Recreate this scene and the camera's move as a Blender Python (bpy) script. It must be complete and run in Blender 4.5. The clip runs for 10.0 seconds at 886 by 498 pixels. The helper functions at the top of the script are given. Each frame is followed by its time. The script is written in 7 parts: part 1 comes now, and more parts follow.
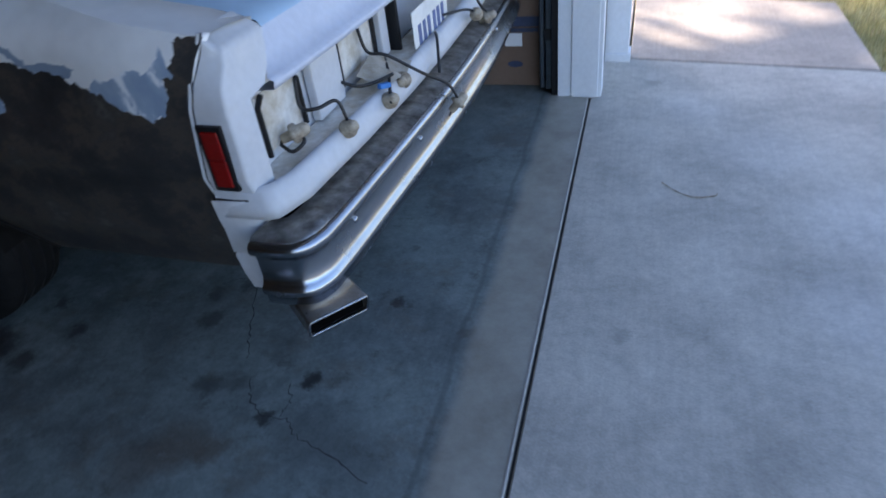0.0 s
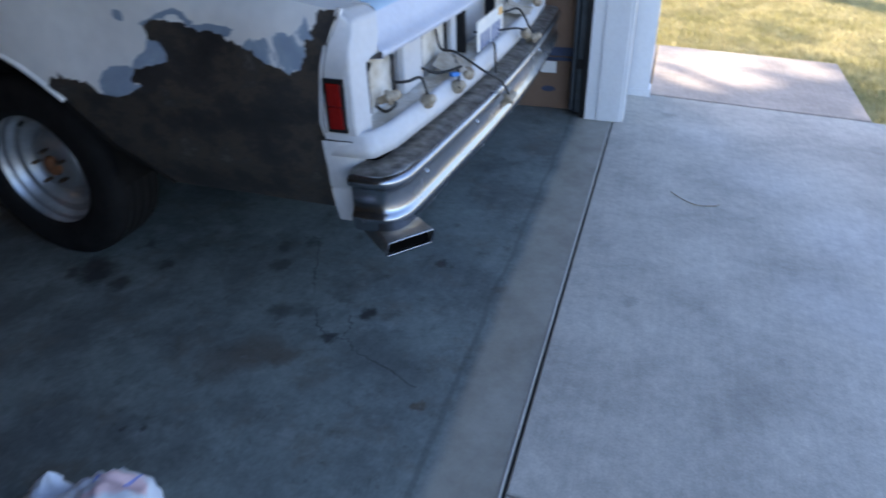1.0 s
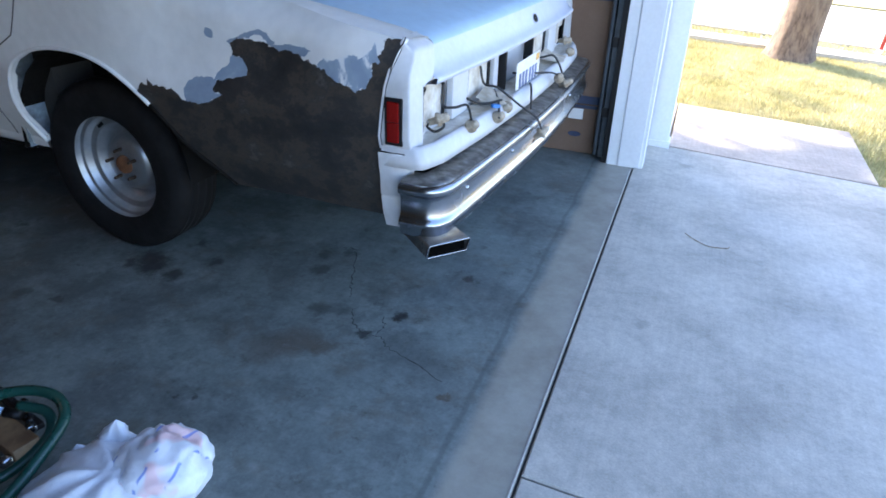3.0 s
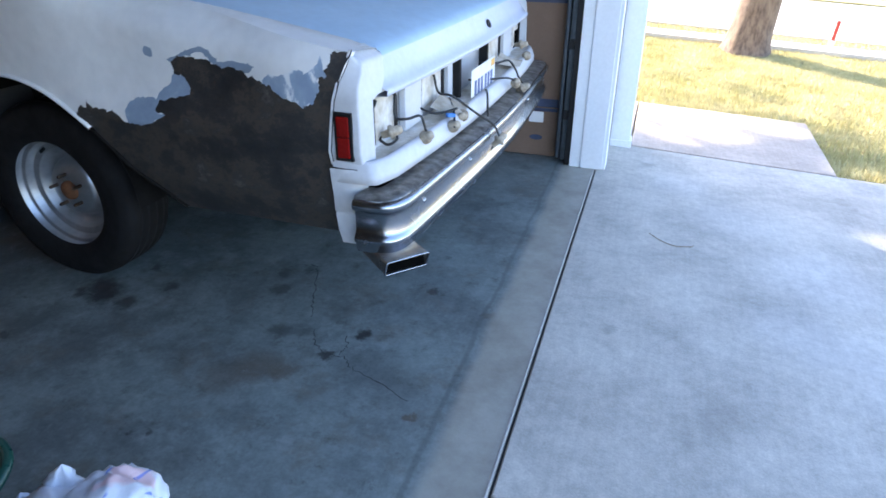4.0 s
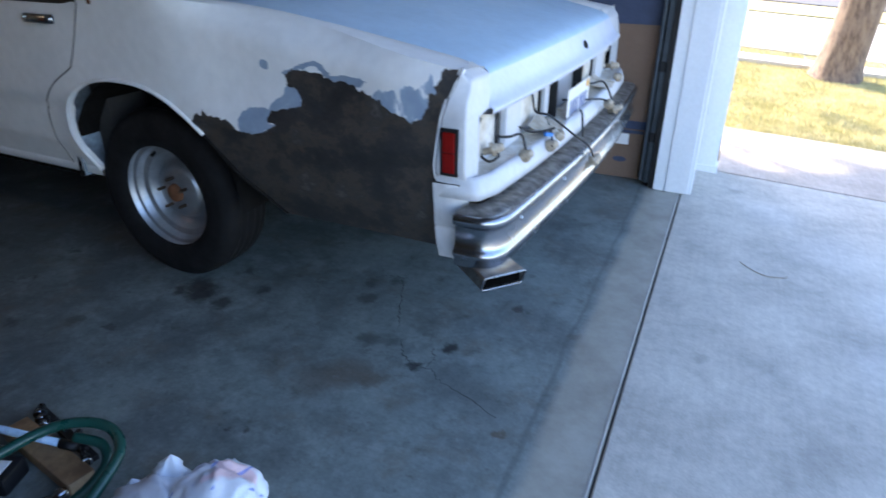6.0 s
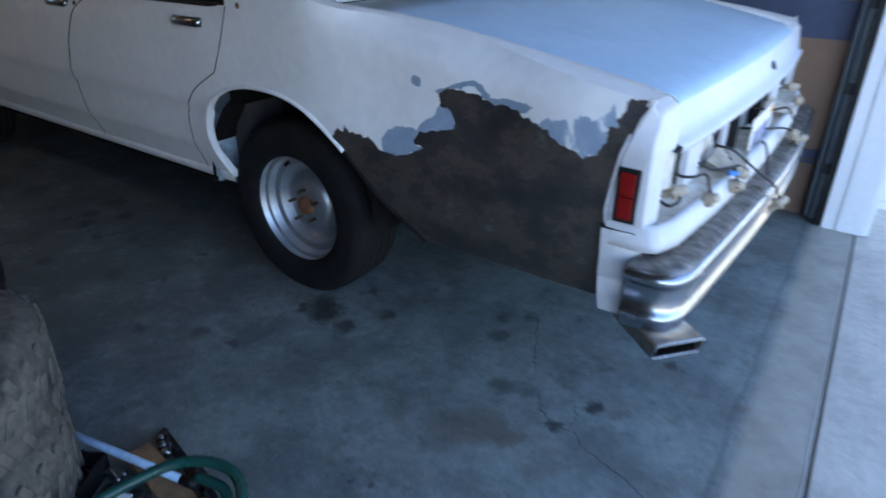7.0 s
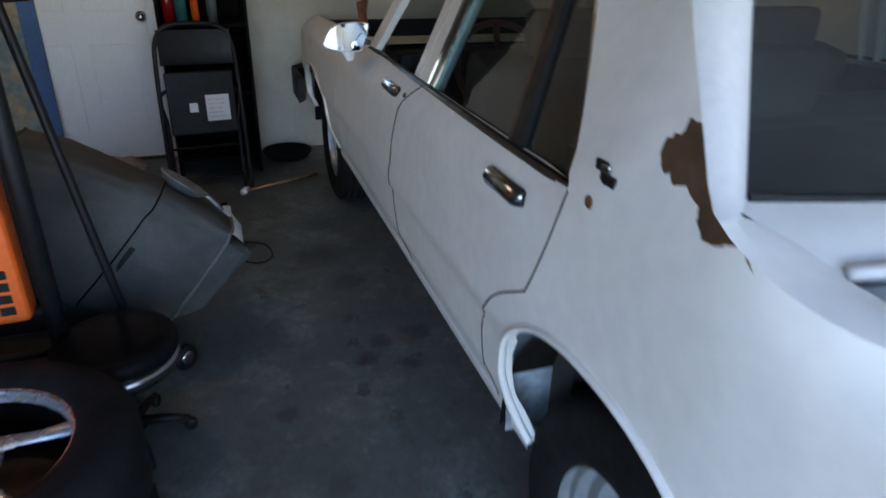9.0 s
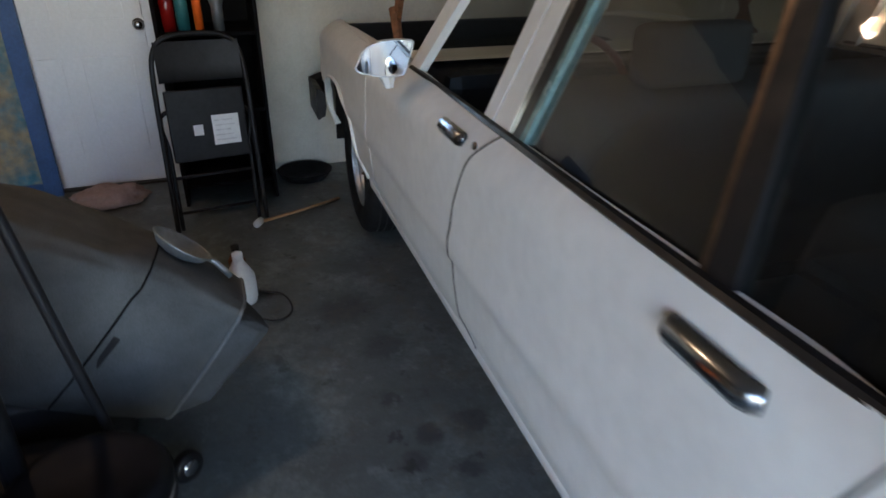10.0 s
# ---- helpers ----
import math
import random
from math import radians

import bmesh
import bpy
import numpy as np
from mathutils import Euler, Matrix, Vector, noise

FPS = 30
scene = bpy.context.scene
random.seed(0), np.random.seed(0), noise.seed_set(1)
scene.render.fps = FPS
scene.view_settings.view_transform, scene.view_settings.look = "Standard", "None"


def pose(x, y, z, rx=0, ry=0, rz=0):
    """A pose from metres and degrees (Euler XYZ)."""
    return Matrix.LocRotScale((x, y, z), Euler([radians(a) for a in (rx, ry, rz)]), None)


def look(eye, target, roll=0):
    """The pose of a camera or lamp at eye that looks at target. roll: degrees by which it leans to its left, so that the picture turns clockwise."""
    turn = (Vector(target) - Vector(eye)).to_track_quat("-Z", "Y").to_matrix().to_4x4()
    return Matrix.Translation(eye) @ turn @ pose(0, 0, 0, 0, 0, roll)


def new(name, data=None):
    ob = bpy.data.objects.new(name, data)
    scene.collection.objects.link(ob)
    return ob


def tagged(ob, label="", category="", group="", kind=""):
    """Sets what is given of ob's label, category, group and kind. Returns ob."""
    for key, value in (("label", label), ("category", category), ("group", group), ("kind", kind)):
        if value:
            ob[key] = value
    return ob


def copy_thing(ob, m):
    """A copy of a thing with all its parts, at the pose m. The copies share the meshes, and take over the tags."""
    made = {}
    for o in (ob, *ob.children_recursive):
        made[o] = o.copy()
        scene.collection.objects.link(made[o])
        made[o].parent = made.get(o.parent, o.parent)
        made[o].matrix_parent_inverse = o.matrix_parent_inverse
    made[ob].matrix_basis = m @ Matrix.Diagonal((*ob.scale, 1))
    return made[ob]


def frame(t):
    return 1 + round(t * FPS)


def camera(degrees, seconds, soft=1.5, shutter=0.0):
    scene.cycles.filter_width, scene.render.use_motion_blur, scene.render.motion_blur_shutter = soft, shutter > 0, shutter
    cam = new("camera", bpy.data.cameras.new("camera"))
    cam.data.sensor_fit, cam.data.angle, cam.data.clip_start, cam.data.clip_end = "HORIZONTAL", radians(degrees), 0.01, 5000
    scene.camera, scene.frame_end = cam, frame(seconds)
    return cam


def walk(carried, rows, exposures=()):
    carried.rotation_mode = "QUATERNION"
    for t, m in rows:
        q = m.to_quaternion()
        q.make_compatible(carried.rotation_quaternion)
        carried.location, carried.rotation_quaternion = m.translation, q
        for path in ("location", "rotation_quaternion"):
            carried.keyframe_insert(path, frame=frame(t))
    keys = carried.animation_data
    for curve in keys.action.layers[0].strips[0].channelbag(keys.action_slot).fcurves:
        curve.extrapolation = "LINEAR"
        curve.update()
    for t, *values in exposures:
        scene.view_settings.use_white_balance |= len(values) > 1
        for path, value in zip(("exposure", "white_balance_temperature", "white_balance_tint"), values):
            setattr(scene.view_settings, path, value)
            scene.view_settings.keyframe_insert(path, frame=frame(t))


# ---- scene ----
cam = camera(69.0, 10.0, 1.6, 0.6)
PATH = [
    (0, (0.2, -1.078, 1.249), (-0.337, 0.445, 0.069), -7.2),
    (0.5, (0.195, -1.301, 1.251), (-0.301, 0.296, 0.155), -2.2),
    (1, (0.201, -1.517, 1.254), (-0.361, 0.076, 0.184), -2.1),
    (1.5, (0.271, -1.636, 1.231), (-0.501, -0.053, 0.283), 0.6),
    (2, (0.192, -1.73, 1.254), (-0.572, -0.144, 0.305), 0.2),
    (2.5, (0.185, -1.749, 1.253), (-0.405, -0.114, 0.264), 1.8),
    (2.7, (0.193, -1.752, 1.252), (-0.431, -0.109, 0.296), 1.8),
    (3.8, (0.241, -1.700, 1.256), (-0.331, -0.024, 0.327), 0.0),
    (4, (0.233, -1.682, 1.258), (-0.312, 0.002, 0.327), 0.1),
    (4.5, (0.26, -1.683, 1.261), (-0.256, 0.018, 0.344), -0.7),
    (5, (0.239, -1.692, 1.247), (-0.353, -0.026, 0.311), -2.0),
    (5.2, (0.250, -1.703, 1.250), (-0.373, -0.055, 0.302), -2.4),
    (6.3, (0.076, -1.742, 1.265), (-0.691, -0.112, 0.396), 1.7),
    (6.5, (0.047, -1.746, 1.263), (-0.779, -0.142, 0.402), 1.6),
    (7, (-0.133, -1.581, 1.283), (-1.103, -0.083, 0.379), 0.6),
    (7.5, (-0.299, -1.301, 1.342), (-1.382, 0.063, 0.358), 1.8),
    (8, (-0.592, -1.018, 1.366), (-1.878, 0.19, 0.424), 2.9),
    (8.5, (-0.895, -0.818, 1.365), (-2.365, 0.135, 0.4), -0.5),
    (9, (-1.137, -0.618, 1.367), (-2.827, 0.024, 0.512), 1.2),
    (9.5, (-1.425, -0.56, 1.351), (-3.131, 0.068, 0.518), 2.5),
    (10, (-1.701, -0.57, 1.374), (-3.393, 0.031, 0.494), 0.0),
]
EXPO = [(0.0, 1.6, 6000, 20), (1.0, 1.8, 5980, 20), (1.6, 2.02, 5850, 19), (2.5, 2.45, 5900, 18), (4.0, 2.55, 6070, 18), (5.2, 2.5, 6070, 18), (6.5, 2.45, 5870, 18), (8.0, 2.95, 5820, 17), (8.5, 3.05, 5850, 16), (9.0, 3.2, 6100, 17), (10.0, 3.57, 6380, 18)]
walk(cam, [(t, look(eye, target, roll)) for t, eye, target, roll in PATH], EXPO)

# ---- light ----
SUN_EL, SUN_AZ = 33.0, 140.0   # the sun stands over the -x +y side, behind the house
world = bpy.data.worlds.new("sky")
scene.world = world
world.use_nodes = True
_wn = world.node_tree
sky = _wn.nodes.new("ShaderNodeTexSky")
sky.sky_type = "NISHITA"
sky.sun_disc = False
sky.sun_elevation = radians(SUN_EL)
sky.sun_rotation = radians(90 - SUN_AZ)
sky.air_density, sky.dust_density, sky.ozone_density = 1.0, 1.0, 1.2
_wn.nodes["Background"].inputs["Strength"].default_value = 0.15
_wn.links.new(sky.outputs[0], _wn.nodes["Background"].inputs["Color"])
sun_data = bpy.data.lights.new("sun", "SUN")
sun_data.energy, sun_data.angle, sun_data.color = 4.4, radians(0.9), (1.0, 0.86, 0.66)
sun_ob = new("sun", sun_data)
_sd = Vector((math.cos(radians(SUN_AZ)) * math.cos(radians(SUN_EL)), math.sin(radians(SUN_AZ)) * math.cos(radians(SUN_EL)), math.sin(radians(SUN_EL))))
sun_ob.matrix_world = look(_sd * 30, (0, 0, 0))

# ---- builders ----
from mathutils.geometry import delaunay_2d_cdt


def part(name, bm, material, parent=None, label="", smooth=False, at=None):
    me = bpy.data.meshes.new(name)
    if smooth:
        for f in bm.faces:
            f.smooth = True
    bm.to_mesh(me)
    bm.free()
    for m in (material if isinstance(material, (list, tuple)) else [material]):
        me.materials.append(m)
    ob = new(name, me)
    if parent is not None:
        ob.parent = parent
    if at is not None:
        ob.matrix_basis = at
    if label:
        tagged(ob, label)
    return ob


def thing(name, m, label, category, group="", kind=""):
    ob = new(name)
    ob.empty_display_size = 0.1
    ob.matrix_basis = m
    return tagged(ob, label, category, group, kind)


def rounded(bm, verts, r, seg=2):
    if r > 0:
        es = list({e for v in verts for e in v.link_edges})
        bmesh.ops.bevel(bm, geom=es, offset=r, segments=seg, profile=0.6, affect="EDGES")


def box(bm, x0, x1, y0, y1, z0, z1, r=0.0, seg=2, m=None):
    part_bm = bmesh.new()
    res = bmesh.ops.create_cube(part_bm, size=1.0)
    for v in res["verts"]:
        v.co = Vector((x0 + (v.co.x + 0.5) * (x1 - x0), y0 + (v.co.y + 0.5) * (y1 - y0), z0 + (v.co.z + 0.5) * (z1 - z0)))
    rounded(part_bm, part_bm.verts[:], r, seg)
    return join(bm, part_bm, m)


def join(bm, other, m=None):
    if m is not None:
        other.transform(m)
    tmp = bpy.data.meshes.new("tmp")
    other.to_mesh(tmp)
    other.free()
    bm.from_mesh(tmp)
    bpy.data.meshes.remove(tmp)
    return bm


def lathe(bm, profile, seg=32, m=None, closed=False):
    """profile: (radius, height) rows turned round z."""
    b = bmesh.new()
    rings = []
    for r, z in profile:
        if r < 1e-5:
            rings.append([b.verts.new((0, 0, z))])
        else:
            rings.append([b.verts.new((r * math.cos(2 * math.pi * i / seg), r * math.sin(2 * math.pi * i / seg), z)) for i in range(seg)])
    pairs = list(zip(rings, rings[1:]))
    if closed:
        pairs.append((rings[-1], rings[0]))
    for a, c in pairs:
        for i in range(seg):
            j = (i + 1) % seg
            if len(a) == 1 and len(c) == 1:
                continue
            if len(a) == 1:
                b.faces.new((a[0], c[j], c[i]))
            elif len(c) == 1:
                b.faces.new((a[i], a[j], c[0]))
            else:
                b.faces.new((a[i], a[j], c[j], c[i]))
    bmesh.ops.recalc_face_normals(b, faces=b.faces)
    return join(bm, b, m)


def smooth_line(pts, n=8):
    """Catmull-Rom through pts."""
    p = [Vector(q) for q in pts]
    p = [p[0] * 2 - p[1]] + p + [p[-1] * 2 - p[-2]]
    out = []
    for i in range(1, len(p) - 2):
        for k in range(n):
            t = k / n
            a, b, c, d = p[i - 1], p[i], p[i + 1], p[i + 2]
            out.append(0.5 * ((2 * b) + (c - a) * t + (2 * a - 5 * b + 4 * c - d) * t * t + (3 * b - a - 3 * c + d) * t ** 3))
    out.append(p[-2])
    return out


def tube(bm, pts, r, seg=8, flat=1.0, caps=True):
    """A tube of radius r (a number or one a point) along pts; flat squeezes its second axis."""
    pts = [Vector(p) for p in pts]
    n = len(pts)
    up = None
    rings = []
    for i, p in enumerate(pts):
        d = (pts[min(i + 1, n - 1)] - pts[max(i - 1, 0)]).normalized()
        if up is None:
            up = Vector((0, 0, 1)) if abs(d.z) < 0.9 else Vector((1, 0, 0))
        side = d.cross(up).normalized()
        up = side.cross(d).normalized()
        rr = r[i] if isinstance(r, (list, tuple)) else r
        rings.append([bm.verts.new(p + side * rr * math.cos(2 * math.pi * k / seg) + up * rr * flat * math.sin(2 * math.pi * k / seg)) for k in range(seg)])
    for a, b in zip(rings, rings[1:]):
        for k in range(seg):
            j = (k + 1) % seg
            bm.faces.new((a[k], a[j], b[j], b[k]))
    if caps:
        bm.faces.new(rings[0][::-1])
        bm.faces.new(rings[-1])
    return bm


def sweep(bm, path, profile, closed_profile=True):
    """Sweeps a profile of (out, up) rows along a level path of (x, y, z) points; out is to the path's right."""
    path = [Vector(p) for p in path]
    rings = []
    for i, p in enumerate(path):
        d = path[min(i + 1, len(path) - 1)] - path[max(i - 1, 0)]
        d.z = 0
        d.normalize()
        out = Vector((d.y, -d.x, 0))
        rings.append([bm.verts.new(p + out * a + Vector((0, 0, b))) for a, b in profile])
    n = len(profile)
    for a, b in zip(rings, rings[1:]):
        for k in range(n if closed_profile else n - 1):
            j = (k + 1) % n
            bm.faces.new((a[k], a[j], b[j], b[k]))
    if closed_profile:
        bm.faces.new(rings[0])
        bm.faces.new(rings[-1][::-1])
    return bm


def grid(bm, rows, close=False):
    """Faces between rows of points of one length."""
    vs = [[bm.verts.new(p) for p in row] for row in rows]
    for a, b in zip(vs, vs[1:]):
        for k in range(len(a) - 1):
            bm.faces.new((a[k], a[k + 1], b[k + 1], b[k]))
    return vs


def inside(x, z, poly):
    hit = False
    for i in range(len(poly)):
        (xa, za), (xb, zb) = poly[i - 1], poly[i]
        if (za > z) != (zb > z) and x < (xb - xa) * (z - za) / (zb - za) + xa:
            hit = not hit
    return hit


def edge_gap(x, z, poly):
    best = 9.0
    for i in range(len(poly)):
        (xa, za), (xb, zb) = poly[i - 1], poly[i]
        l2 = (xb - xa) ** 2 + (zb - za) ** 2 + 1e-12
        t = min(1, max(0, ((x - xa) * (xb - xa) + (z - za) * (zb - za)) / l2))
        best = min(best, math.hypot(x - xa - t * (xb - xa), z - za - t * (zb - za)))
    return best


def ragged(line, step=0.006, amount=0.004, seed=0.0):
    """A closed outline cut into short steps and roughened."""
    out = []
    for i in range(len(line)):
        a, b = Vector(line[i]), Vector(line[(i + 1) % len(line)])
        n = max(1, int((b - a).length / step + 0.5))
        for k in range(n):
            p = a + (b - a) * k / n
            q = Vector((p.x * 55, p.y * 55, seed))
            out.append(p + Vector((noise.noise(q) + 0.7 * noise.noise(q * 2.7), noise.noise(q + Vector((9, 4, 2))) + 0.7 * noise.noise(q * 2.7 + Vector((3, 8, 1))))) * amount * 1.5)
    return out


def panel(bm, outline, place, step=0.05, inner=None, inlays=()):
    """Fills a flat outline of (u, v) rows, sets each point by place(u, v), and turns its rim in to inner(u, v).
    inlays: (outline, slot) rows; faces inside them take that material slot."""
    loop = []
    for i in range(len(outline)):
        a, b = Vector(outline[i]), Vector(outline[(i + 1) % len(outline)])
        n = max(1, int((b - a).length / step + 0.5))
        loop += [a + (b - a) * k / n for k in range(n)]
    poly = [(p.x, p.y) for p in loop]
    xs, zs = [p[0] for p in poly], [p[1] for p in poly]
    pts = list(loop)
    nx, nz = int((max(xs) - min(xs)) / step) + 1, int((max(zs) - min(zs)) / step) + 1
    for i in range(nx + 1):
        for k in range(nz + 1):
            x, z = min(xs) + (i + 0.5 * (k % 2)) * step, min(zs) + k * step
            if inside(x, z, poly) and edge_gap(x, z, poly) > step * 0.45:
                pts.append(Vector((x, z)))
    n = len(loop)
    edges = [(i, (i + 1) % n) for i in range(n)]
    for line, _ in inlays:
        k0, m = len(pts), len(line)
        pts += [Vector((p[0], p[1])) for p in line]
        edges += [(k0 + i, k0 + (i + 1) % m) for i in range(m)]
    vv, _, ff, *_ = delaunay_2d_cdt(pts, edges, [], 1, 1e-6)
    vs = [bm.verts.new(place(v.x, v.y)) for v in vv]
    for f in ff:
        cx, cz = sum(vv[i].x for i in f) / len(f), sum(vv[i].y for i in f) / len(f)
        if inlays and not inside(cx, cz, poly):
            continue
        face = bm.faces.new([vs[i] for i in f])
        for line, slot in inlays:
            if inside(cx, cz, line):
                face.material_index = slot
    if inner:
        rim = [bm.verts.new(inner(p.x, p.y)) for p in loop]
        near = [bm.verts.new(place(p.x, p.y)) for p in loop]
        for i in range(n):
            j = (i + 1) % n
            if len({near[i], near[j]}) == 2:
                bm.faces.new((near[i], near[j], rim[j], rim[i]))
    bmesh.ops.delete(bm, geom=[v for v in bm.verts if not v.link_faces], context="VERTS")
    bmesh.ops.recalc_face_normals(bm, faces=bm.faces)
    return bm


# ---- materials ----
def material(name, base, rough=0.5, metal=0.0, spots=None, scale=8.0, vary=0.15, grain=60.0, bump=0.1, rough_vary=0.1, coat=0.0, island=0.0, spec=0.5):
    """A surface with broad stains (towards the colour spots), fine grain and a little relief."""
    m = bpy.data.materials.new(name)
    m.use_nodes = True
    nt = m.node_tree
    b = nt.nodes["Principled BSDF"]
    tc = nt.nodes.new("ShaderNodeTexCoord")
    n1, n2 = nt.nodes.new("ShaderNodeTexNoise"), nt.nodes.new("ShaderNodeTexNoise")
    n1.inputs["Scale"].default_value, n1.inputs["Detail"].default_value, n1.inputs["Roughness"].default_value = scale, 6, 0.62
    n2.inputs["Scale"].default_value, n2.inputs["Detail"].default_value = grain, 4
    for n in (n1, n2):
        nt.links.new(tc.outputs["Object"], n.inputs["Vector"])
    ramp = nt.nodes.new("ShaderNodeMapRange")
    ramp.inputs[1].default_value, ramp.inputs[2].default_value = 0.38, 0.68
    nt.links.new(n1.outputs["Fac"], ramp.inputs[0])
    mix = nt.nodes.new("ShaderNodeMix")
    mix.data_type = "RGBA"
    dark = spots or tuple(c * (1 - 2 * vary) for c in base)
    mix.inputs[6].default_value, mix.inputs[7].default_value = (*base, 1), (*dark, 1)
    scl = nt.nodes.new("ShaderNodeMath")
    scl.operation = "MULTIPLY"
    scl.inputs[1].default_value = 1.0 if spots else 0.7
    nt.links.new(ramp.outputs[0], scl.inputs[0])
    nt.links.new(scl.outputs[0], mix.inputs[0])
    hsv = nt.nodes.new("ShaderNodeHueSaturation")
    val = nt.nodes.new("ShaderNodeMapRange")
    val.inputs[1].default_value, val.inputs[2].default_value, val.inputs[3].default_value, val.inputs[4].default_value = 0.25, 0.75, 1 - vary, 1 + vary
    nt.links.new(n2.outputs["Fac"], val.inputs[0])
    nt.links.new(val.outputs[0], hsv.inputs["Value"])
    nt.links.new(mix.outputs[2], hsv.inputs["Color"])
    nt.links.new(hsv.outputs[0], b.inputs["Base Color"])
    rv = nt.nodes.new("ShaderNodeMapRange")
    rv.inputs[1].default_value, rv.inputs[2].default_value = 0.3, 0.7
    rv.inputs[3].default_value, rv.inputs[4].default_value = max(0.02, rough - rough_vary), min(1, rough + rough_vary)
    nt.links.new(n1.outputs["Fac"], rv.inputs[0])
    nt.links.new(rv.outputs[0], b.inputs["Roughness"])
    b.inputs["Metallic"].default_value = metal
    b.inputs["Coat Weight"].default_value = coat
    b.inputs["Specular IOR Level"].default_value = spec
    if bump:
        bp = nt.nodes.new("ShaderNodeBump")
        bp.inputs["Strength"].default_value, bp.inputs["Distance"].default_value = bump, 0.004
        nt.links.new(n2.outputs["Fac"], bp.inputs["Height"])
        nt.links.new(bp.outputs[0], b.inputs["Normal"])
    return m


def glass(name, tint=(0.75, 0.8, 0.8), rough=0.02, veil=0.0):
    """Thin glass: a clear tint, a reflection, and a streaky pale film painted for dust and reflected haze."""
    m = bpy.data.materials.new(name)
    m.use_nodes = True
    nt = m.node_tree
    nt.nodes.remove(nt.nodes["Principled BSDF"])
    out = nt.nodes["Material Output"]
    tr, gl, fr, mx = (nt.nodes.new(k) for k in ("ShaderNodeBsdfTransparent", "ShaderNodeBsdfGlossy", "ShaderNodeFresnel", "ShaderNodeMixShader"))
    tr.inputs[0].default_value = (*tint, 1)
    gl.inputs["Roughness"].default_value = rough
    fr.inputs[0].default_value = 1.55
    nt.links.new(fr.outputs[0], mx.inputs[0])
    nt.links.new(tr.outputs[0], mx.inputs[1])
    nt.links.new(gl.outputs[0], mx.inputs[2])
    if veil == 0:
        nt.links.new(mx.outputs[0], out.inputs[0])
        return m
    df, film, tc, ns, mr = (nt.nodes.new(k) for k in ("ShaderNodeBsdfDiffuse", "ShaderNodeMixShader", "ShaderNodeTexCoord", "ShaderNodeTexNoise", "ShaderNodeMapRange"))
    df.inputs[0].default_value = (0.48, 0.50, 0.52, 1)
    ns.inputs["Scale"].default_value, ns.inputs["Detail"].default_value, ns.inputs["Roughness"].default_value = 4.0, 8, 0.65
    nt.links.new(tc.outputs["Object"], ns.inputs["Vector"])
    mr.inputs[1].default_value, mr.inputs[2].default_value, mr.inputs[3].default_value, mr.inputs[4].default_value = 0.3, 0.7, veil * 0.5, veil * 1.5
    nt.links.new(ns.outputs["Fac"], mr.inputs[0])
    nt.links.new(mr.outputs[0], film.inputs[0])
    nt.links.new(mx.outputs[0], film.inputs[1])
    nt.links.new(df.outputs[0], film.inputs[2])
    nt.links.new(film.outputs[0], out.inputs[0])
    return m


M_white = material("white_paint_dull", (0.77, 0.77, 0.755), 0.5, vary=0.05, scale=3, grain=25, bump=0.03, coat=0.0)
M_lid = material("pale_blue_primer", (0.42, 0.575, 0.72), 0.45, vary=0.05, scale=4, grain=30, bump=0.04)
M_plastic_white = material("white_filler_panel", (0.575, 0.585, 0.60), 0.45, vary=0.05, scale=6, bump=0.03)
M_dirty_white = material("dusty_white_metal", (0.68, 0.66, 0.61), 0.6, spots=(0.42, 0.36, 0.26), scale=18, vary=0.1)
M_chrome = material("chrome", (0.40, 0.42, 0.445), 0.24, metal=1.0, vary=0.06, scale=10, bump=0.02, rough_vary=0.06)
M_dullchrome = material("dull_brown_chrome", (0.11, 0.08, 0.06), 0.4, metal=0.9, vary=0.15, scale=20)
M_scuffed = material("scuffed_bumper_top", (0.34, 0.34, 0.33), 0.42, metal=0.75, spots=(0.10, 0.09, 0.08), scale=18, vary=0.2, bump=0.1)
M_steel = material("grey_steel_wheel", (0.44, 0.465, 0.49), 0.42, metal=0.8, vary=0.14, scale=15, bump=0.03)
M_rust = material("rust", (0.19, 0.075, 0.03), 0.85, vary=0.3, scale=40, bump=0.3)
M_rubber = material("tyre_rubber", (0.010, 0.010, 0.0105), 0.76, vary=0.2, scale=12, bump=0.2, spec=0.2)
M_black = material("black_plastic", (0.010, 0.010, 0.011), 0.5, vary=0.15, scale=20, spec=0.3)
M_under = material("underbody_dark", (0.014, 0.013, 0.012), 0.95, vary=0.2, spec=0.05)
M_inner_blue = material("inner_fender_pale_blue", (0.30, 0.38, 0.44), 0.6, spots=(0.10, 0.10, 0.10), scale=9)
M_red = material("red_lens", (0.21, 0.008, 0.006), 0.16, vary=0.1, grain=120, bump=0.15)
# The pale film on both glasses paints in reflected haze along with dust.
M_glass = glass("car_glass", (0.56, 0.61, 0.60), veil=0.016)
M_backglass = glass("veiled_rear_glass", (0.40, 0.46, 0.45), veil=0.045)
M_hole_black = material("hole_black", (0.004, 0.004, 0.004), 0.95, spec=0.0)
M_mirror = material("mirror_glass", (0.58, 0.62, 0.66), 0.03, metal=1.0, vary=0.01, bump=0.0, rough_vary=0.01)
M_seat = material("grey_cloth_seat", (0.065, 0.062, 0.058), 0.9, vary=0.15, grain=200, bump=0.2, spec=0.1)
M_wheelrim = material("dark_red_rim", (0.10, 0.035, 0.025), 0.5)
# Teal colour paints daylight reflected at the rear window's front edge.
M_day_strip = material("teal_daylight_strip", (0.15, 0.25, 0.25), 0.25)
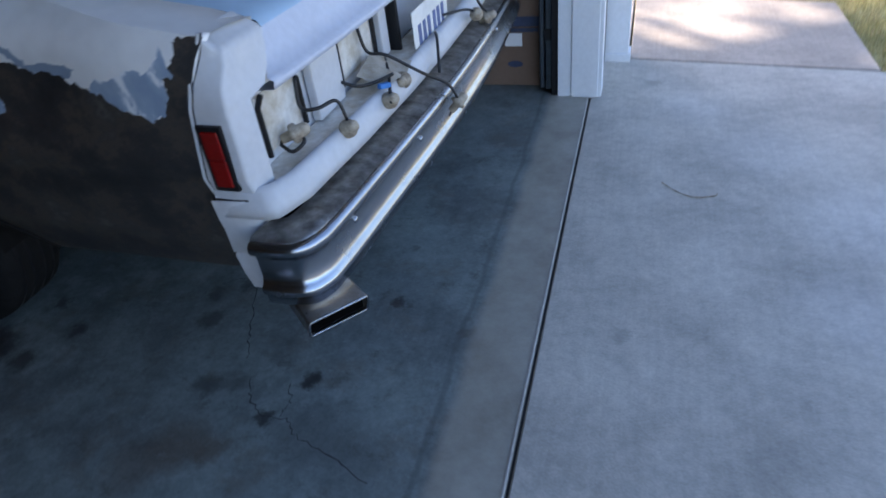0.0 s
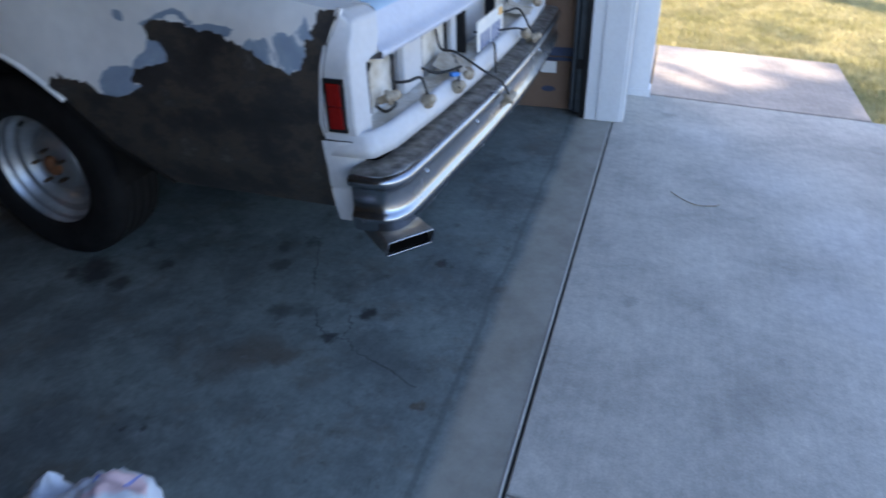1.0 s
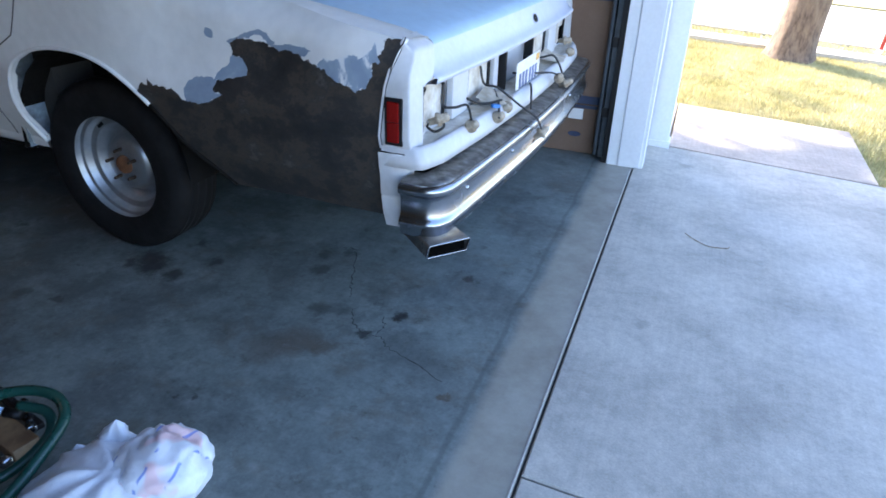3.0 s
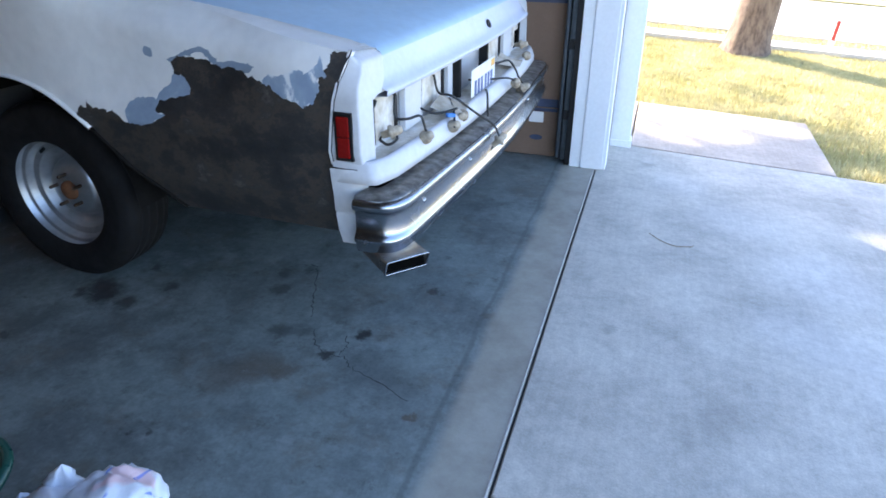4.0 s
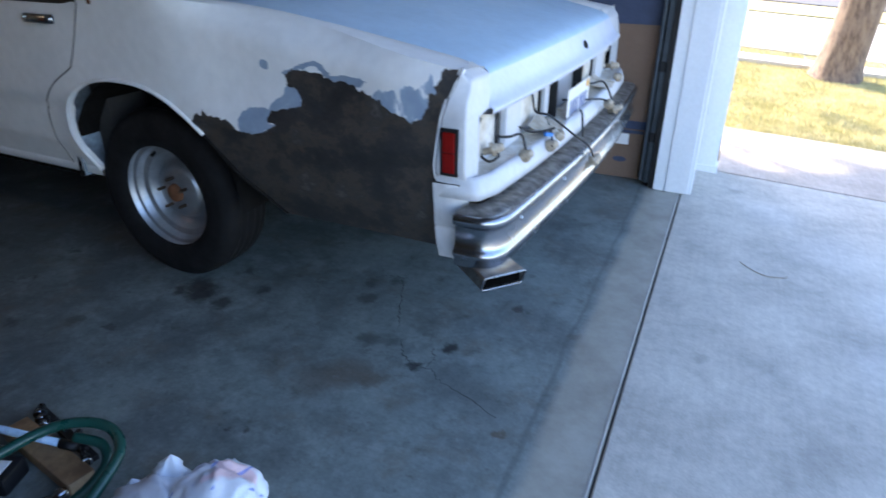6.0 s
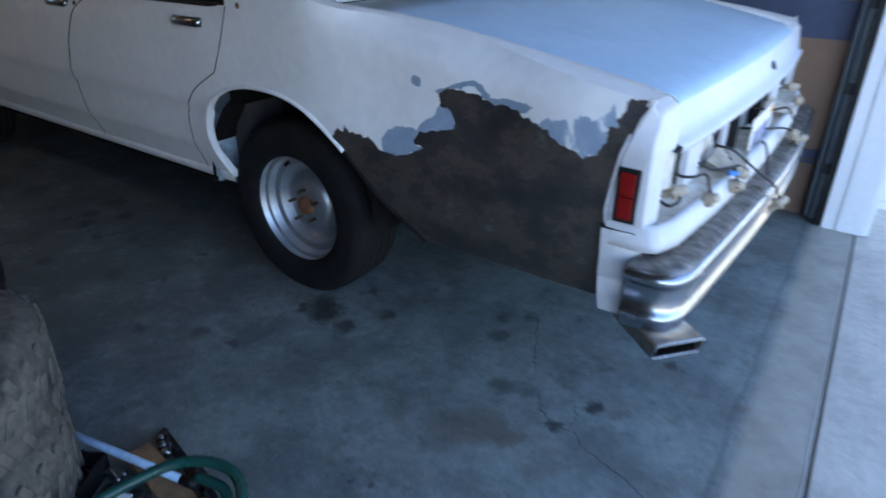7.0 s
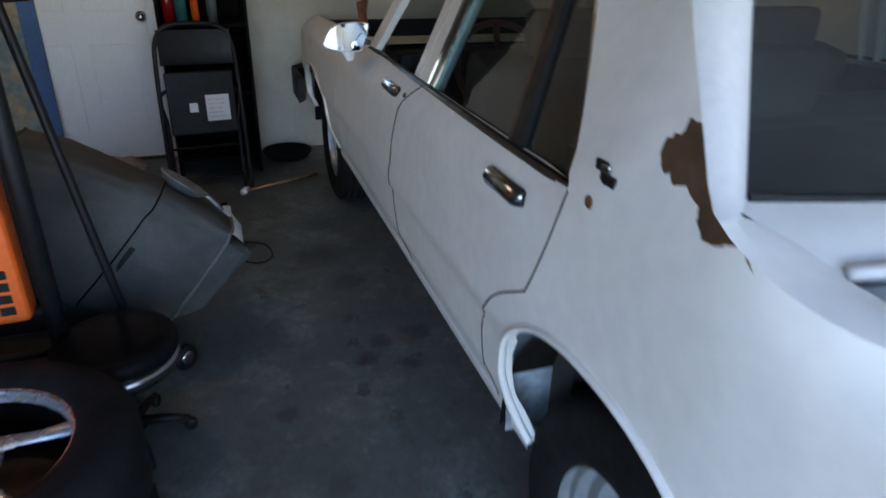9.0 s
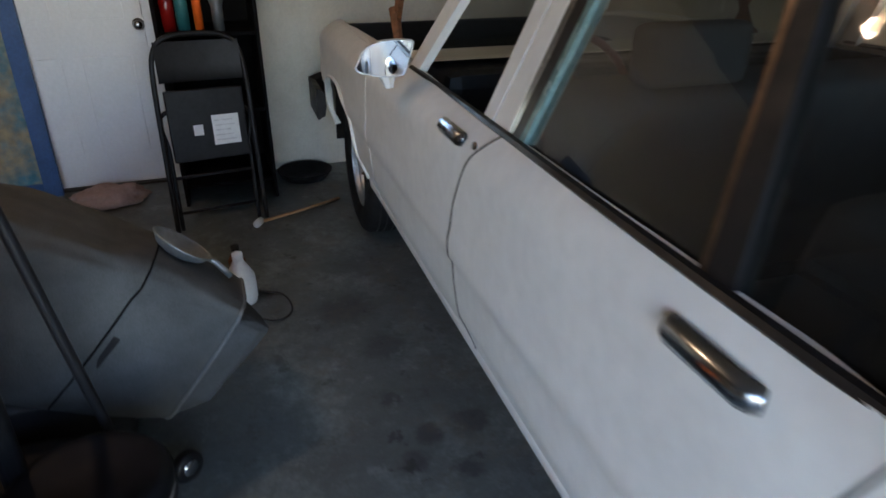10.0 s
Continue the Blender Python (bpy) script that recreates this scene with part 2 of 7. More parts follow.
M_seam = material("dusty_door_gap", (0.10, 0.097, 0.092), 0.8, vary=0.3, scale=30)
M_orange = material("orange_paint", (0.80, 0.13, 0.012), 0.5, vary=0.1)
M_cable = material("black_cable", (0.015, 0.015, 0.015), 0.5)
M_socket = material("aged_bulb_socket", (0.42, 0.36, 0.27), 0.6, spots=(0.16, 0.12, 0.08), scale=40)


def concrete(name, base, dark, stains=(), scale=1.6, rough=0.55, streak=0.0, grain=45.0, mottle=0.16):
    """Trowelled concrete: cloudy tone, fine grain, pits, and soft stains as (x, y, radius, strength, colour)."""
    m = material(name, base, rough, spots=dark, scale=scale, vary=0.10, grain=grain, bump=0.12, rough_vary=0.12)
    nt = m.node_tree
    b = nt.nodes["Principled BSDF"]
    last = b.inputs["Base Color"].links[0].from_socket
    tc = nt.nodes.new("ShaderNodeTexCoord")
    wob = nt.nodes.new("ShaderNodeTexNoise")
    wob.inputs["Scale"].default_value, wob.inputs["Detail"].default_value, wob.inputs["Roughness"].default_value = 20.0, 9, 0.68
    nt.links.new(tc.outputs["Object"], wob.inputs["Vector"])
    shift = nt.nodes.new("ShaderNodeVectorMath")
    shift.operation = "MULTIPLY_ADD"
    shift.inputs[1].default_value = (0.12, 0.12, 0.0)
    nt.links.new(wob.outputs["Color"], shift.inputs[0])
    nt.links.new(tc.outputs["Object"], shift.inputs[2])
    for x, y, r, amount, colour in stains:
        d = nt.nodes.new("ShaderNodeVectorMath")
        d.operation = "DISTANCE"
        d.inputs[1].default_value = (x + 0.06, y + 0.06, 0)
        nt.links.new(shift.outputs[0], d.inputs[0])
        fall = nt.nodes.new("ShaderNodeMapRange")
        fall.interpolation_type = "SMOOTHSTEP"
        fall.inputs[1].default_value, fall.inputs[2].default_value = r * 1.15, r * 0.35
        fall.inputs[3].default_value, fall.inputs[4].default_value = 0.0, amount
        nt.links.new(d.outputs["Value"], fall.inputs[0])
        mx = nt.nodes.new("ShaderNodeMix")
        mx.data_type = "RGBA"
        nt.links.new(fall.outputs[0], mx.inputs[0])
        nt.links.new(last, mx.inputs[6])
        mx.inputs[7].default_value = (*colour, 1)
        last = mx.outputs[2]
    # mottling, pores and faint broom streaks
    mott = nt.nodes.new("ShaderNodeTexNoise")
    mott.inputs["Scale"].default_value, mott.inputs["Detail"].default_value, mott.inputs["Roughness"].default_value = 24.0, 10, 0.8
    nt.links.new(tc.outputs["Object"], mott.inputs["Vector"])
    mr = nt.nodes.new("ShaderNodeMapRange")
    mr.inputs[1].default_value, mr.inputs[2].default_value, mr.inputs[3].default_value, mr.inputs[4].default_value = 0.28, 0.72, 1.0 - mottle, 1.0 + mottle
    nt.links.new(mott.outputs["Fac"], mr.inputs[0])
    stretch = nt.nodes.new("ShaderNodeMapping")
    stretch.inputs["Scale"].default_value = (40.0, 2.0, 1.0) if streak > 0 else (1.0, 1.0, 1.0)
    nt.links.new(tc.outputs["Object"], stretch.inputs["Vector"])
    st = nt.nodes.new("ShaderNodeTexNoise")
    st.inputs["Scale"].default_value, st.inputs["Detail"].default_value = 1.6, 4
    nt.links.new(stretch.outputs[0], st.inputs["Vector"])
    sr = nt.nodes.new("ShaderNodeMapRange")
    sr.inputs[1].default_value, sr.inputs[2].default_value, sr.inputs[3].default_value, sr.inputs[4].default_value = 0.3, 0.7, 1.0 - streak, 1.0 + streak
    nt.links.new(st.outputs["Fac"], sr.inputs[0])
    mul = nt.nodes.new("ShaderNodeMath"); mul.operation = "MULTIPLY"
    nt.links.new(mr.outputs[0], mul.inputs[0]); nt.links.new(sr.outputs[0], mul.inputs[1])
    hs = nt.nodes.new("ShaderNodeHueSaturation")
    nt.links.new(mul.outputs[0], hs.inputs["Value"]); nt.links.new(last, hs.inputs["Color"])
    nt.links.new(hs.outputs[0], b.inputs["Base Color"])
    return m


OIL, RUSTY, DAMP = (0.028, 0.027, 0.026), (0.10, 0.07, 0.045), (0.075, 0.075, 0.075)
STAINS = [(-0.57, -0.07, 0.036, 0.9, OIL), (-0.43, 0.26, 0.034, 0.9, OIL), (-0.28, -0.40, 0.024, 0.8, RUSTY), (-0.07, 0.40, 0.026, 0.75, RUSTY), (-0.63, -0.21, 0.030, 0.85, OIL), (-1.53, 0.09, 0.034, 0.85, OIL), (-1.38, -0.02, 0.036, 0.9, OIL),
          (-1.63, -0.08, 0.070, 0.92, OIL), (-1.58, -0.14, 0.075, 0.92, OIL), (-1.46, -0.16, 0.050, 0.85, OIL), (-1.67, -0.15, 0.040, 0.85, OIL), (-0.84, -0.14, 0.055, 0.6, OIL), (-0.76, -0.12, 0.05, 0.5, OIL), (-0.81, -0.32, 0.10, 0.5, RUSTY), (-0.88, -0.40, 0.10, 0.45, RUSTY),
          (-0.72, -0.33, 0.05, 0.6, RUSTY), (-0.98, 0.10, 0.050, 0.65, OIL), (-1.03, 0.21, 0.035, 0.6, OIL), (-0.94, 0.26, 0.040, 0.55, OIL), (-0.50, -0.24, 0.13, 0.35, OIL), (-0.36, -0.28, 0.10, 0.30, OIL), (-0.19, 0.17, 0.03, 0.5, RUSTY), (-0.32, 0.82, 0.17, 0.35, DAMP), (-0.30, 1.36, 0.15, 0.4, DAMP),
          (-0.94, -0.68, 0.016, 0.8, OIL), (-0.98, -0.70, 0.012, 0.8, OIL), (-1.86, -0.47, 0.04, 0.6, OIL), (-2.05, -0.57, 0.035, 0.7, OIL), (-2.83, -0.49, 0.05, 0.7, OIL), (-2.48, -0.39, 0.06, 0.5, OIL), (-1.71, -0.45, 0.03, 0.7, OIL), (-3.05, -0.18, 0.05, 0.8, OIL), (-3.15, -0.10, 0.06, 0.8, OIL), (-2.98, -0.03, 0.05, 0.8, OIL),
          (-3.17, 0.04, 0.08, 0.7, OIL), (-3.34, -0.17, 0.04, 0.7, OIL), (-3.65, -0.10, 0.12, 0.7, OIL), (-3.95, -0.19, 0.14, 0.7, OIL), (-2.90, -0.22, 0.03, 0.7, OIL), (-0.10, 1.63, 0.04, 0.7, RUSTY)]
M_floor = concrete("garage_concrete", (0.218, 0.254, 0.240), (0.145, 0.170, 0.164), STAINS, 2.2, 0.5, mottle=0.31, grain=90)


def sill_wear(m):
    """The floor's weathered beige edge under the door, cloudy grime, and shade painted into it further in."""
    nt = m.node_tree
    b = nt.nodes["Principled BSDF"]
    base = b.inputs["Base Color"].links[0].from_socket
    tc, sep = nt.nodes.new("ShaderNodeTexCoord"), nt.nodes.new("ShaderNodeSeparateXYZ")
    nt.links.new(tc.outputs["Object"], sep.inputs[0])
    grime = nt.nodes.new("ShaderNodeTexNoise")
    grime.inputs["Scale"].default_value, grime.inputs["Detail"].default_value, grime.inputs["Roughness"].default_value = 3.4, 9, 0.72
    nt.links.new(tc.outputs["Object"], grime.inputs["Vector"])
    gr = nt.nodes.new("ShaderNodeMapRange")
    gr.inputs[1].default_value, gr.inputs[2].default_value, gr.inputs[3].default_value, gr.inputs[4].default_value = 0.50, 0.66, 0.0, 0.62
    # Coverage grows with depth, which paints the fading light into the grime.
    deep_shade = nt.nodes.new("ShaderNodeMapRange")
    deep_shade.inputs[1].default_value, deep_shade.inputs[2].default_value, deep_shade.inputs[3].default_value, deep_shade.inputs[4].default_value = -0.9, -2.4, 0.0, 0.16
    nt.links.new(sep.outputs[0], deep_shade.inputs[0])
    grime_and_shade = nt.nodes.new("ShaderNodeMath"); grime_and_shade.operation = "ADD"
    nt.links.new(grime.outputs["Fac"], grime_and_shade.inputs[0]); nt.links.new(deep_shade.outputs[0], grime_and_shade.inputs[1])
    nt.links.new(grime_and_shade.outputs[0], gr.inputs[0])
    m1 = nt.nodes.new("ShaderNodeMix"); m1.data_type = "RGBA"
    nt.links.new(gr.outputs[0], m1.inputs[0]); nt.links.new(base, m1.inputs[6]); m1.inputs[7].default_value = (0.056, 0.062, 0.063, 1)
    # drips and smears of oil along the car's flank
    spot = nt.nodes.new("ShaderNodeTexNoise")
    spot.inputs["Scale"].default_value, spot.inputs["Detail"].default_value, spot.inputs["Roughness"].default_value = 7.5, 7, 0.62
    nt.links.new(tc.outputs["Object"], spot.inputs["Vector"])
    sp = nt.nodes.new("ShaderNodeMapRange"); sp.interpolation_type = "SMOOTHSTEP"
    sp.inputs[1].default_value, sp.inputs[2].default_value, sp.inputs[3].default_value, sp.inputs[4].default_value = 0.60, 0.67, 0.0, 0.65
    nt.links.new(spot.outputs["Fac"], sp.inputs[0])
    lane = nt.nodes.new("ShaderNodeMath"); lane.operation = "SUBTRACT"; lane.inputs[1].default_value = -0.18
    nt.links.new(sep.outputs[1], lane.inputs[0])
    wide = nt.nodes.new("ShaderNodeMath"); wide.operation = "ABSOLUTE"
    nt.links.new(lane.outputs[0], wide.inputs[0])
    near = nt.nodes.new("ShaderNodeMapRange")
    near.inputs[1].default_value, near.inputs[2].default_value, near.inputs[3].default_value, near.inputs[4].default_value = 0.22, 0.50, 1.0, 0.0
    nt.links.new(wide.outputs[0], near.inputs[0])
    both = nt.nodes.new("ShaderNodeMath"); both.operation = "MULTIPLY"
    inner = nt.nodes.new("ShaderNodeMapRange")
    inner.inputs[1].default_value, inner.inputs[2].default_value, inner.inputs[3].default_value, inner.inputs[4].default_value = -1.3, -2.0, 0.0, 1.0
    nt.links.new(sep.outputs[0], inner.inputs[0])
    lane2 = nt.nodes.new("ShaderNodeMath"); lane2.operation = "MULTIPLY"
    nt.links.new(near.outputs[0], lane2.inputs[0]); nt.links.new(inner.outputs[0], lane2.inputs[1])
    nt.links.new(sp.outputs[0], both.inputs[0]); nt.links.new(lane2.outputs[0], both.inputs[1])
    warm = nt.nodes.new("ShaderNodeTexNoise")
    warm.inputs["Scale"].default_value, warm.inputs["Detail"].default_value, warm.inputs["Roughness"].default_value = 5.5, 8, 0.7
    wm = nt.nodes.new("ShaderNodeMapping"); wm.inputs["Location"].default_value = (3.1, 7.7, 0.0)
    nt.links.new(tc.outputs["Object"], wm.inputs["Vector"]); nt.links.new(wm.outputs[0], warm.inputs["Vector"])
    wr = nt.nodes.new("ShaderNodeMapRange")
    wr.inputs[1].default_value, wr.inputs[2].default_value, wr.inputs[3].default_value, wr.inputs[4].default_value = 0.53, 0.66, 0.0, 0.45
    nt.links.new(warm.outputs["Fac"], wr.inputs[0])
    m1w = nt.nodes.new("ShaderNodeMix"); m1w.data_type = "RGBA"
    nt.links.new(wr.outputs[0], m1w.inputs[0]); nt.links.new(m1.outputs[2], m1w.inputs[6]); m1w.inputs[7].default_value = (0.13, 0.105, 0.075, 1)
    m1 = m1w
    m1b = nt.nodes.new("ShaderNodeMix"); m1b.data_type = "RGBA"
    nt.links.new(both.outputs[0], m1b.inputs[0]); nt.links.new(m1.outputs[2], m1b.inputs[6]); m1b.inputs[7].default_value = (0.022, 0.021, 0.020, 1)
    # old spatter, broken and uneven
    fleck = nt.nodes.new("ShaderNodeTexNoise")
    fleck.inputs["Scale"].default_value, fleck.inputs["Detail"].default_value, fleck.inputs["Roughness"].default_value = 9.0, 12, 0.78
    fm = nt.nodes.new("ShaderNodeMapping"); fm.inputs["Location"].default_value = (8.3, 1.9, 0.0)
    nt.links.new(tc.outputs["Object"], fm.inputs["Vector"]); nt.links.new(fm.outputs[0], fleck.inputs["Vector"])
    fr_ = nt.nodes.new("ShaderNodeMapRange")
    fr_.inputs[1].default_value, fr_.inputs[2].default_value, fr_.inputs[3].default_value, fr_.inputs[4].default_value = 0.555, 0.68, 0.0, 0.75
    nt.links.new(fleck.outputs["Fac"], fr_.inputs[0])
    m1c = nt.nodes.new("ShaderNodeMix"); m1c.data_type = "RGBA"
    nt.links.new(fr_.outputs[0], m1c.inputs[0]); nt.links.new(m1b.outputs[2], m1c.inputs[6]); m1c.inputs[7].default_value = (0.062, 0.056, 0.048, 1)
    pale = nt.nodes.new("ShaderNodeMapRange")
    pale.inputs[1].default_value, pale.inputs[2].default_value, pale.inputs[3].default_value, pale.inputs[4].default_value = 0.44, 0.32, 0.0, 0.45
    nt.links.new(fleck.outputs["Fac"], pale.inputs[0])
    m1d = nt.nodes.new("ShaderNodeMix"); m1d.data_type = "RGBA"
    nt.links.new(pale.outputs[0], m1d.inputs[0]); nt.links.new(m1c.outputs[2], m1d.inputs[6]); m1d.inputs[7].default_value = (0.32, 0.355, 0.34, 1)
    m1 = m1d
    wob = nt.nodes.new("ShaderNodeTexNoise")
    wob.inputs["Scale"].default_value, wob.inputs["Detail"].default_value = 4.0, 6
    nt.links.new(tc.outputs["Object"], wob.inputs["Vector"])
    add = nt.nodes.new("ShaderNodeMath"); add.operation = "MULTIPLY_ADD"; add.inputs[1].default_value = 0.05
    nt.links.new(wob.outputs["Fac"], add.inputs[0]); nt.links.new(sep.outputs[0], add.inputs[2])
    ed = nt.nodes.new("ShaderNodeMapRange"); ed.interpolation_type = "SMOOTHSTEP"
    ed.inputs[1].default_value, ed.inputs[2].default_value = -0.172, -0.130
    nt.links.new(add.outputs[0], ed.inputs[0])
    beige = nt.nodes.new("ShaderNodeValToRGB")
    nt.links.new(grime.outputs["Fac"], beige.inputs[0])
    for e, (p, c) in zip(beige.color_ramp.elements, ((0.36, (0.40, 0.385, 0.325, 1)), (0.70, (0.23, 0.207, 0.162, 1)))):
        e.position, e.color = p, c
    m2 = nt.nodes.new("ShaderNodeMix"); m2.data_type = "RGBA"
    nt.links.new(ed.outputs[0], m2.inputs[0]); nt.links.new(m1.outputs[2], m2.inputs[6]); nt.links.new(beige.outputs[0], m2.inputs[7])
    off = nt.nodes.new("ShaderNodeMath"); off.operation = "SUBTRACT"; off.inputs[1].default_value = -0.185
    nt.links.new(add.outputs[0], off.inputs[0])
    gap = nt.nodes.new("ShaderNodeMath"); gap.operation = "ABSOLUTE"
    nt.links.new(off.outputs[0], gap.inputs[0])
    dl = nt.nodes.new("ShaderNodeMapRange"); dl.interpolation_type = "SMOOTHSTEP"
    dl.inputs[1].default_value, dl.inputs[2].default_value, dl.inputs[3].default_value, dl.inputs[4].default_value = 0.002, 0.013, 0.40, 0.0
    nt.links.new(gap.outputs[0], dl.inputs[0])
    m3 = nt.nodes.new("ShaderNodeMix"); m3.data_type = "RGBA"
    nt.links.new(dl.outputs[0], m3.inputs[0]); nt.links.new(m2.outputs[2], m3.inputs[6]); m3.inputs[7].default_value = (0.07, 0.075, 0.075, 1)
    nt.links.new(m3.outputs[2], b.inputs["Base Color"])


sill_wear(M_floor)
PALE = (0.60, 0.58, 0.54)
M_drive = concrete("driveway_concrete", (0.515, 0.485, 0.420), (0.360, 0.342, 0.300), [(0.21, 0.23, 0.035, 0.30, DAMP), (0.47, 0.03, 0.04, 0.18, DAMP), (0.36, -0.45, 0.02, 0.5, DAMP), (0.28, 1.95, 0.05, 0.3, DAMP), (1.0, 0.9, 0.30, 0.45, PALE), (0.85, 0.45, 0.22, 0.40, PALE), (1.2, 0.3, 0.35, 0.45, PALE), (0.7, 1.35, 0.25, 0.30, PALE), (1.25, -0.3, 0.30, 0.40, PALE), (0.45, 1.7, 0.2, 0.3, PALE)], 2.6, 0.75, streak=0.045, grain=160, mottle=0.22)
# The warm base colour paints sunlight into the landing slab.
M_slab = concrete("sun_tinted_landing", (0.475, 0.405, 0.335), (0.35, 0.30, 0.25), (), 2.2, 0.8, streak=0.05, grain=160, mottle=0.2)
M_joint = material("joint_filler", (0.05, 0.05, 0.05), 0.9, vary=0.3, scale=30)
M_crack = material("dusty_crack", (0.085, 0.09, 0.088), 0.95, spots=(0.05, 0.05, 0.05), scale=40, vary=0.3)
M_trim = material("white_door_trim", (0.74, 0.76, 0.78), 0.45, vary=0.04, scale=3, bump=0.04)
M_wall = material("unpainted_drywall", (0.70, 0.66, 0.57), 0.85, spots=(0.54, 0.50, 0.42), scale=1.5, vary=0.05, bump=0.05)
# The ceiling's dark colour cuts the light it bounces onto the floor.
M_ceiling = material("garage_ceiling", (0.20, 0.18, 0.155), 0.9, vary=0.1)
# Left wall is out of view; its dark colour soaks up bounced light.
M_dark_wall = material("dark_unseen_wall", (0.16, 0.125, 0.09), 0.9, vary=0.15)
M_siding = material("painted_siding", (0.62, 0.62, 0.60), 0.7, vary=0.05)
M_roof = material("roof_shingles", (0.16, 0.14, 0.12), 0.9, vary=0.2, scale=20)
M_door = material("white_panel_door", (0.78, 0.79, 0.80), 0.5, vary=0.04, scale=2, bump=0.04)
M_track = material("galvanised_track", (0.075, 0.09, 0.105), 0.5, metal=0.7, vary=0.15, scale=20)
M_card = material("brown_cardboard", (0.195, 0.125, 0.085), 0.85, vary=0.07, scale=5, grain=120, bump=0.05)
M_blue_print = material("dark_blue_print", (0.045, 0.06, 0.11), 0.7, vary=0.1)
M_asphalt = material("asphalt", (0.10, 0.10, 0.10), 0.9, vary=0.2, grain=200)
M_walk = concrete("pale_sidewalk", (0.50, 0.48, 0.44), (0.42, 0.40, 0.36), (), 2.0, 0.85)
# Paler than bare soil: the colour has the sunlit look of grass in it.
M_lawn_base = material("sunlit_lawn_base", (0.43, 0.355, 0.175), 0.95, spots=(0.31, 0.26, 0.11), scale=1.2, vary=0.2, grain=30, bump=0.3)
M_straw = material("straw_verge", (0.42, 0.35, 0.16), 0.95, spots=(0.30, 0.26, 0.10), scale=2.0, vary=0.2, grain=30, bump=0.3)

SLOPE = -0.055


def ground_z(x):
    return SLOPE * max(0.0, min(x, 9.0))


def slab(name, mat, x0, x1, y0, y1, top=0.0, parent=None, n=6, depth=0.10, chamfer=0.004):
    """A concrete slab that follows the driveway's fall, with eased edges."""
    bm = bmesh.new()
    rows = []
    xs = [x0 + (x1 - x0) * i / n for i in range(n + 1)]
    ys = [y0, y0 + chamfer, y1 - chamfer, y1]
    for i, x in enumerate(xs):
        xe = x + (chamfer if i == 0 else -chamfer if i == n else 0)
        z = ground_z(x) + top
        rows.append([(x, y0, z - depth), (x, y0, z - chamfer), (xe, y0 + chamfer, z), (xe, y1 - chamfer, z), (x, y1, z - chamfer), (x, y1, z - depth)])
    first = [(x0, p[1], p[2] - (depth if 1 < k < 4 else 0)) for k, p in enumerate(rows[0])]
    last = [(x1, p[1], p[2] - (depth if 1 < k < 4 else 0)) for k, p in enumerate(rows[-1])]
    edge0 = [(x0, p[1], min(p[2], ground_z(x0) + top - chamfer)) for p in rows[0]]
    edge1 = [(x1, p[1], min(p[2], ground_z(x1) + top - chamfer)) for p in rows[-1]]
    grid(bm, [first, edge0] + rows + [edge1, last])
    bmesh.ops.remove_doubles(bm, verts=bm.verts, dist=1e-5)
    bmesh.ops.recalc_face_normals(bm, faces=bm.faces)
    return part(name, bm, mat, parent)


# ---- ground, driveway, garage shell ----
bm = bmesh.new()
rows = []
for x in (-160, -40, -7.0, -0.3, 0, 0.15, 1.5, 3, 6, 9, 14, 40, 160):
    rows.append([(x, y, (ground_z(x) if x > -0.1 else 0.0) - 0.06) for y in (-160, -40, -10, -4, 0, 2.2, 3.5, 5, 7, 12, 40, 160)])
grid(bm, rows)
tagged(part("ground", bm, M_lawn_base), "yellowish ground under short grass, coloured like sunlit turf", "ground", kind="structure")

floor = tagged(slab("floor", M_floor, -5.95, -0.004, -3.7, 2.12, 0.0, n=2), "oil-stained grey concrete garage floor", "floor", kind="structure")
bm = bmesh.new()
box(bm, -0.007, 0.007, -4.5, 1.76, -0.08, -0.010)
CRACKS = [[(-1.08, 0.19), (-1.03, 0.26), (-0.96, 0.30), (-0.92, 0.27), (-0.87, 0.16), (-0.83, 0.06), (-0.78, -0.03)], [(-0.74, -0.10), (-0.69, -0.17), (-0.63, -0.21), (-0.57, -0.21), (-0.53, -0.25), (-0.42, -0.29), (-0.31, -0.34)], [(-0.60, -0.20), (-0.59, -0.15), (-0.62, -0.10)]]
for n_, line in enumerate(CRACKS):
    bmc = bmesh.new()
    rr = random.Random(n_)
    pts = smooth_line([(x, y, 0.0) for x, y in line], 6)
    left, right = [], []
    for k, p in enumerate(pts):
        w = 0.0006 + 0.0014 * rr.random()
        o = Vector((rr.uniform(-0.006, 0.006), rr.uniform(-0.006, 0.006), 0.0008))
        left.append(p + o + Vector((0.7 * w, w, 0))); right.append(p + o - Vector((0.7 * w, w, 0)))
    grid(bmc, [left, right])
    part("crack", bmc, M_crack, floor, "thin dark crack")
bmc = bmesh.new()
box(bmc, -0.011, -0.0065, -2.49, 1.74, -0.01, 0.0018, 0.0006, 1)
part("worn_edge", bmc, M_walk, floor, "pale worn slab edge")
tagged(part("expansion_joint", bm, M_joint), "dark recessed joint between garage and driveway", "joint", kind="structure")
drive = thing("driveway", Matrix.Identity(4), "pale grey concrete driveway slabs sloping to the street", "driveway", kind="structure")
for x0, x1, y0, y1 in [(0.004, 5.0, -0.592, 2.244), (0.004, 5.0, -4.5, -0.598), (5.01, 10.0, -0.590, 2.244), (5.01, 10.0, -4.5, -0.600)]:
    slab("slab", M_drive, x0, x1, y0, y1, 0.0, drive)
side = thing("side_slab", Matrix.Identity(4), "sunlit concrete landing slab beside the garage corner", "pavement", kind="structure")
slab("slab", M_slab, 0.16, 1.30, 2.256, 3.32, 0.002, side)
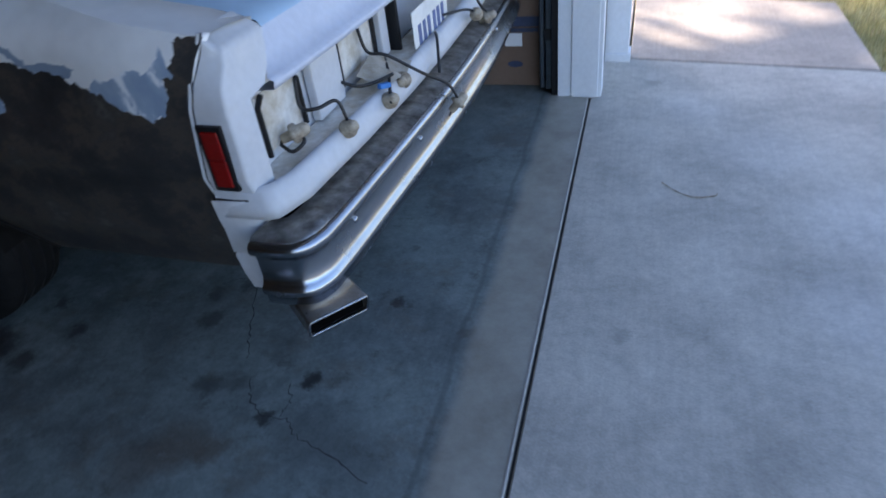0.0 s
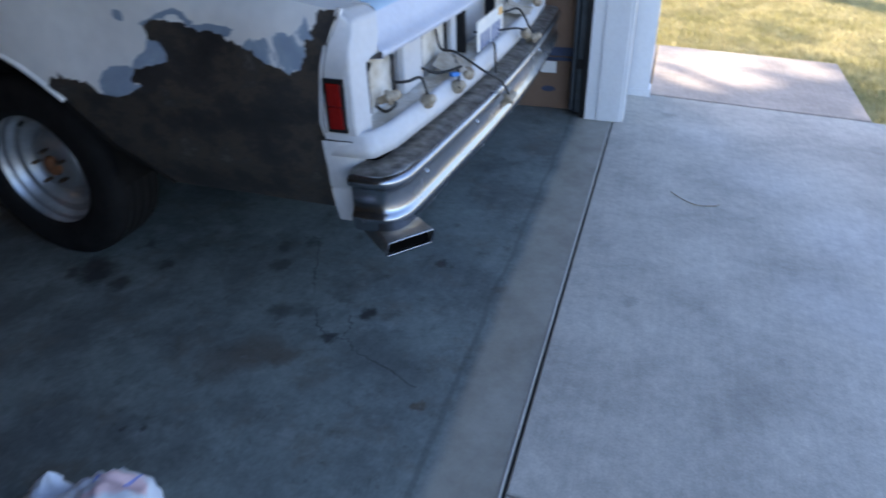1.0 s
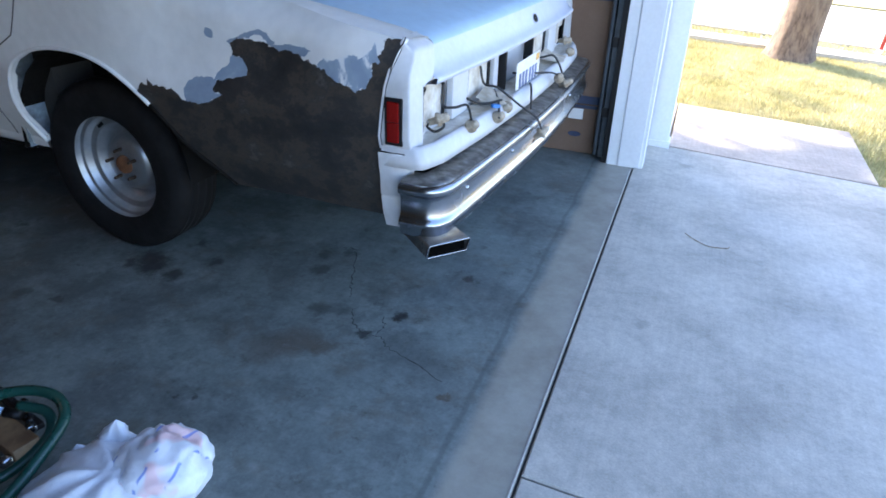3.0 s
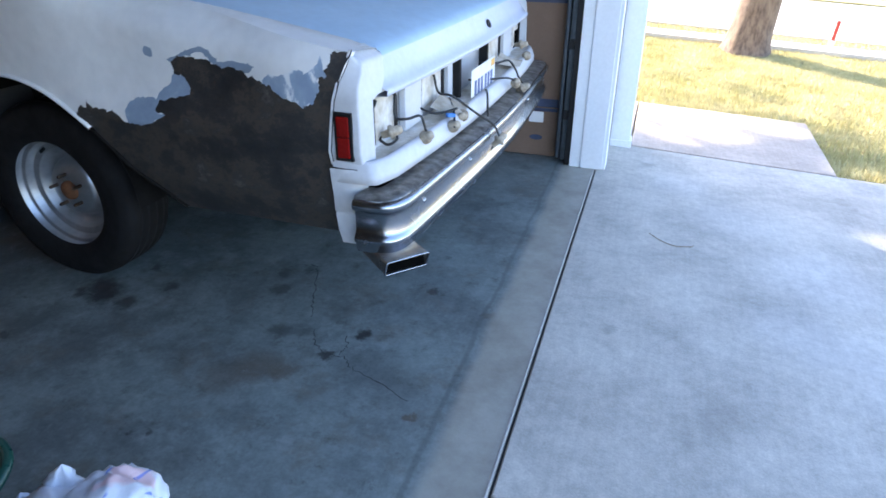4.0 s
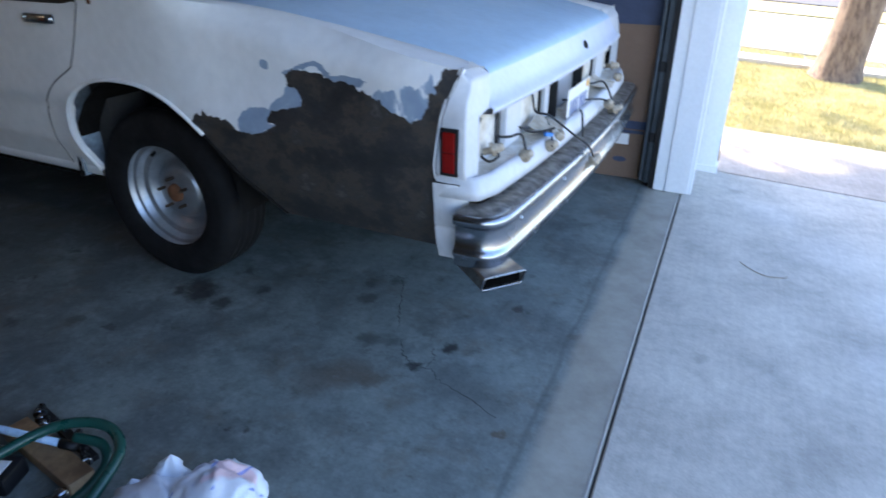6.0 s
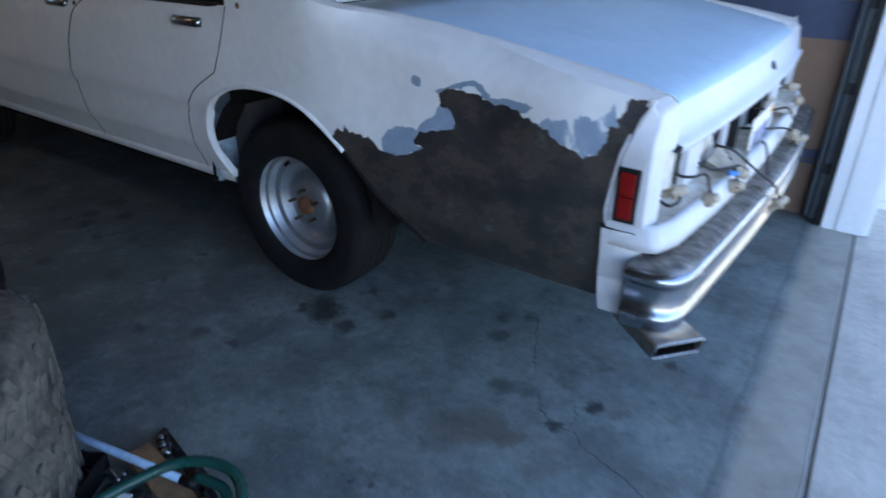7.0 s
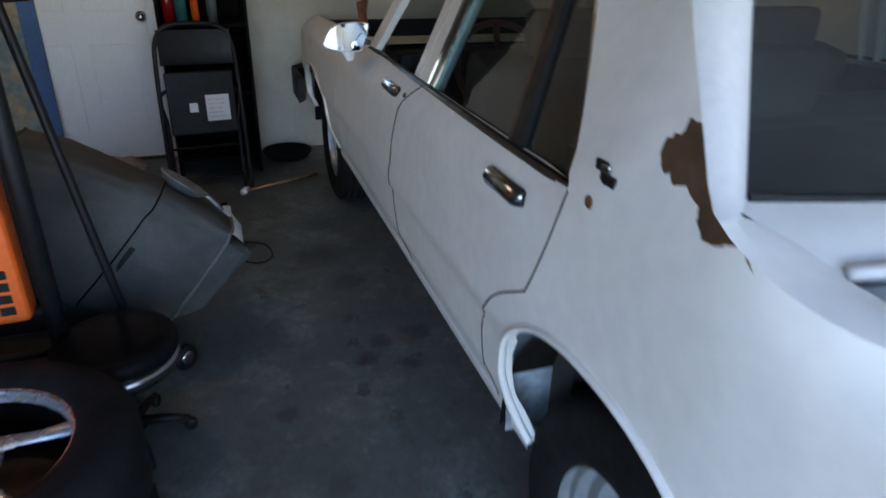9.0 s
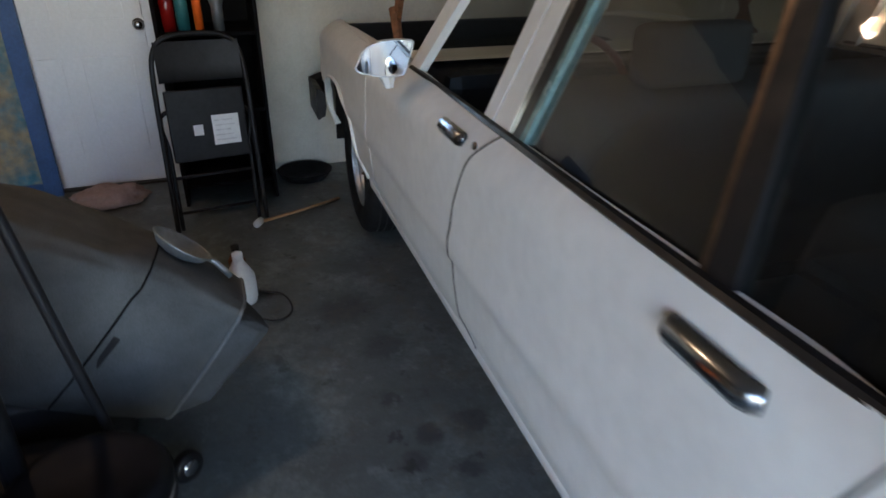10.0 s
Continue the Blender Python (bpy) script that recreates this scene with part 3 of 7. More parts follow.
slab("slab", M_slab, -1.2, 0.15, 2.30, 3.32, 0.002, side)

# garage walls: the bay's right return, header, left return, sides, back
def wall(name, boxes, mat, label):
    bm = bmesh.new()
    for b in boxes:
        box(bm, *b)
    return tagged(part(name, bm, mat), label, "wall", kind="structure")


# The left part is unseen; it narrows the opening to darken the floor inside.
wall("wall_front", [(-0.13, 0.03, 1.80, 2.24, 0.0, 2.65), (-0.13, 0.03, -2.50, 1.80, 2.13, 2.65), (-0.13, 0.03, -12.0, -2.50, 0.0, 2.65)], M_siding, "pale painted front wall of the garage")
wall("wall_right", [(-5.95, -0.13, 2.12, 2.24, 0.0, 2.65)], M_wall, "bare drywall side wall of the garage")
wall("wall_left", [(-5.95, -0.13, -3.82, -3.70, 0.0, 2.65)], M_dark_wall, "unseen left wall of the garage, coloured dark to cut bounced light")
wall("wall_back", [(-5.95, -5.82, -0.86, 2.12, 0.0, 2.65), (-5.95, -5.82, -3.70, -1.70, 0.0, 2.65), (-5.95, -5.82, -1.70, -0.86, 2.06, 2.65)], M_wall, "bare cream drywall back wall of the garage")
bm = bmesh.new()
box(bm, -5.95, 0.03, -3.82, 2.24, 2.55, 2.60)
tagged(part("ceiling", bm, M_ceiling), "plain garage ceiling, coloured dark to cut bounced light", "ceiling", kind="structure")
bm = bmesh.new()
prof = [(-6.6, 2.58), (-3.0, 4.3), (0.55, 2.58), (0.55, 2.70), (-3.0, 4.45), (-6.6, 2.70)]
a = [bm.verts.new((x, -12.4, z)) for x, z in prof]
b = [bm.verts.new((x, 2.62, z)) for x, z in prof]
for i in range(6):
    j = (i + 1) % 6
    bm.faces.new((a[i], a[j], b[j], b[i]))
bm.faces.new(a[::-1]); bm.faces.new(b)
tagged(part("roof", bm, M_roof), "brown shingled garage roof with eaves", "roof", kind="structure")

# door surround: inner stop, casing, corner board
jamb = thing("garage_door_jamb", pose(0, 0, 0), "white painted wooden garage door jamb with casing", "door frame", kind="structure")
bm = bmesh.new(); box(bm, -0.146, -0.086, 1.752, 1.80, 0.0, 2.13, 0.004)
part("door_stop", bm, M_trim, jamb)
# Black strip painted in for the shaded gap between track and jamb.
bm = bmesh.new(); box(bm, -0.176, -0.147, 1.765, 1.80, 0.0, 2.13, 0.004)
part("dark_gap_strip", bm, M_black, jamb, "black strip in place of the shaded gap by the track")
bm = bmesh.new(); box(bm, -0.086, 0.034, 1.745, 1.80, 0.0, 2.13, 0.005)
part("jamb_board", bm, M_trim, jamb)
bm = bmesh.new(); box(bm, 0.031, 0.050, 1.75, 1.86, 0.0, 2.2, 0.004)
part("casing", bm, M_trim, jamb)
bm = bmesh.new(); box(bm, -0.146, 0.034, -2.50, 1.745, 2.08, 2.128, 0.004)
part("head_board", bm, M_trim, jamb)
# Unseen board where the narrowed opening ends.
bm = bmesh.new(); box(bm, -0.146, 0.05, -2.55, -2.497, 0.0, 2.13, 0.004)
part("unseen_jamb_board", bm, M_trim, jamb)
# Solid dark strip that stands in for the shade in a gap.
bm = bmesh.new(); box(bm, 0.031, 0.036, 2.175, 2.204, 0.0, 2.6)
part("shadow_gap", bm, M_joint, jamb, "dark strip painted for the shaded gap beside the corner board")
corner = thing("corner_board", pose(0, 0, 0), "white painted corner board of the house", "trim", kind="structure")
bm = bmesh.new(); box(bm, 0.028, 0.150, 2.205, 2.30, 0.012, 2.6, 0.006)
part("board", bm, M_trim, corner)
bm = bmesh.new(); box(bm, 0.026, 0.160, 2.197, 2.31, -0.02, 0.035, 0.004)
part("foot", bm, M_trim, corner)

track = thing("door_track", pose(0, 0, 0), "galvanised steel garage door track standing by the jamb", "track")
bm = bmesh.new(); box(bm, -0.208, -0.203, 1.79, 1.85, 0.02, 2.1); box(bm, -0.208, -0.178, 1.79, 1.795, 0.02, 2.1)
part("angle", bm, M_track, track)
bm = bmesh.new()
sweepz = [(-0.235, 1.80), (-0.228, 1.785), (-0.214, 1.785), (-0.208, 1.80), (-0.208, 1.83), (-0.212, 1.83), (-0.212, 1.803), (-0.216, 1.79), (-0.226, 1.79), (-0.231, 1.803)]
lo = [bm.verts.new((x, y, 0.03)) for x, y in sweepz]; hi = [bm.verts.new((x, y, 2.1)) for x, y in sweepz]
for i in range(len(sweepz)):
    j = (i + 1) % len(sweepz)
    bm.faces.new((lo[i], lo[j], hi[j], hi[i]))
part("rail", bm, M_track, track)
for z in (0.25, 0.62, 0.98, 1.5):
    bm = bmesh.new(); box(bm, -0.212, -0.160, 1.786, 1.80, z, z + 0.05, 0.002)
    part("bracket", bm, M_black, track)

# back door
bd = thing("door_1", pose(-5.83, -1.28, 0.004), "closed white panelled door in the back wall", "door", kind="structure")
bm = bmesh.new(); box(bm, -0.04, 0.0, -0.40, 0.40, 0.0, 2.02, 0.003)
for y0, y1, z0, z1 in [(-0.31, -0.05, 0.2, 0.75), (0.05, 0.31, 0.2, 0.75), (-0.31, -0.05, 0.95, 1.85), (0.05, 0.31, 0.95, 1.85)]:
    box(bm, -0.002, 0.006, y0, y1, z0, z1, 0.005)
part("leaf", bm, M_door, bd)
# Backing and sill are added to stop light leaking round the leaf.
bm = bmesh.new(); box(bm, -0.10, -0.052, -0.415, 0.415, 0.0, 2.05)
part("door_backing", bm, M_door, bd)
bm = bmesh.new(); box(bm, -0.11, 0.04, -0.40, 0.40, -0.003, 0.012, 0.003)
part("threshold", bm, M_joint, bd, "dark sill added to block light under the door")
bm = bmesh.new()
lathe(bm, [(0.0, 0.062), (0.018, 0.060), (0.027, 0.048), (0.026, 0.034), (0.012, 0.022), (0.012, 0.006), (0.032, 0.005), (0.033, 0.0)], 20, pose(0.0, 0.375, 0.915, 0, 90, 0))
part("knob", bm, M_chrome, bd, "brushed metal door knob", True)
for y0, y1, z0, z1 in [(-0.46, -0.405, 0, 2.08), (0.405, 0.46, 0, 2.08), (-0.405, 0.405, 2.03, 2.08)]:
    bm = bmesh.new(); box(bm, -0.05, 0.025, y0, y1, z0, z1, 0.004)
    part("door_casing", bm, M_trim, bd)

# street side: sidewalk, verge, street, a second paved strip
def band(name, y0, y1, top, mat, label, cat, kerb=0.0):
    bm = bmesh.new(); rows = []
    for x in (-60, -20, -5, 0, 1, 3, 5, 9, 14, 60):
        z = ground_z(x) + top
        rows.append([(x, y0, z - 0.08), (x, y0, z), (x, y1, z), (x, y1, z - 0.08)])
    grid(bm, rows)
    return tagged(part(name, bm, mat), label, cat, kind="structure")


band("sidewalk", 6.52, 6.92, 0.0, M_walk, "pale concrete sidewalk across the lawn", "pavement")
band("road", 7.66, 12.1, -0.03, M_walk, "sun-bleached concrete street", "road")
band("far_verge", 12.1, 14.2, 0.0, M_straw, "dry straw-coloured verge over the street", "ground")
band("far_road", 14.25, 19.0, 0.02, M_asphalt, "blue-grey asphalt strip behind the verge", "road")
band("far_pavement", 19.0, 23.5, 0.01, M_walk, "pale pavement in front of parked cars", "pavement")

# bare bulbs on the ceiling
M_bulb = bpy.data.materials.new("lit_bulb")
M_bulb.use_nodes = True
M_bulb.node_tree.nodes["Principled BSDF"].inputs["Emission Color"].default_value = (1.0, 0.66, 0.34, 1)
M_bulb.node_tree.nodes["Principled BSDF"].inputs["Emission Strength"].default_value = 2.2
for x, y, watts in ((-3.9, -1.35, 1.5), (-1.55, 0.98, 0.45)):
    bulb = thing("ceiling_bulb", pose(x, y, 2.55), "bare warm bulb in a ceiling holder", "lamp", "ceiling bulbs")
    part("holder", lathe(bmesh.new(), [(0.0, 0.0), (0.06, 0.0), (0.055, -0.02), (0.025, -0.03), (0.022, -0.06), (0.0, -0.06)], 24), M_trim, bulb, smooth=True)
    glow = part("glass_bulb", lathe(bmesh.new(), [(0.0, -0.145), (0.014, -0.141), (0.023, -0.122), (0.021, -0.10), (0.014, -0.07), (0.013, -0.06)], 20), M_bulb, bulb, smooth=True)
    glow.visible_shadow = False
    lamp_data = bpy.data.lights.new("bulb_light", "POINT")
    lamp_data.energy, lamp_data.color, lamp_data.shadow_soft_size = watts, (1.0, 0.70, 0.42), 0.04
    new("bulb_light", lamp_data).location = (x, y, 2.43)

# ---- the car: x runs to its tail from the rear axle, y across, z up ----
CAR = pose(-1.741, 0.82, 0, 0, 0, -2.0)
car = thing("sedan", CAR, "white four-door sedan with a bare-metal rear quarter and no tail lamps", "car")


def lerp_table(rows):
    def f(t):
        if t <= rows[0][0]:
            return rows[0][1]
        for (a, u), (b, v) in zip(rows, rows[1:]):
            if t <= b:
                k = (t - a) / (b - a)
                return u + (v - u) * k
        return rows[-1][1]
    return f


def sm(a, b, t):
    k = min(1, max(0, (t - a) / (b - a)))
    return k * k * (3 - 2 * k)


side_w = lerp_table([(0.34, 0.855), (0.40, 0.885), (0.445, 0.902), (0.48, 0.916), (0.515, 0.934), (0.55, 0.939), (0.62, 0.946), (0.662, 0.9475), (0.682, 0.9605), (0.725, 0.962), (0.76, 0.9575), (0.82, 0.957), (0.90, 0.956), (0.96, 0.954), (1.1, 0.945)])
deck_z = lerp_table([(-4.2, 0.90), (-3.2, 0.985), (-1.8, 1.005), (-0.9, 1.025), (-0.2, 1.04), (0.2, 1.05), (0.4, 1.048), (0.6, 1.027), (0.8, 1.0), (1.06, 0.962), (1.18, 0.942), (1.27, 0.925)])


def glass_half(x, z):
    return 0.862 + 0.072 * sm(-1.8, -0.3, x) - 0.42 * max(0.0, z - 1.0)


def side_half(x, z):
    """Half width of the body at x, z: the flank, its shoulder, and the pillar that flows out of it."""
    top = deck_z(x)
    d = max(0.0, top - z)
    reach, amount = 0.085, 0.095 - 0.075 * sm(-1.8, -0.3, x) + 0.062 * sm(0.2, 0.6, x) - 0.052 * sm(0.7, 1.15, x)
    shoulder = side_w(z) - amount * max(0.0, 1 - d / reach) ** 2
    pillar = min(side_w(z), 0.950 - 0.46 * max(0.0, z - 1.06))
    k = sm(-0.30, -0.12, x) * (1 - sm(0.16, 0.40, x))
    if x < 0.3:
        k = max(k, sm(0.0, 0.05, z - top))
        pillar += (min(pillar, glass_half(x, z) + 0.014) - pillar) * sm(-0.02, -0.30, x) * sm(0.0, 0.05, z - top)
    w = shoulder + (pillar - shoulder) * k
    w -= 0.032 * sm(0.62, 0.84, z) * sm(0.15, 0.50, x) * (1 - sm(0.80, 1.12, x))
    w -= 0.014 * sm(0.75, 1.30, x) ** 2 + 0.10 * sm(-3.1, -4.0, x) ** 2
    return w


def belt_z(x):
    return 1.0 + 0.036 * sm(-1.8, -0.3, x)


ARCH_R = [(0.60, 0.387), (0.47, 0.515), (0.40, 0.585), (0.335, 0.645), (0.27, 0.70), (0.18, 0.75), (0.09, 0.779), (0.0, 0.788), (-0.10, 0.785), (-0.19, 0.765), (-0.26, 0.727), (-0.31, 0.675), (-0.34, 0.61), (-0.345, 0.56), (-0.332, 0.49), (-0.30, 0.405)]
ARCH_F = [(x - 2.95, z) for x, z in [(0.42, 0.42), (0.40, 0.55), (0.34, 0.66), (0.24, 0.73), (0.10, 0.765), (-0.05, 0.765), (-0.2, 0.74), (-0.31, 0.67), (-0.38, 0.56), (-0.40, 0.45)]]
REAR_EDGE = [(-0.460, 0.41), (-0.455, 0.600), (-0.432, 0.665), (-0.362, 0.746), (-0.262, 0.806), (-0.240, 0.826), (-0.190, 0.93), (-0.147, 1.037)]
MID_EDGE = [(-1.20, 0.41), (-1.222, 0.60), (-1.224, 0.72), (-1.20, 0.82), (-1.150, 0.905), (-1.105, 0.965), (-1.060, 1.012)]
# the quarter panel's upper edge, from the pillar's foot to the tail
PILLAR_EDGE = [(-0.165, 1.385), (0.043, 1.187), (0.102, 1.130)]
QUARTER_TOP = [(0.130, 1.108), (0.165, 1.095), (0.20, 1.085), (0.25, 1.072), (0.31, 1.060), (0.40, 1.050), (0.6, 1.029), (0.8, 1.002), (1.06, 0.963), (1.18, 0.943), (1.258, 0.932)]
QUARTER = ([(-0.15, 1.045), (-0.385, 1.37)] + PILLAR_EDGE + QUARTER_TOP + [(1.244, 0.902), (1.216, 0.812), (1.203, 0.732), (1.196, 0.60), (1.196, 0.384), (0.9, 0.392)]
           + ARCH_R + REAR_EDGE[:-1])
REAR_DOOR = [(x - 0.0035, z) for x, z in REAR_EDGE] + [(-0.5, 1.031), (-0.95, 1.019), (-1.055, 1.013)] + [(x + 0.003, z) for x, z in MID_EDGE[::-1][1:]]
FRONT_DOOR = [(x - 0.003, z) for x, z in MID_EDGE] + [(-1.2, 1.008), (-1.6, 1.002), (-1.93, 1.0), (-2.16, 0.98), (-2.20, 0.8), (-2.20, 0.42)]
FENDER = [(-2.21, 0.42), (-2.21, 0.8), (-2.17, 0.98), (-2.6, 0.992), (-3.2, 0.982), (-3.7, 0.945), (-3.86, 0.91), (-3.88, 0.6), (-3.80, 0.45)] + ARCH_F[::-1]


def ramp_material(name, rough, rows, scale, detail=10, roughness=0.7, stretch=(1, 1, 1), bump=0.05, spec=0.5):
    """A surface whose colour follows broken noise through a row of (place, colour) stops."""
    m = material(name, (0.5, 0.5, 0.5), rough, scale=6, vary=0.1, grain=120, bump=bump, spec=spec)
    nt = m.node_tree
    tc, mp, ns, rp = (nt.nodes.new(k) for k in ("ShaderNodeTexCoord", "ShaderNodeMapping", "ShaderNodeTexNoise", "ShaderNodeValToRGB"))
    mp.inputs["Scale"].default_value = stretch
    ns.inputs["Scale"].default_value, ns.inputs["Detail"].default_value, ns.inputs["Roughness"].default_value = scale, detail, roughness
    nt.links.new(tc.outputs["Object"], mp.inputs["Vector"])
    nt.links.new(mp.outputs[0], ns.inputs["Vector"])
    nt.links.new(ns.outputs["Fac"], rp.inputs[0])
    for i, (p, c) in enumerate(rows):
        e = rp.color_ramp.elements[i] if i < 2 else rp.color_ramp.elements.new(p)
        e.position, e.color = p, (*c, 1)
    nt.links.new(rp.outputs[0], nt.nodes["Principled BSDF"].inputs["Base Color"])
    return m


M_bare = ramp_material("sanded_bare_steel", 0.45, [(0.30, (0.014, 0.015, 0.016)), (0.41, (0.024, 0.024, 0.024)), (0.485, (0.033, 0.031, 0.030)), (0.54, (0.064, 0.052, 0.041)), (0.59, (0.039, 0.037, 0.035)), (0.68, (0.115, 0.104, 0.091))], 6.5, 12, 0.74, stretch=(1.0, 1.0, 1.3), bump=0.12)
M_primer = ramp_material("blue_grey_primer", 0.5, [(0.32, (0.20, 0.26, 0.35)), (0.60, (0.27, 0.34, 0.43)), (0.72, (0.40, 0.46, 0.52))], 14)
M_streaked = ramp_material("primer_under_streaked_paint", 0.45, [(0.38, (0.24, 0.31, 0.41)), (0.50, (0.30, 0.37, 0.46)), (0.54, (0.70, 0.72, 0.73)), (0.70, (0.78, 0.78, 0.78))], 16, 5, 0.55, (1.0, 1.0, 0.55))
M_brownpatch = ramp_material("bare_brown_metal", 0.6, [(0.35, (0.045, 0.026, 0.013)), (0.60, (0.085, 0.048, 0.024)), (0.75, (0.12, 0.08, 0.05))], 20)
# where the paint is sanded off the quarter panel
BARE = [(0.300, 0.62), (0.297, 0.685), (0.317, 0.714), (0.337, 0.713), (0.354, 0.732), (0.364, 0.714), (0.425, 0.714), (0.457, 0.705), (0.496, 0.684), (0.554, 0.681), (0.585, 0.692), (0.640, 0.719), (0.609, 0.728), (0.618, 0.760), (0.699, 0.775), (0.733, 0.784), (0.736, 0.806), (0.718, 0.831), (0.684, 0.834), (0.677, 0.873), (0.703, 0.890), (0.769, 0.886), (0.805, 0.887), (0.856, 0.867), (0.880, 0.879), (0.944, 0.868), (0.964, 0.852), (1.016, 0.840), (1.045, 0.817), (1.088, 0.802), (1.136, 0.793), (1.156, 0.807), (1.173, 0.855), (1.197, 0.903), (1.200, 0.933), (1.29, 0.933), (1.29, 0.36), (0.30, 0.36)]
PRIMER_LOOP = [(0.498, 0.680), (0.494, 0.718), (0.510, 0.744), (0.543, 0.760), (0.589, 0.765), (0.611, 0.759), (0.621, 0.780), (0.662, 0.805), (0.684, 0.836), (0.718, 0.832), (0.737, 0.806), (0.731, 0.782), (0.655, 0.765), (0.618, 0.756), (0.609, 0.724), (0.644, 0.717), (0.584, 0.686), (0.554, 0.677)]
PRIMER_CREST = [(0.677, 0.868), (0.667, 0.879), (0.714, 0.895), (0.745, 0.909), (0.785, 0.922), (0.819, 0.912), (0.842, 0.889), (0.832, 0.876), (0.820, 0.884), (0.798, 0.903), (0.772, 0.905), (0.745, 0.893), (0.700, 0.885)]
PRIMER_SHELF = [(0.834, 0.880), (0.894, 0.891), (0.953, 0.888), (0.976, 0.882), (0.955, 0.865), (0.940, 0.864), (0.880, 0.874), (0.856, 0.862)]
STREAKED = [(0.985, 0.842), (1.020, 0.864), (1.079, 0.873), (1.110, 0.889), (1.135, 0.871), (1.178, 0.917), (1.192, 0.888), (1.173, 0.852), (1.156, 0.803), (1.136, 0.788), (1.088, 0.798), (1.045, 0.813), (1.016, 0.836)]
PILLAR_PATCH = [(0.047, 1.190), (0.028, 1.183), (0.019, 1.166), (0.009, 1.158), (0.001, 1.148), (0.008, 1.136), (0.024, 1.123), (0.047, 1.114), (0.061, 1.116), (0.074, 1.116), (0.087, 1.112), (0.104, 1.099), (0.124, 1.089), (0.14, 1.083), (0.156, 1.083), (0.172, 1.087), (0.205, 1.084), (0.170, 1.098), (0.139, 1.112), (0.110, 1.133), (0.088, 1.153), (0.064, 1.177)]
SANDED_DOT = [(0.604 + 0.017 * math.cos(a), 0.895 + 0.016 * math.sin(a)) for a in [2 * math.pi * k / 12 for k in range(12)]]
INLAYS = [(ragged(BARE, 0.007, 0.0075, 1.0), 1), (ragged(PRIMER_LOOP, 0.010, 0.004, 2.0), 2), (ragged(PRIMER_CREST, 0.008, 0.004, 3.0), 2), (ragged(PRIMER_SHELF, 0.008, 0.004, 4.0), 2), (ragged(STREAKED, 0.007, 0.009, 5.0), 3), (ragged(PILLAR_PATCH, 0.006, 0.006, 6.0), 4), (ragged(SANDED_DOT, 0.008, 0.004, 7.0), 2)]
QUARTER_SKIN = [M_white, M_bare, M_primer, M_streaked, M_brownpatch]

for s in (-1, 1):
    def out(x, z):
        return (x, s * side_half(x, z), z)

    def inn(x, z):
        return (x, s * (side_half(x, z) - 0.022), z)

    for name, line, mat in (("quarter_panel", QUARTER, QUARTER_SKIN if s < 0 else M_white), ("rear_door", REAR_DOOR, M_white), ("front_door", FRONT_DOOR, M_white), ("front_fender", FENDER, M_white)):
        bm = bmesh.new()
        panel(bm, line, out, 0.02 if s < 0 else 0.09, inn, INLAYS if s < 0 and name == "quarter_panel" else ())
        part(name, bm, mat, car, "white quarter panel sanded to bare metal" if name == "quarter_panel" and s < 0 else "", True)
    for line in (MID_EDGE, REAR_EDGE):
        bm = bmesh.new()
        tube(bm, [(x, s * (side_half(x, z) - 0.0002), z) for x, _, z in smooth_line([(x, 0, z) for x, z in line], 8)], 0.0026, 6)
        part("door_seam", bm, M_seam, car)
    # rocker under the doors
    bm = bmesh.new()
    rows = []
    for i in range(13):
        x = -2.55 + i * (2.25 / 12)
        rows.append([(x, s * 0.884, 0.425), (x, s * 0.892, 0.410), (x, s * 0.890, 0.384), (x, s * 0.865, 0.366), (x, s * 0.75, 0.362)])
    grid(bm, rows)
    part("rocker", bm, M_white, car, smooth=True)
    # rolled arch lips
    for arch in (ARCH_R, ARCH_F):
        bm = bmesh.new()
        pts = smooth_line([(x, s * (side_half(x, z) + 0.001), z) for x, z in (arch[3:] if arch is ARCH_R and s < 0 else arch)], 4)
        tube(bm, pts, 0.0095, 8, 0.7)
        part("arch_lip", bm, M_white, car, smooth=True)
        if arch is ARCH_R and s < 0:
            bm = bmesh.new()
            tube(bm, smooth_line([(x, s * (side_half(x, z) + 0.0), z) for x, z in arch[:4]], 4), 0.008, 8, 0.8)
            part("arch_lip", bm, M_under, car, "bare metal arch edge", smooth=True)
    # door glass, frames, pillars
    def gl(x, z):
        return (x, s * (glass_half(x, z) - 0.012), z)

    def fr(x, z):
        return (x, s * glass_half(x, z), z)

    def fri(x, z):
        return (x, s * (glass_half(x, z) - 0.03), z)

    for name, line, mat in (("rear_window", [(-1.0, 1.014), (-0.43, 1.028), (-0.525, 1.355), (-0.925, 1.36)], M_glass), ("quarter_window", [(-0.385, 1.03), (-0.175, 1.034), (-0.405, 1.35), (-0.495, 1.352)], M_glass),
                            ):
        bm = bmesh.new()
        panel(bm, line, gl, 0.3)
        ob = part(name, bm, mat, car)
        ob.visible_shadow = False
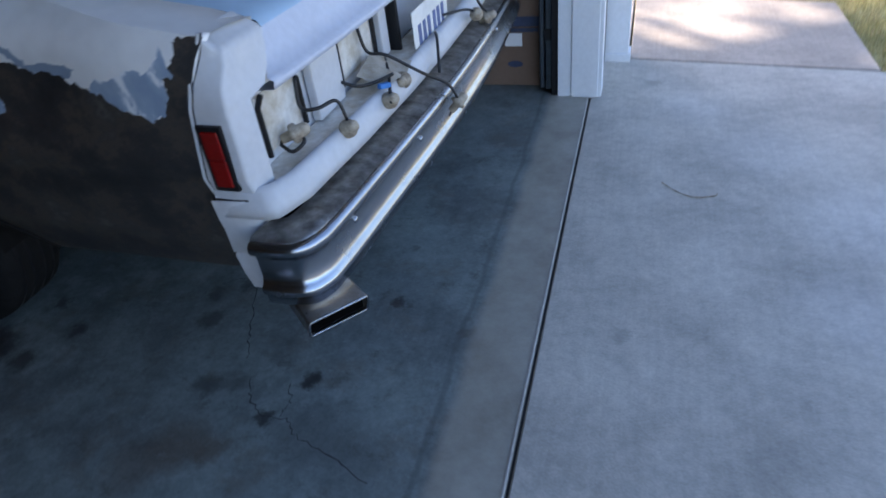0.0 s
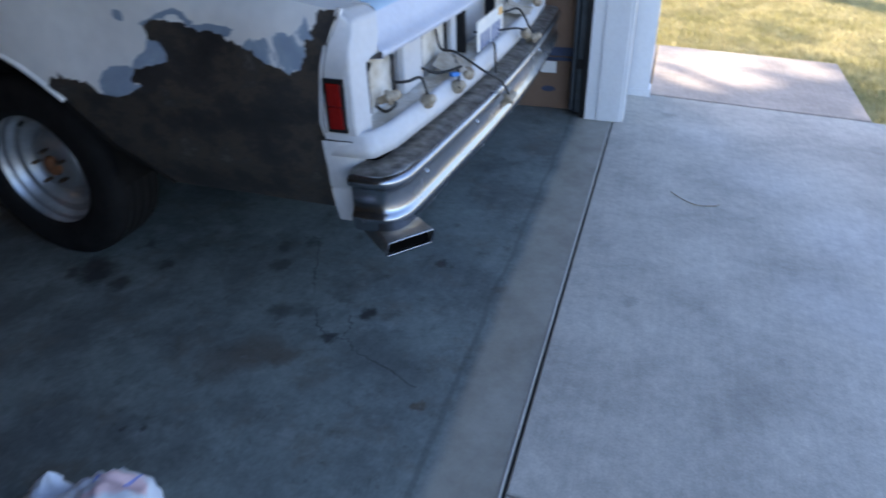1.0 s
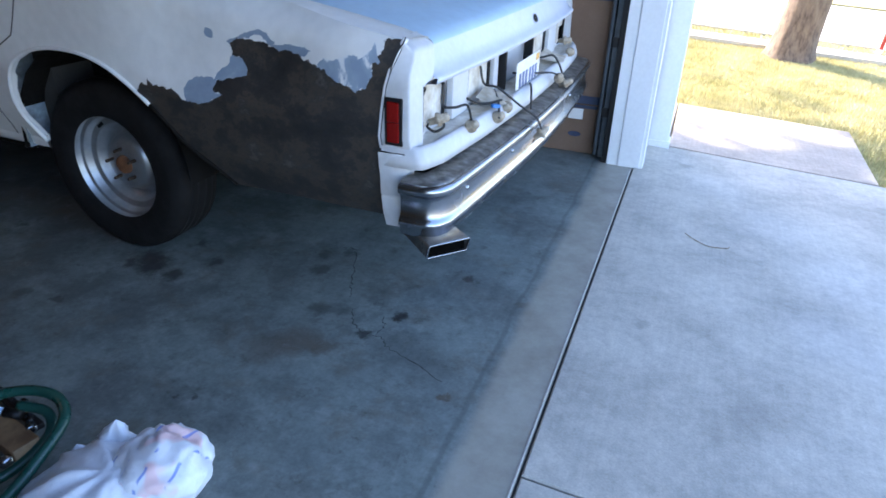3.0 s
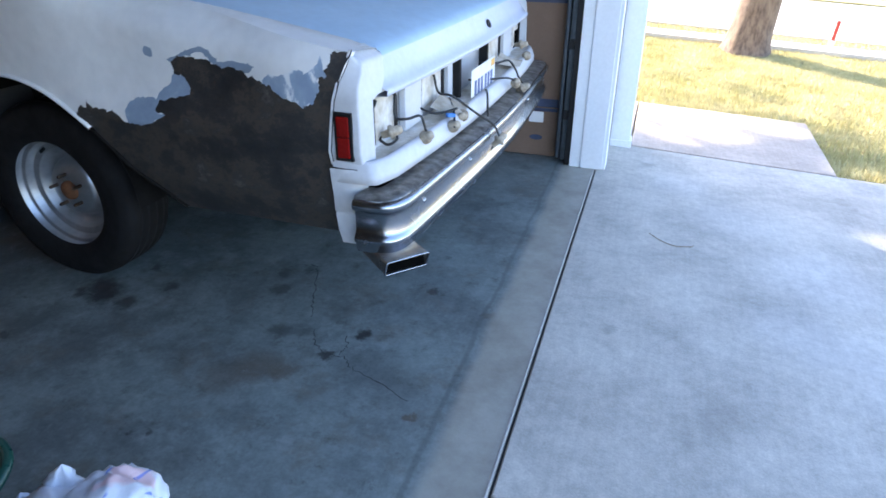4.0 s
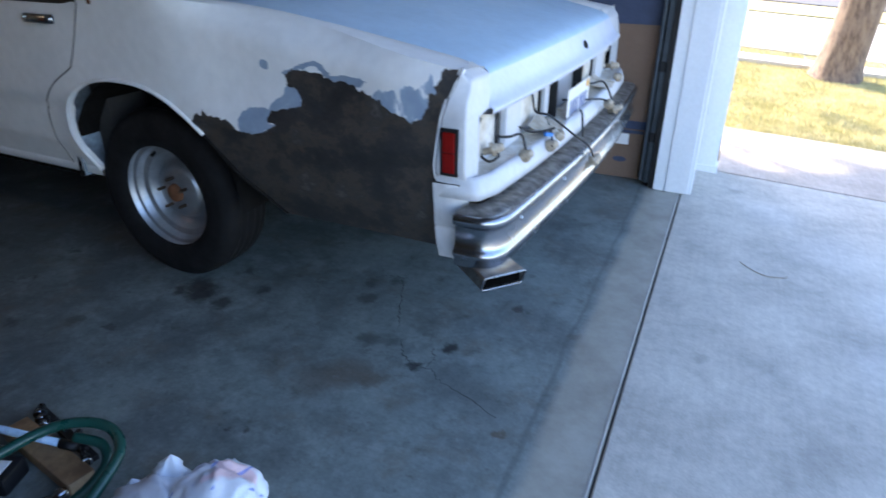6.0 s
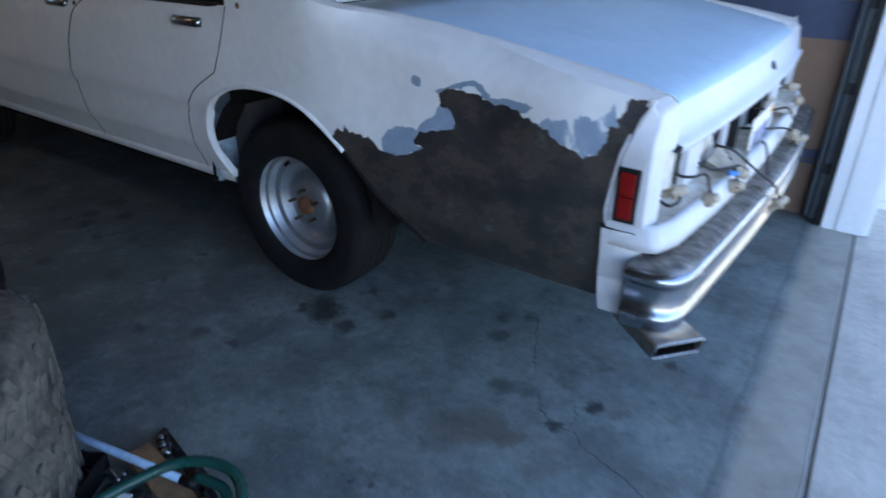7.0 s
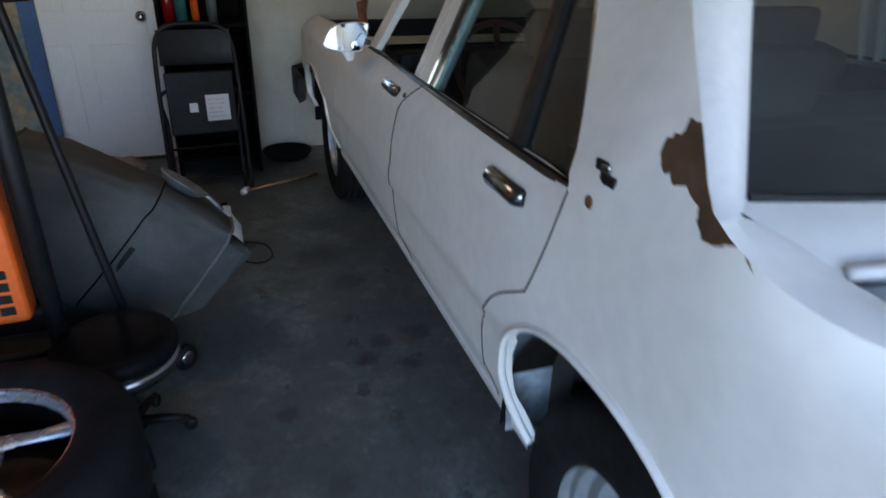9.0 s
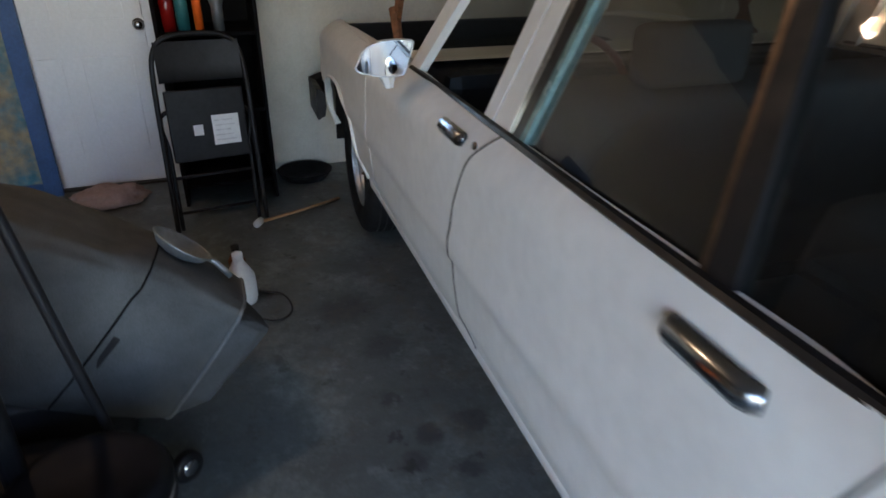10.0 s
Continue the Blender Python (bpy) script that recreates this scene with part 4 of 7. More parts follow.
    # The teal strip among these is a painted reflection of daylight.
    for name, line, mat in (("window_divider", [(-0.423, 1.02), (-0.378, 1.02), (-0.485, 1.36), (-0.518, 1.36)], M_black), ("divider_trim", [(-0.436, 1.02), (-0.424, 1.02), (-0.519, 1.36), (-0.530, 1.36)], M_dullchrome), ("rear_door_frame", [(-1.062, 1.013), (-1.038, 1.014), (-1.0, 1.368), (-0.405, 1.352), (-0.175, 1.034), (-0.148, 1.04), (-0.385, 1.385), (-1.022, 1.395)], M_chrome), ("glass_channel", [(-1.037, 1.014), (-1.001, 1.014), (-0.957, 1.362), (-0.999, 1.366)], M_black), ("daylight_strip", [(-1.0, 1.016), (-0.978, 1.017), (-0.932, 1.36), (-0.956, 1.36)], M_day_strip),
                            ("centre_pillar", [(-1.222, 1.004), (-1.162, 1.006), (-1.105, 1.395), (-1.18, 1.395)], M_white), ("pillar_frame", [(-1.154, 1.006), (-1.064, 1.011), (-1.024, 1.395), (-1.097, 1.395)], M_white), ("front_door_frame", [(-1.93, 0.995), (-1.83, 0.995), (-1.59, 1.36), (-1.18, 1.36), (-1.18, 1.395), (-1.67, 1.395)], M_white)):
        bm = bmesh.new()
        panel(bm, line, fr, 0.12, fri)
        part(name, bm, mat, car, smooth=False)
    bm = bmesh.new()
    tube(bm, [(x, s * (glass_half(x, 1.0) - 0.002), belt_z(x) - 0.002) for x in (-1.9, -1.6, -1.3, -1.05, -0.8, -0.6, -0.4, -0.16)], 0.011, 6, 0.7)
    part("belt_moulding", bm, M_black, car)
    # handles: a chrome bar over a dark cup
    for hx in (-0.352, -1.248):
        hz = 0.976
        y = side_half(hx, hz)
        bm = bmesh.new()
        box(bm, hx - 0.070, hx + 0.072, -0.010, 0.004, hz - 0.0145, hz + 0.0145, 0.004)
        bm.transform(Matrix.Translation((0, s * (y + 0.002), 0)))
        cup = part("handle_cup", bm, M_black, car)
        bm = bmesh.new()
        rows = []
        for u, w in ((-0.072, 0.012), (-0.06, 0.021), (0.055, 0.021), (0.068, 0.015), (0.074, 0.004)):
            rows.append([(hx + u, s * (y + 0.002), hz - 0.016), (hx + u, s * (y + w), hz - 0.014), (hx + u, s * (y + w + 0.006), hz), (hx + u, s * (y + w), hz + 0.014), (hx + u, s * (y + 0.002), hz + 0.016)])
        grid(bm, rows)
        part("door_handle", bm, M_chrome, car, "pitted chrome door handle", True)
        if hx < -1:
            bm = bmesh.new()
            lathe(bm, [(0, 0.006), (0.006, 0.006), (0.012, 0.003), (0.013, 0)], 14, pose(hx + 0.128, s * (y + 0.001), hz, 90 * (1 if s < 0 else -1), 0, 0))
            part("lock", bm, M_chrome, car, smooth=True)
    if s > 0:
        continue
    # side mirror: a long teardrop seen from behind, glass set in a bright shell
    outline = smooth_line([(-0.085, -0.022), (-0.060, 0.022), (-0.022, 0.043), (0.02, 0.048), (0.066, 0.046), (0.078, 0.038), (0.066, -0.004), (0.052, -0.040), (0.040, -0.048), (0.0, -0.050), (-0.045, -0.044), (-0.078, -0.034), (-0.085, -0.022)], 4)[:-1]
    mm = pose(-1.665, s * 0.995, 1.070, 0, 0, 0) @ Matrix.Rotation(radians(-4), 4, "Z")
    bm = bmesh.new()
    rows = []
    for d, k in ((0.0, 0.93), (0.006, 0.97), (0.004, 1.0), (-0.02, 1.0), (-0.055, 0.86), (-0.085, 0.55), (-0.095, 0.05)):
        rows.append([(d, p[0] * k, p[1] * k) for p in outline] + [(d, outline[0][0] * k, outline[0][1] * k)])
    grid(bm, rows)
    mir = part("mirror_shell", bm, M_plastic_white, car, "white teardrop door mirror with a bright rim", True, mm)
    bm = bmesh.new()
    bm.faces.new([bm.verts.new((0.002, p[0] * 0.945, p[1] * 0.945)) for p in outline])
    part("mirror_glass", bm, M_mirror, mir)
    bm = bmesh.new()
    tube(bm, [(-0.03, 0.012, -0.085), (-0.03, 0.008, -0.06), (-0.03, 0.0, -0.03)], [0.012, 0.022, 0.030], 8)
    part("mirror_stalk", bm, M_white, mir)

# roof, windscreen, backlight and deck
def across(x, z, half, n=12, crown=0.02):
    return [(x, -half + 2 * half * i / n, z + crown * (1 - (2 * i / n - 1) ** 2)) for i in range(n + 1)]


bm = bmesh.new()
grid(bm, [across(-1.66, 1.385, 0.70), across(-1.60, 1.41, 0.695, crown=0.03), across(-1.0, 1.425, 0.69, crown=0.03), across(-0.5, 1.42, 0.69, crown=0.03), across(-0.2, 1.405, 0.74, crown=0.03), across(-0.13, 1.385, 0.76, crown=0.02)])
part("roof", bm, M_white, car, smooth=True)
bm = bmesh.new()
grid(bm, [across(-1.99, 0.985, 0.80, crown=0.0), across(-1.66, 1.385, 0.69)])
w = part("windscreen", bm, M_glass, car, smooth=True)
w.visible_shadow = False


def back_row(k, half):
    """Backlight rows from its foot (0) to the roof (1); the middle bows to the tail."""
    return [(0.085 - 0.225 * k + 0.15 * (1 - (i / 8 - 1) ** 2) * (1 - 0.5 * k), half * (i / 8 - 1), 1.094 + 0.291 * k) for i in range(17)]


bm = bmesh.new()
grid(bm, [back_row(0.02, 0.838), back_row(0.5, 0.775), back_row(0.97, 0.705)])
w = part("rear_window_glass", bm, M_backglass, car, "large rear window glass", smooth=True)
w.visible_shadow = False
for s in (-1, 1):
    bm = bmesh.new()
    rows = []
    for k in (0, 0.05, 0.1, 0.25, 0.5, 0.75, 1.0):
        z = 1.103 + 0.284 * k
        x = lerp_table([(1.085, 0.20), (1.095, 0.165), (1.108, 0.130)] + [(v, u) for u, v in PILLAR_EDGE[::-1]])(z)
        gx, gz = 0.085 - 0.225 * k, 1.096 + 0.289 * k
        a, b = side_half(x, z), 0.838 - 0.135 * k
        rows.append([(x, s * a, z), (x + 0.010, s * (a - 0.018), z + 0.006), ((x + gx) / 2 + 0.012, s * (a + b) / 2, (z + gz) / 2 + 0.012), (gx + 0.006, s * (b + 0.012), gz + 0.006), (gx - 0.004, s * (b - 0.003), gz - 0.008)])
    grid(bm, rows)
    part("rear_window_frame", bm, M_plastic_white, car, "white body edge round the rear glass", True)
bm = bmesh.new()
tube(bm, [(x + 0.004, y, z + 0.002) for x, y, z in back_row(0.015, 0.838)], 0.006, 6)
part("glass_seal", bm, M_black, car)
bm = bmesh.new()
def tulip(x0, z, half, bow, edge=0.0):
    return [(x0 + bow * (1 - (i / 8 - 1) ** 2), half * (i / 8 - 1), z + 0.012 * (1 - (i / 8 - 1) ** 2) - edge * abs(i / 8 - 1) ** 6) for i in range(17)]


grid(bm, [tulip(0.078, 1.096, 0.868, 0.15), tulip(0.125, 1.090, 0.863, 0.125), tulip(0.18, 1.080, 0.850, 0.10), tulip(0.224, 1.066, 0.842, 0.08)])
part("rear_deck_panel", bm, M_white, car, smooth=True)
bm = bmesh.new()
tube(bm, [(p[0] + 0.004, p[1], p[2] + 0.003) for p in tulip(0.226, 1.067, 0.832, 0.08)], 0.009, 6)
part("deck_seal", bm, M_plastic_white, car, smooth=True)

# gutters between the lid and the quarter panels
def lid_top(x):
    return lerp_table([(0.22, 1.068), (0.32, 1.061), (0.45, 1.0525), (0.65, 1.030), (0.85, 0.998), (1.05, 0.963), (1.17, 0.940), (1.24, 0.918)])(x)


def lid_half(x):
    return lerp_table([(0.24, 0.840), (0.32, 0.834), (0.5, 0.813), (0.8, 0.793), (1.06, 0.778), (1.26, 0.755)])(x)


for s in (-1, 1):
    bm = bmesh.new()
    rows = []
    for x in (0.130, 0.145, 0.165, 0.18, 0.20, 0.225, 0.25, 0.275, 0.31, 0.36, 0.45, 0.6, 0.8, 0.95, 1.06, 1.18, 1.235, 1.255):
        top = lerp_table(QUARTER_TOP)(x)
        if x < 0.23:
            iy = lerp_table([(0.078, 0.872), (0.125, 0.866), (0.18, 0.852), (0.23, 0.841)])(x)
            iz = lerp_table([(0.078, 1.098), (0.125, 1.092), (0.18, 1.082), (0.23, 1.067)])(x)
            oy = side_half(x, top)
            rows.append([(x, s * oy, top), (x, s * (oy + iy) / 2, (top + iz) / 2 + 0.003), (x, s * iy, iz), (x, s * (iy - 0.012), iz - 0.004)])
            continue
        rows.append([(x, s * side_half(x, top), top), (x, s * (side_half(x, top) * 0.5 + lid_half(x) * 0.5 + 0.004), (top + lid_top(x)) / 2 + 0.004), (x, s * lid_half(x), lid_top(x)), (x, s * (lid_half(x) - 0.002), lid_top(x) - 0.03)])
    grid(bm, rows)
    part("deck_gutter", bm, M_white, car, smooth=True)

# trunk lid: deck and rear face, with a hemmed lower lip
def lid_row(x, z, bow, crown, half=0.0):
    half = half or lerp_table([(0.24, 0.838), (0.32, 0.832), (0.5, 0.811), (0.8, 0.791), (1.06, 0.776), (1.26, 0.753)])(x)
    return [(x + bow * (1 - (i / 10 - 1) ** 2), half * (i / 10 - 1), z + crown * (1 - (i / 10 - 1) ** 2)) for i in range(21)]


LID = [(0.236, 1.040, 0.08, 0.012), (0.241, 1.060, 0.08, 0.014), (0.45, 1.050, 0.075, 0.018), (0.65, 1.028, 0.065, 0.02), (0.85, 0.996, 0.058, 0.022), (1.05, 0.961, 0.052, 0.022), (1.17, 0.938, 0.046, 0.02), (1.232, 0.922, 0.042, 0.018), (1.262, 0.909, 0.04, 0.016), (1.270, 0.898, 0.04, 0.014)]
FACE = [(1.270, 0.898, 0.04, 0.014, 0.752), (1.286, 0.857, 0.04, 0.010, 0.785), (1.300, 0.822, 0.04, 0.006, 0.822), (1.316, 0.818, 0.04, 0.006, 0.826), (1.316, 0.804, 0.04, 0.006, 0.83), (1.27, 0.800, 0.04, 0.006, 0.83)]
bm = bmesh.new(); grid(bm, [lid_row(*r) for r in LID])
lid = part("trunk_lid", bm, M_lid, car, "trunk lid in pale blue primer", True)
M_lidface = material("pale_lavender_primer", (0.57, 0.60, 0.68), 0.45, vary=0.05, scale=4)
bm = bmesh.new(); grid(bm, [lid_row(*r) for r in FACE])
part("lid_rear_face", bm, M_lidface, lid, "rear face of the trunk lid", True)
bm = bmesh.new()
lathe(bm, [(0, -0.012), (0.011, -0.012), (0.012, 0.002), (0.016, 0.003), (0.017, 0.0)], 16, pose(1.330, 0.10, 0.867, 0, 66, 0))
part("lock_hole", bm, M_black, lid, smooth=True)

TAIL = Matrix.Translation((0.010, 0, -0.028))
BUMPER = Matrix.Translation((0.0, 0, -0.042))


def mark_creases(bm, degrees):
    for e in bm.edges:
        if len(e.link_faces) == 2 and e.calc_face_angle(0.0) > radians(degrees):
            e.smooth = False


# rear corner caps: a flat side, a tight rear edge beside the lamp opening, a sloped top
for s in (-1, 1):
    levels = [((1.184, 0.655), (1.279, 0.000, 0.655), (1.289, 0.885, 0.655)), ((1.185, 0.70), (1.279, 0.000, 0.70), (1.289, 0.885, 0.70)), ((1.192, 0.77), (1.278, 0.000, 0.77), (1.288, 0.885, 0.77)),
              ((1.203, 0.84), (1.276, 0.002, 0.838), (1.288, 0.885, 0.838)), ((1.207, 0.852), (1.276, 0.003, 0.849), (1.292, 0.836, 0.847)), ((1.217, 0.885), (1.273, 0.006, 0.878), (1.284, 0.802, 0.868)),
              ((1.231, 0.93), (1.271, 0.008, 0.908), (1.274, 0.777, 0.893)), ((1.241, 0.950), (1.270, 0.010, 0.925), (1.265, 0.760, 0.912)), ((1.244, 0.957), (1.268, 0.012, 0.932), (1.262, 0.754, 0.924)), ((1.239, 0.960), (1.260, 0.020, 0.939), (1.252, 0.754, 0.934)), ((1.205, 0.966), (1.21, 0.05, 0.960), (1.205, 0.755, 0.957))]
    bm = bmesh.new()
    rows = []
    for (sx, sz), (cx, cin, cz), (ix, iy, iz) in levels:
        sy = side_half(sx, min(sz, 0.968)) + 0.003
        cy = sy - cin
        row = [(sx + (cx - 0.007 - sx) * u, s * (sy + (cy - sy) * u), sz + (cz - sz) * u) for u in (0, 0.33, 0.66, 1.0)]
        row.append((cx - 0.002, s * (cy - 0.002), cz))
        row += [(cx + (ix - cx) * u, s * (cy - 0.007 + (iy - cy + 0.007) * u), cz + (iz - cz) * u) for u in (0, 0.33, 0.66, 1.0)]
        rows.append(row)
    grid(bm, rows)
    grid(bm, [[(1.289, s * 0.885, z), (1.25, s * 0.885, z)] for z in (0.655, 0.84)])
    mark_creases(bm, 22)
    cap = part("corner_cap", bm, M_plastic_white, car, "white plastic rear corner cap", True, TAIL)
    bm = bmesh.new()
    low = []
    for z, g, t in ((0.626, 0.010, 0.0), (0.58, 0.006, 0.0), (0.55, 0.0, 0.0), (0.492, -0.002, 0.0), (0.487, -0.010, 0.0), (0.482, -0.003, 0.001), (0.43, -0.009, 0.003), (0.386, -0.016, 0.009)):
        low.append([(x + t * (1.286 - x) / 0.094, s * (y + g), z) for x, y in ((1.192, 0.948), (1.22, 0.947), (1.272, 0.940), (1.286, 0.91))])
    grid(bm, low)
    mark_creases(bm, 20)
    part("lower_cap", bm, M_plastic_white, car, "white lower corner filler", True)
    bm = bmesh.new()
    tube(bm, [(1.186, s * 0.949, 0.653), (1.26, s * 0.948, 0.653), (1.284, s * 0.935, 0.653), (1.29, s * 0.89, 0.653)], 0.003, 5)
    part("cap_seam", bm, M_black, car, at=TAIL)
    y = side_half(1.22, 0.73) + 0.001
    lab = "dark-framed red side marker lens"
    bm = bmesh.new()
    box(bm, 1.198, 1.252, -0.006, 0.004, 0.662, 0.797, 0.003)
    bm.transform(Matrix.Translation((0, s * y, 0)))
    mk = part("side_marker", bm, M_black, car, lab, at=Matrix.Translation((0.015, 0, -0.012)))
    bm = bmesh.new()
    for z0, z1 in ((0.672, 0.7288), (0.7302, 0.787)):
        box(bm, 1.207, 1.243, -0.006, 0.004, z0, z1, 0.003)
    bm.transform(Matrix.Translation((0, s * (y + 0.004), 0)))
    part("lens", bm, M_red, mk)
    bm = bmesh.new()
    seam_line = [(x, s * (side_half(x, z) + 0.003), z) for x, z in ((1.243, 0.968), (1.229, 0.93), (1.214, 0.885), (1.201, 0.84), (1.190, 0.77), (1.183, 0.70), (1.182, 0.66))]
    tube(bm, seam_line, 0.0035, 6)
    dark = bmesh.new()
    tube(dark, [(x + 0.006, y, z) for x, y, z in seam_line], 0.0016, 6)
    part("cap_seam", dark, M_black, car, at=TAIL)
    part("cap_trim", bm, M_plastic_white, car, at=TAIL)

# tail panel: recess, ribs, shelf, sloped filler
bm = bmesh.new()
grid(bm, [[(1.252, y, z) for y in (-0.89, -0.6, -0.3, 0, 0.3, 0.6, 0.89)] for z in (0.66, 0.72, 0.78, 0.84)])
tail = part("tail_panel", bm, M_plastic_white, car, "white tail panel with empty lamp openings", at=TAIL)
bm = bmesh.new()
bow = [(-0.89, -0.004), (-0.6, 0.022), (-0.3, 0.036), (0, 0.04), (0.3, 0.036), (0.6, 0.022), (0.89, -0.004)]
grid(bm, [[(x + b * k, y, z) for y, b in bow] for x, z, k in ((1.25, 0.672, 0.5), (1.30, 0.670, 1.0), (1.315, 0.676, 1.0))])
part("lamp_shelf", bm, M_dirty_white, tail, "dusty beige lamp shelf", True)
def filler_plan(side_y, corner_x, face_x):
    """Half of the strip's outline, from the wheel side round the corner to the middle."""
    return [(1.188, side_y), (1.23, side_y), (corner_x - 0.03, side_y - 0.003), (corner_x - 0.008, side_y - 0.014), (corner_x, side_y - 0.034), (face_x, 0.86), (face_x + 0.022, 0.6), (face_x + 0.036, 0.3)]


bm = bmesh.new()
rows = []
for side_y, cx, fx, z in ((0.930, 1.300, 1.312, 0.674), (0.938, 1.306, 1.322, 0.676), (0.946, 1.314, 1.332, 0.668), (0.954, 1.322, 1.342, 0.642), (0.955, 1.324, 1.344, 0.634), (0.954, 1.324, 1.344, 0.614), (0.940, 1.30, 1.318, 0.611)):
    half = filler_plan(side_y, cx, fx)
    rows.append([(x, -y, z) for x, y in half] + [(fx + 0.04, 0.0, z)] + [(x, y, z) for x, y in half[::-1]])
grid(bm, rows)
mark_creases(bm, 16)
part("filler_strip", bm, M_plastic_white, tail, "white filler strip that wraps the corners above the bumper", True)



def opening(y0, y1, z0, z1, parent):
    bm = bmesh.new()
    box(bm, 1.17, 1.257, y0, y1, z0, z1, 0.01)
    ob = part("lamp_opening", bm, M_dirty_white, parent)
    for u, v in ((y0, 0.02), (y1, -0.02)):
        bm = bmesh.new()
        tube(bm, [(1.262, u, z0), (1.262, u, z1 - 0.02), (1.262, u + v, z1)], 0.006, 6)
        part("opening_seal", bm, M_black, ob)


for y0, y1 in ((-0.838, -0.68), (-0.482, -0.265), (0.265, 0.482), (0.68, 0.838)):
    opening(y0, y1, 0.69, 0.815, tail)
for y, w in ((-0.573, 0.068), (-0.225, 0.025), (0.225, 0.025), (0.573, 0.068)):
    bm = bmesh.new()
    box(bm, 1.256, 1.278, y - w, y + w, 0.675, 0.835, 0.005)
    part("rib", bm, M_plastic_white, tail)
for y0, y1 in ((-0.182, -0.166), (0.166, 0.182)):
    bm = bmesh.new()
    box(bm, 1.262, 1.30, y0, y1, 0.665, 0.835, 0.003)
    part("plate_surround", bm, M_black, tail, "black license plate surround")
# Flat black plate that paints the dark of a square hole.
bm = bmesh.new(); box(bm, 1.256, 1.263, 0.775, 0.835, 0.705, 0.765, 0.002)
part("square_hole", bm, M_hole_black, tail, "black plate in place of a dark square hole")
M_plate = material("plate_white", (0.78, 0.78, 0.74), 0.4, vary=0.05, scale=20)
M_plate_blue = material("plate_characters", (0.10, 0.14, 0.30), 0.5)
bm = bmesh.new(); box(bm, 1.318, 1.321, -0.153, 0.153, 0.655, 0.807, 0.001)
plate = part("license_plate", bm, M_plate, tail, "white license plate", at=pose(0.024, -0.03, -0.034))
for i, y in enumerate((-0.118, -0.078, -0.038, 0.012, 0.05, 0.09)):
    bm = bmesh.new(); box(bm, 1.3205, 1.3225, y, y + 0.024, 0.69, 0.762, 0.0006)
    part("character_bar", bm, M_plate_blue, plate)
bm = bmesh.new(); box(bm, 1.3205, 1.3222, -0.06, 0.06, 0.666, 0.674)
part("caption_bar", bm, M_plate_blue, plate)
M_amber = material("amber_sticker", (0.75, 0.42, 0.08), 0.4)
bm = bmesh.new(); box(bm, 1.3205, 1.3222, 0.095, 0.14, 0.775, 0.80)
part("sticker", bm, M_amber, plate)

# bumper: dished chrome face that wraps the corners
def bumper_line(off=0.0):
    pts = [(1.275, -0.985), (1.33, -0.985), (1.372, -0.975), (1.395, -0.945), (1.408, -0.88), (1.425, -0.6), (1.440, -0.3), (1.445, 0), (1.440, 0.3), (1.425, 0.6), (1.408, 0.88), (1.395, 0.945), (1.372, 0.975), (1.33, 0.985), (1.275, 0.985)]
    return [(x, y, 0.0) for x, y in pts]


BL = [Vector(p) for p in smooth_line(bumper_line(), 4)]
bm = bmesh.new()
prof = [(0.0, 0.600), (0.009, 0.597), (0.015, 0.590), (0.016, 0.581), (0.011, 0.571), (0.001, 0.564), (-0.003, 0.550), (-0.003, 0.506), (0.003, 0.494), (0.010, 0.487), (0.012, 0.478), (0.009, 0.470), (0.003, 0.465), (0.001, 0.446), (-0.005, 0.436), (-0.03, 0.430)]
sweep(bm, BL, prof, False)
mark_creases(bm, 34)
bumper = part("bumper", bm, M_chrome, car, "dished chrome rear bumper", True, BUMPER)
bm = bmesh.new()
rows = []
for p in BL:
    q = Vector((1.30 + (p.x - 1.30) * 0.3, p.y * 0.93, 0.0))
    rows.append([(p.x, p.y, 0.600), (p.x - (0.012 if abs(p.y) < 0.9 else 0), p.y * 0.992, 0.606), ((p.x + q.x) / 2, (p.y + q.y) / 2, 0.610), (q.x, q.y, 0.610)])
grid(bm, rows)
part("bumper_top", bm, M_scuffed, bumper, "scuffed grey bumper top", True)
for y in (-0.80, -0.42, 0.43):
    k = min(range(len(BL)), key=lambda i: abs(BL[i].y - y))
    bm = bmesh.new()
    lathe(bm, [(0, 0.006), (0.005, 0.0055), (0.0075, 0.003), (0.008, 0)], 12, pose(BL[k].x - 0.003, y, 0.540, 0, 90, 0))
    part("bolt", bm, M_chrome, bumper, smooth=True)
bm = bmesh.new()
box(bm, 1.20, 1.38, -0.90, 0.90, 0.46, 0.56)
part("bumper_beam", bm, M_under, bumper)

# exhaust tip that turns out under the bumper's corner
M_tip = material("brushed_exhaust", (0.42, 0.40, 0.38), 0.34, metal=0.95, spots=(0.26, 0.23, 0.20), vary=0.15, scale=30)
tipm = pose(1.416, -0.968, 0.377, 0, 0, -39)
bm = bmesh.new()
ring = [(-0.064, -0.024), (0.064, -0.024), (0.068, -0.019), (0.068, 0.019), (0.064, 0.024), (-0.064, 0.024), (-0.068, 0.019), (-0.068, -0.019)]
rows = []
for x, k, sl in ((-0.20, 0.80, 0.0), (-0.13, 0.94, 0.0), (0.0, 1.0, 0.0), (0.004, 0.97, 0.0), (-0.004, 0.93, 0.0), (-0.006, 0.90, 0.0)):
    row = [(x - (0.03 if x < -0.09 else 0.0) + 0.014 * (v > 0), u * k, v * k) for u, v in ring]
    rows.append(row + [row[0]])
grid(bm, rows)
tip = part("exhaust_tip", bm, M_tip, car, "rectangular bright steel exhaust tip", at=tipm)
bm = bmesh.new()
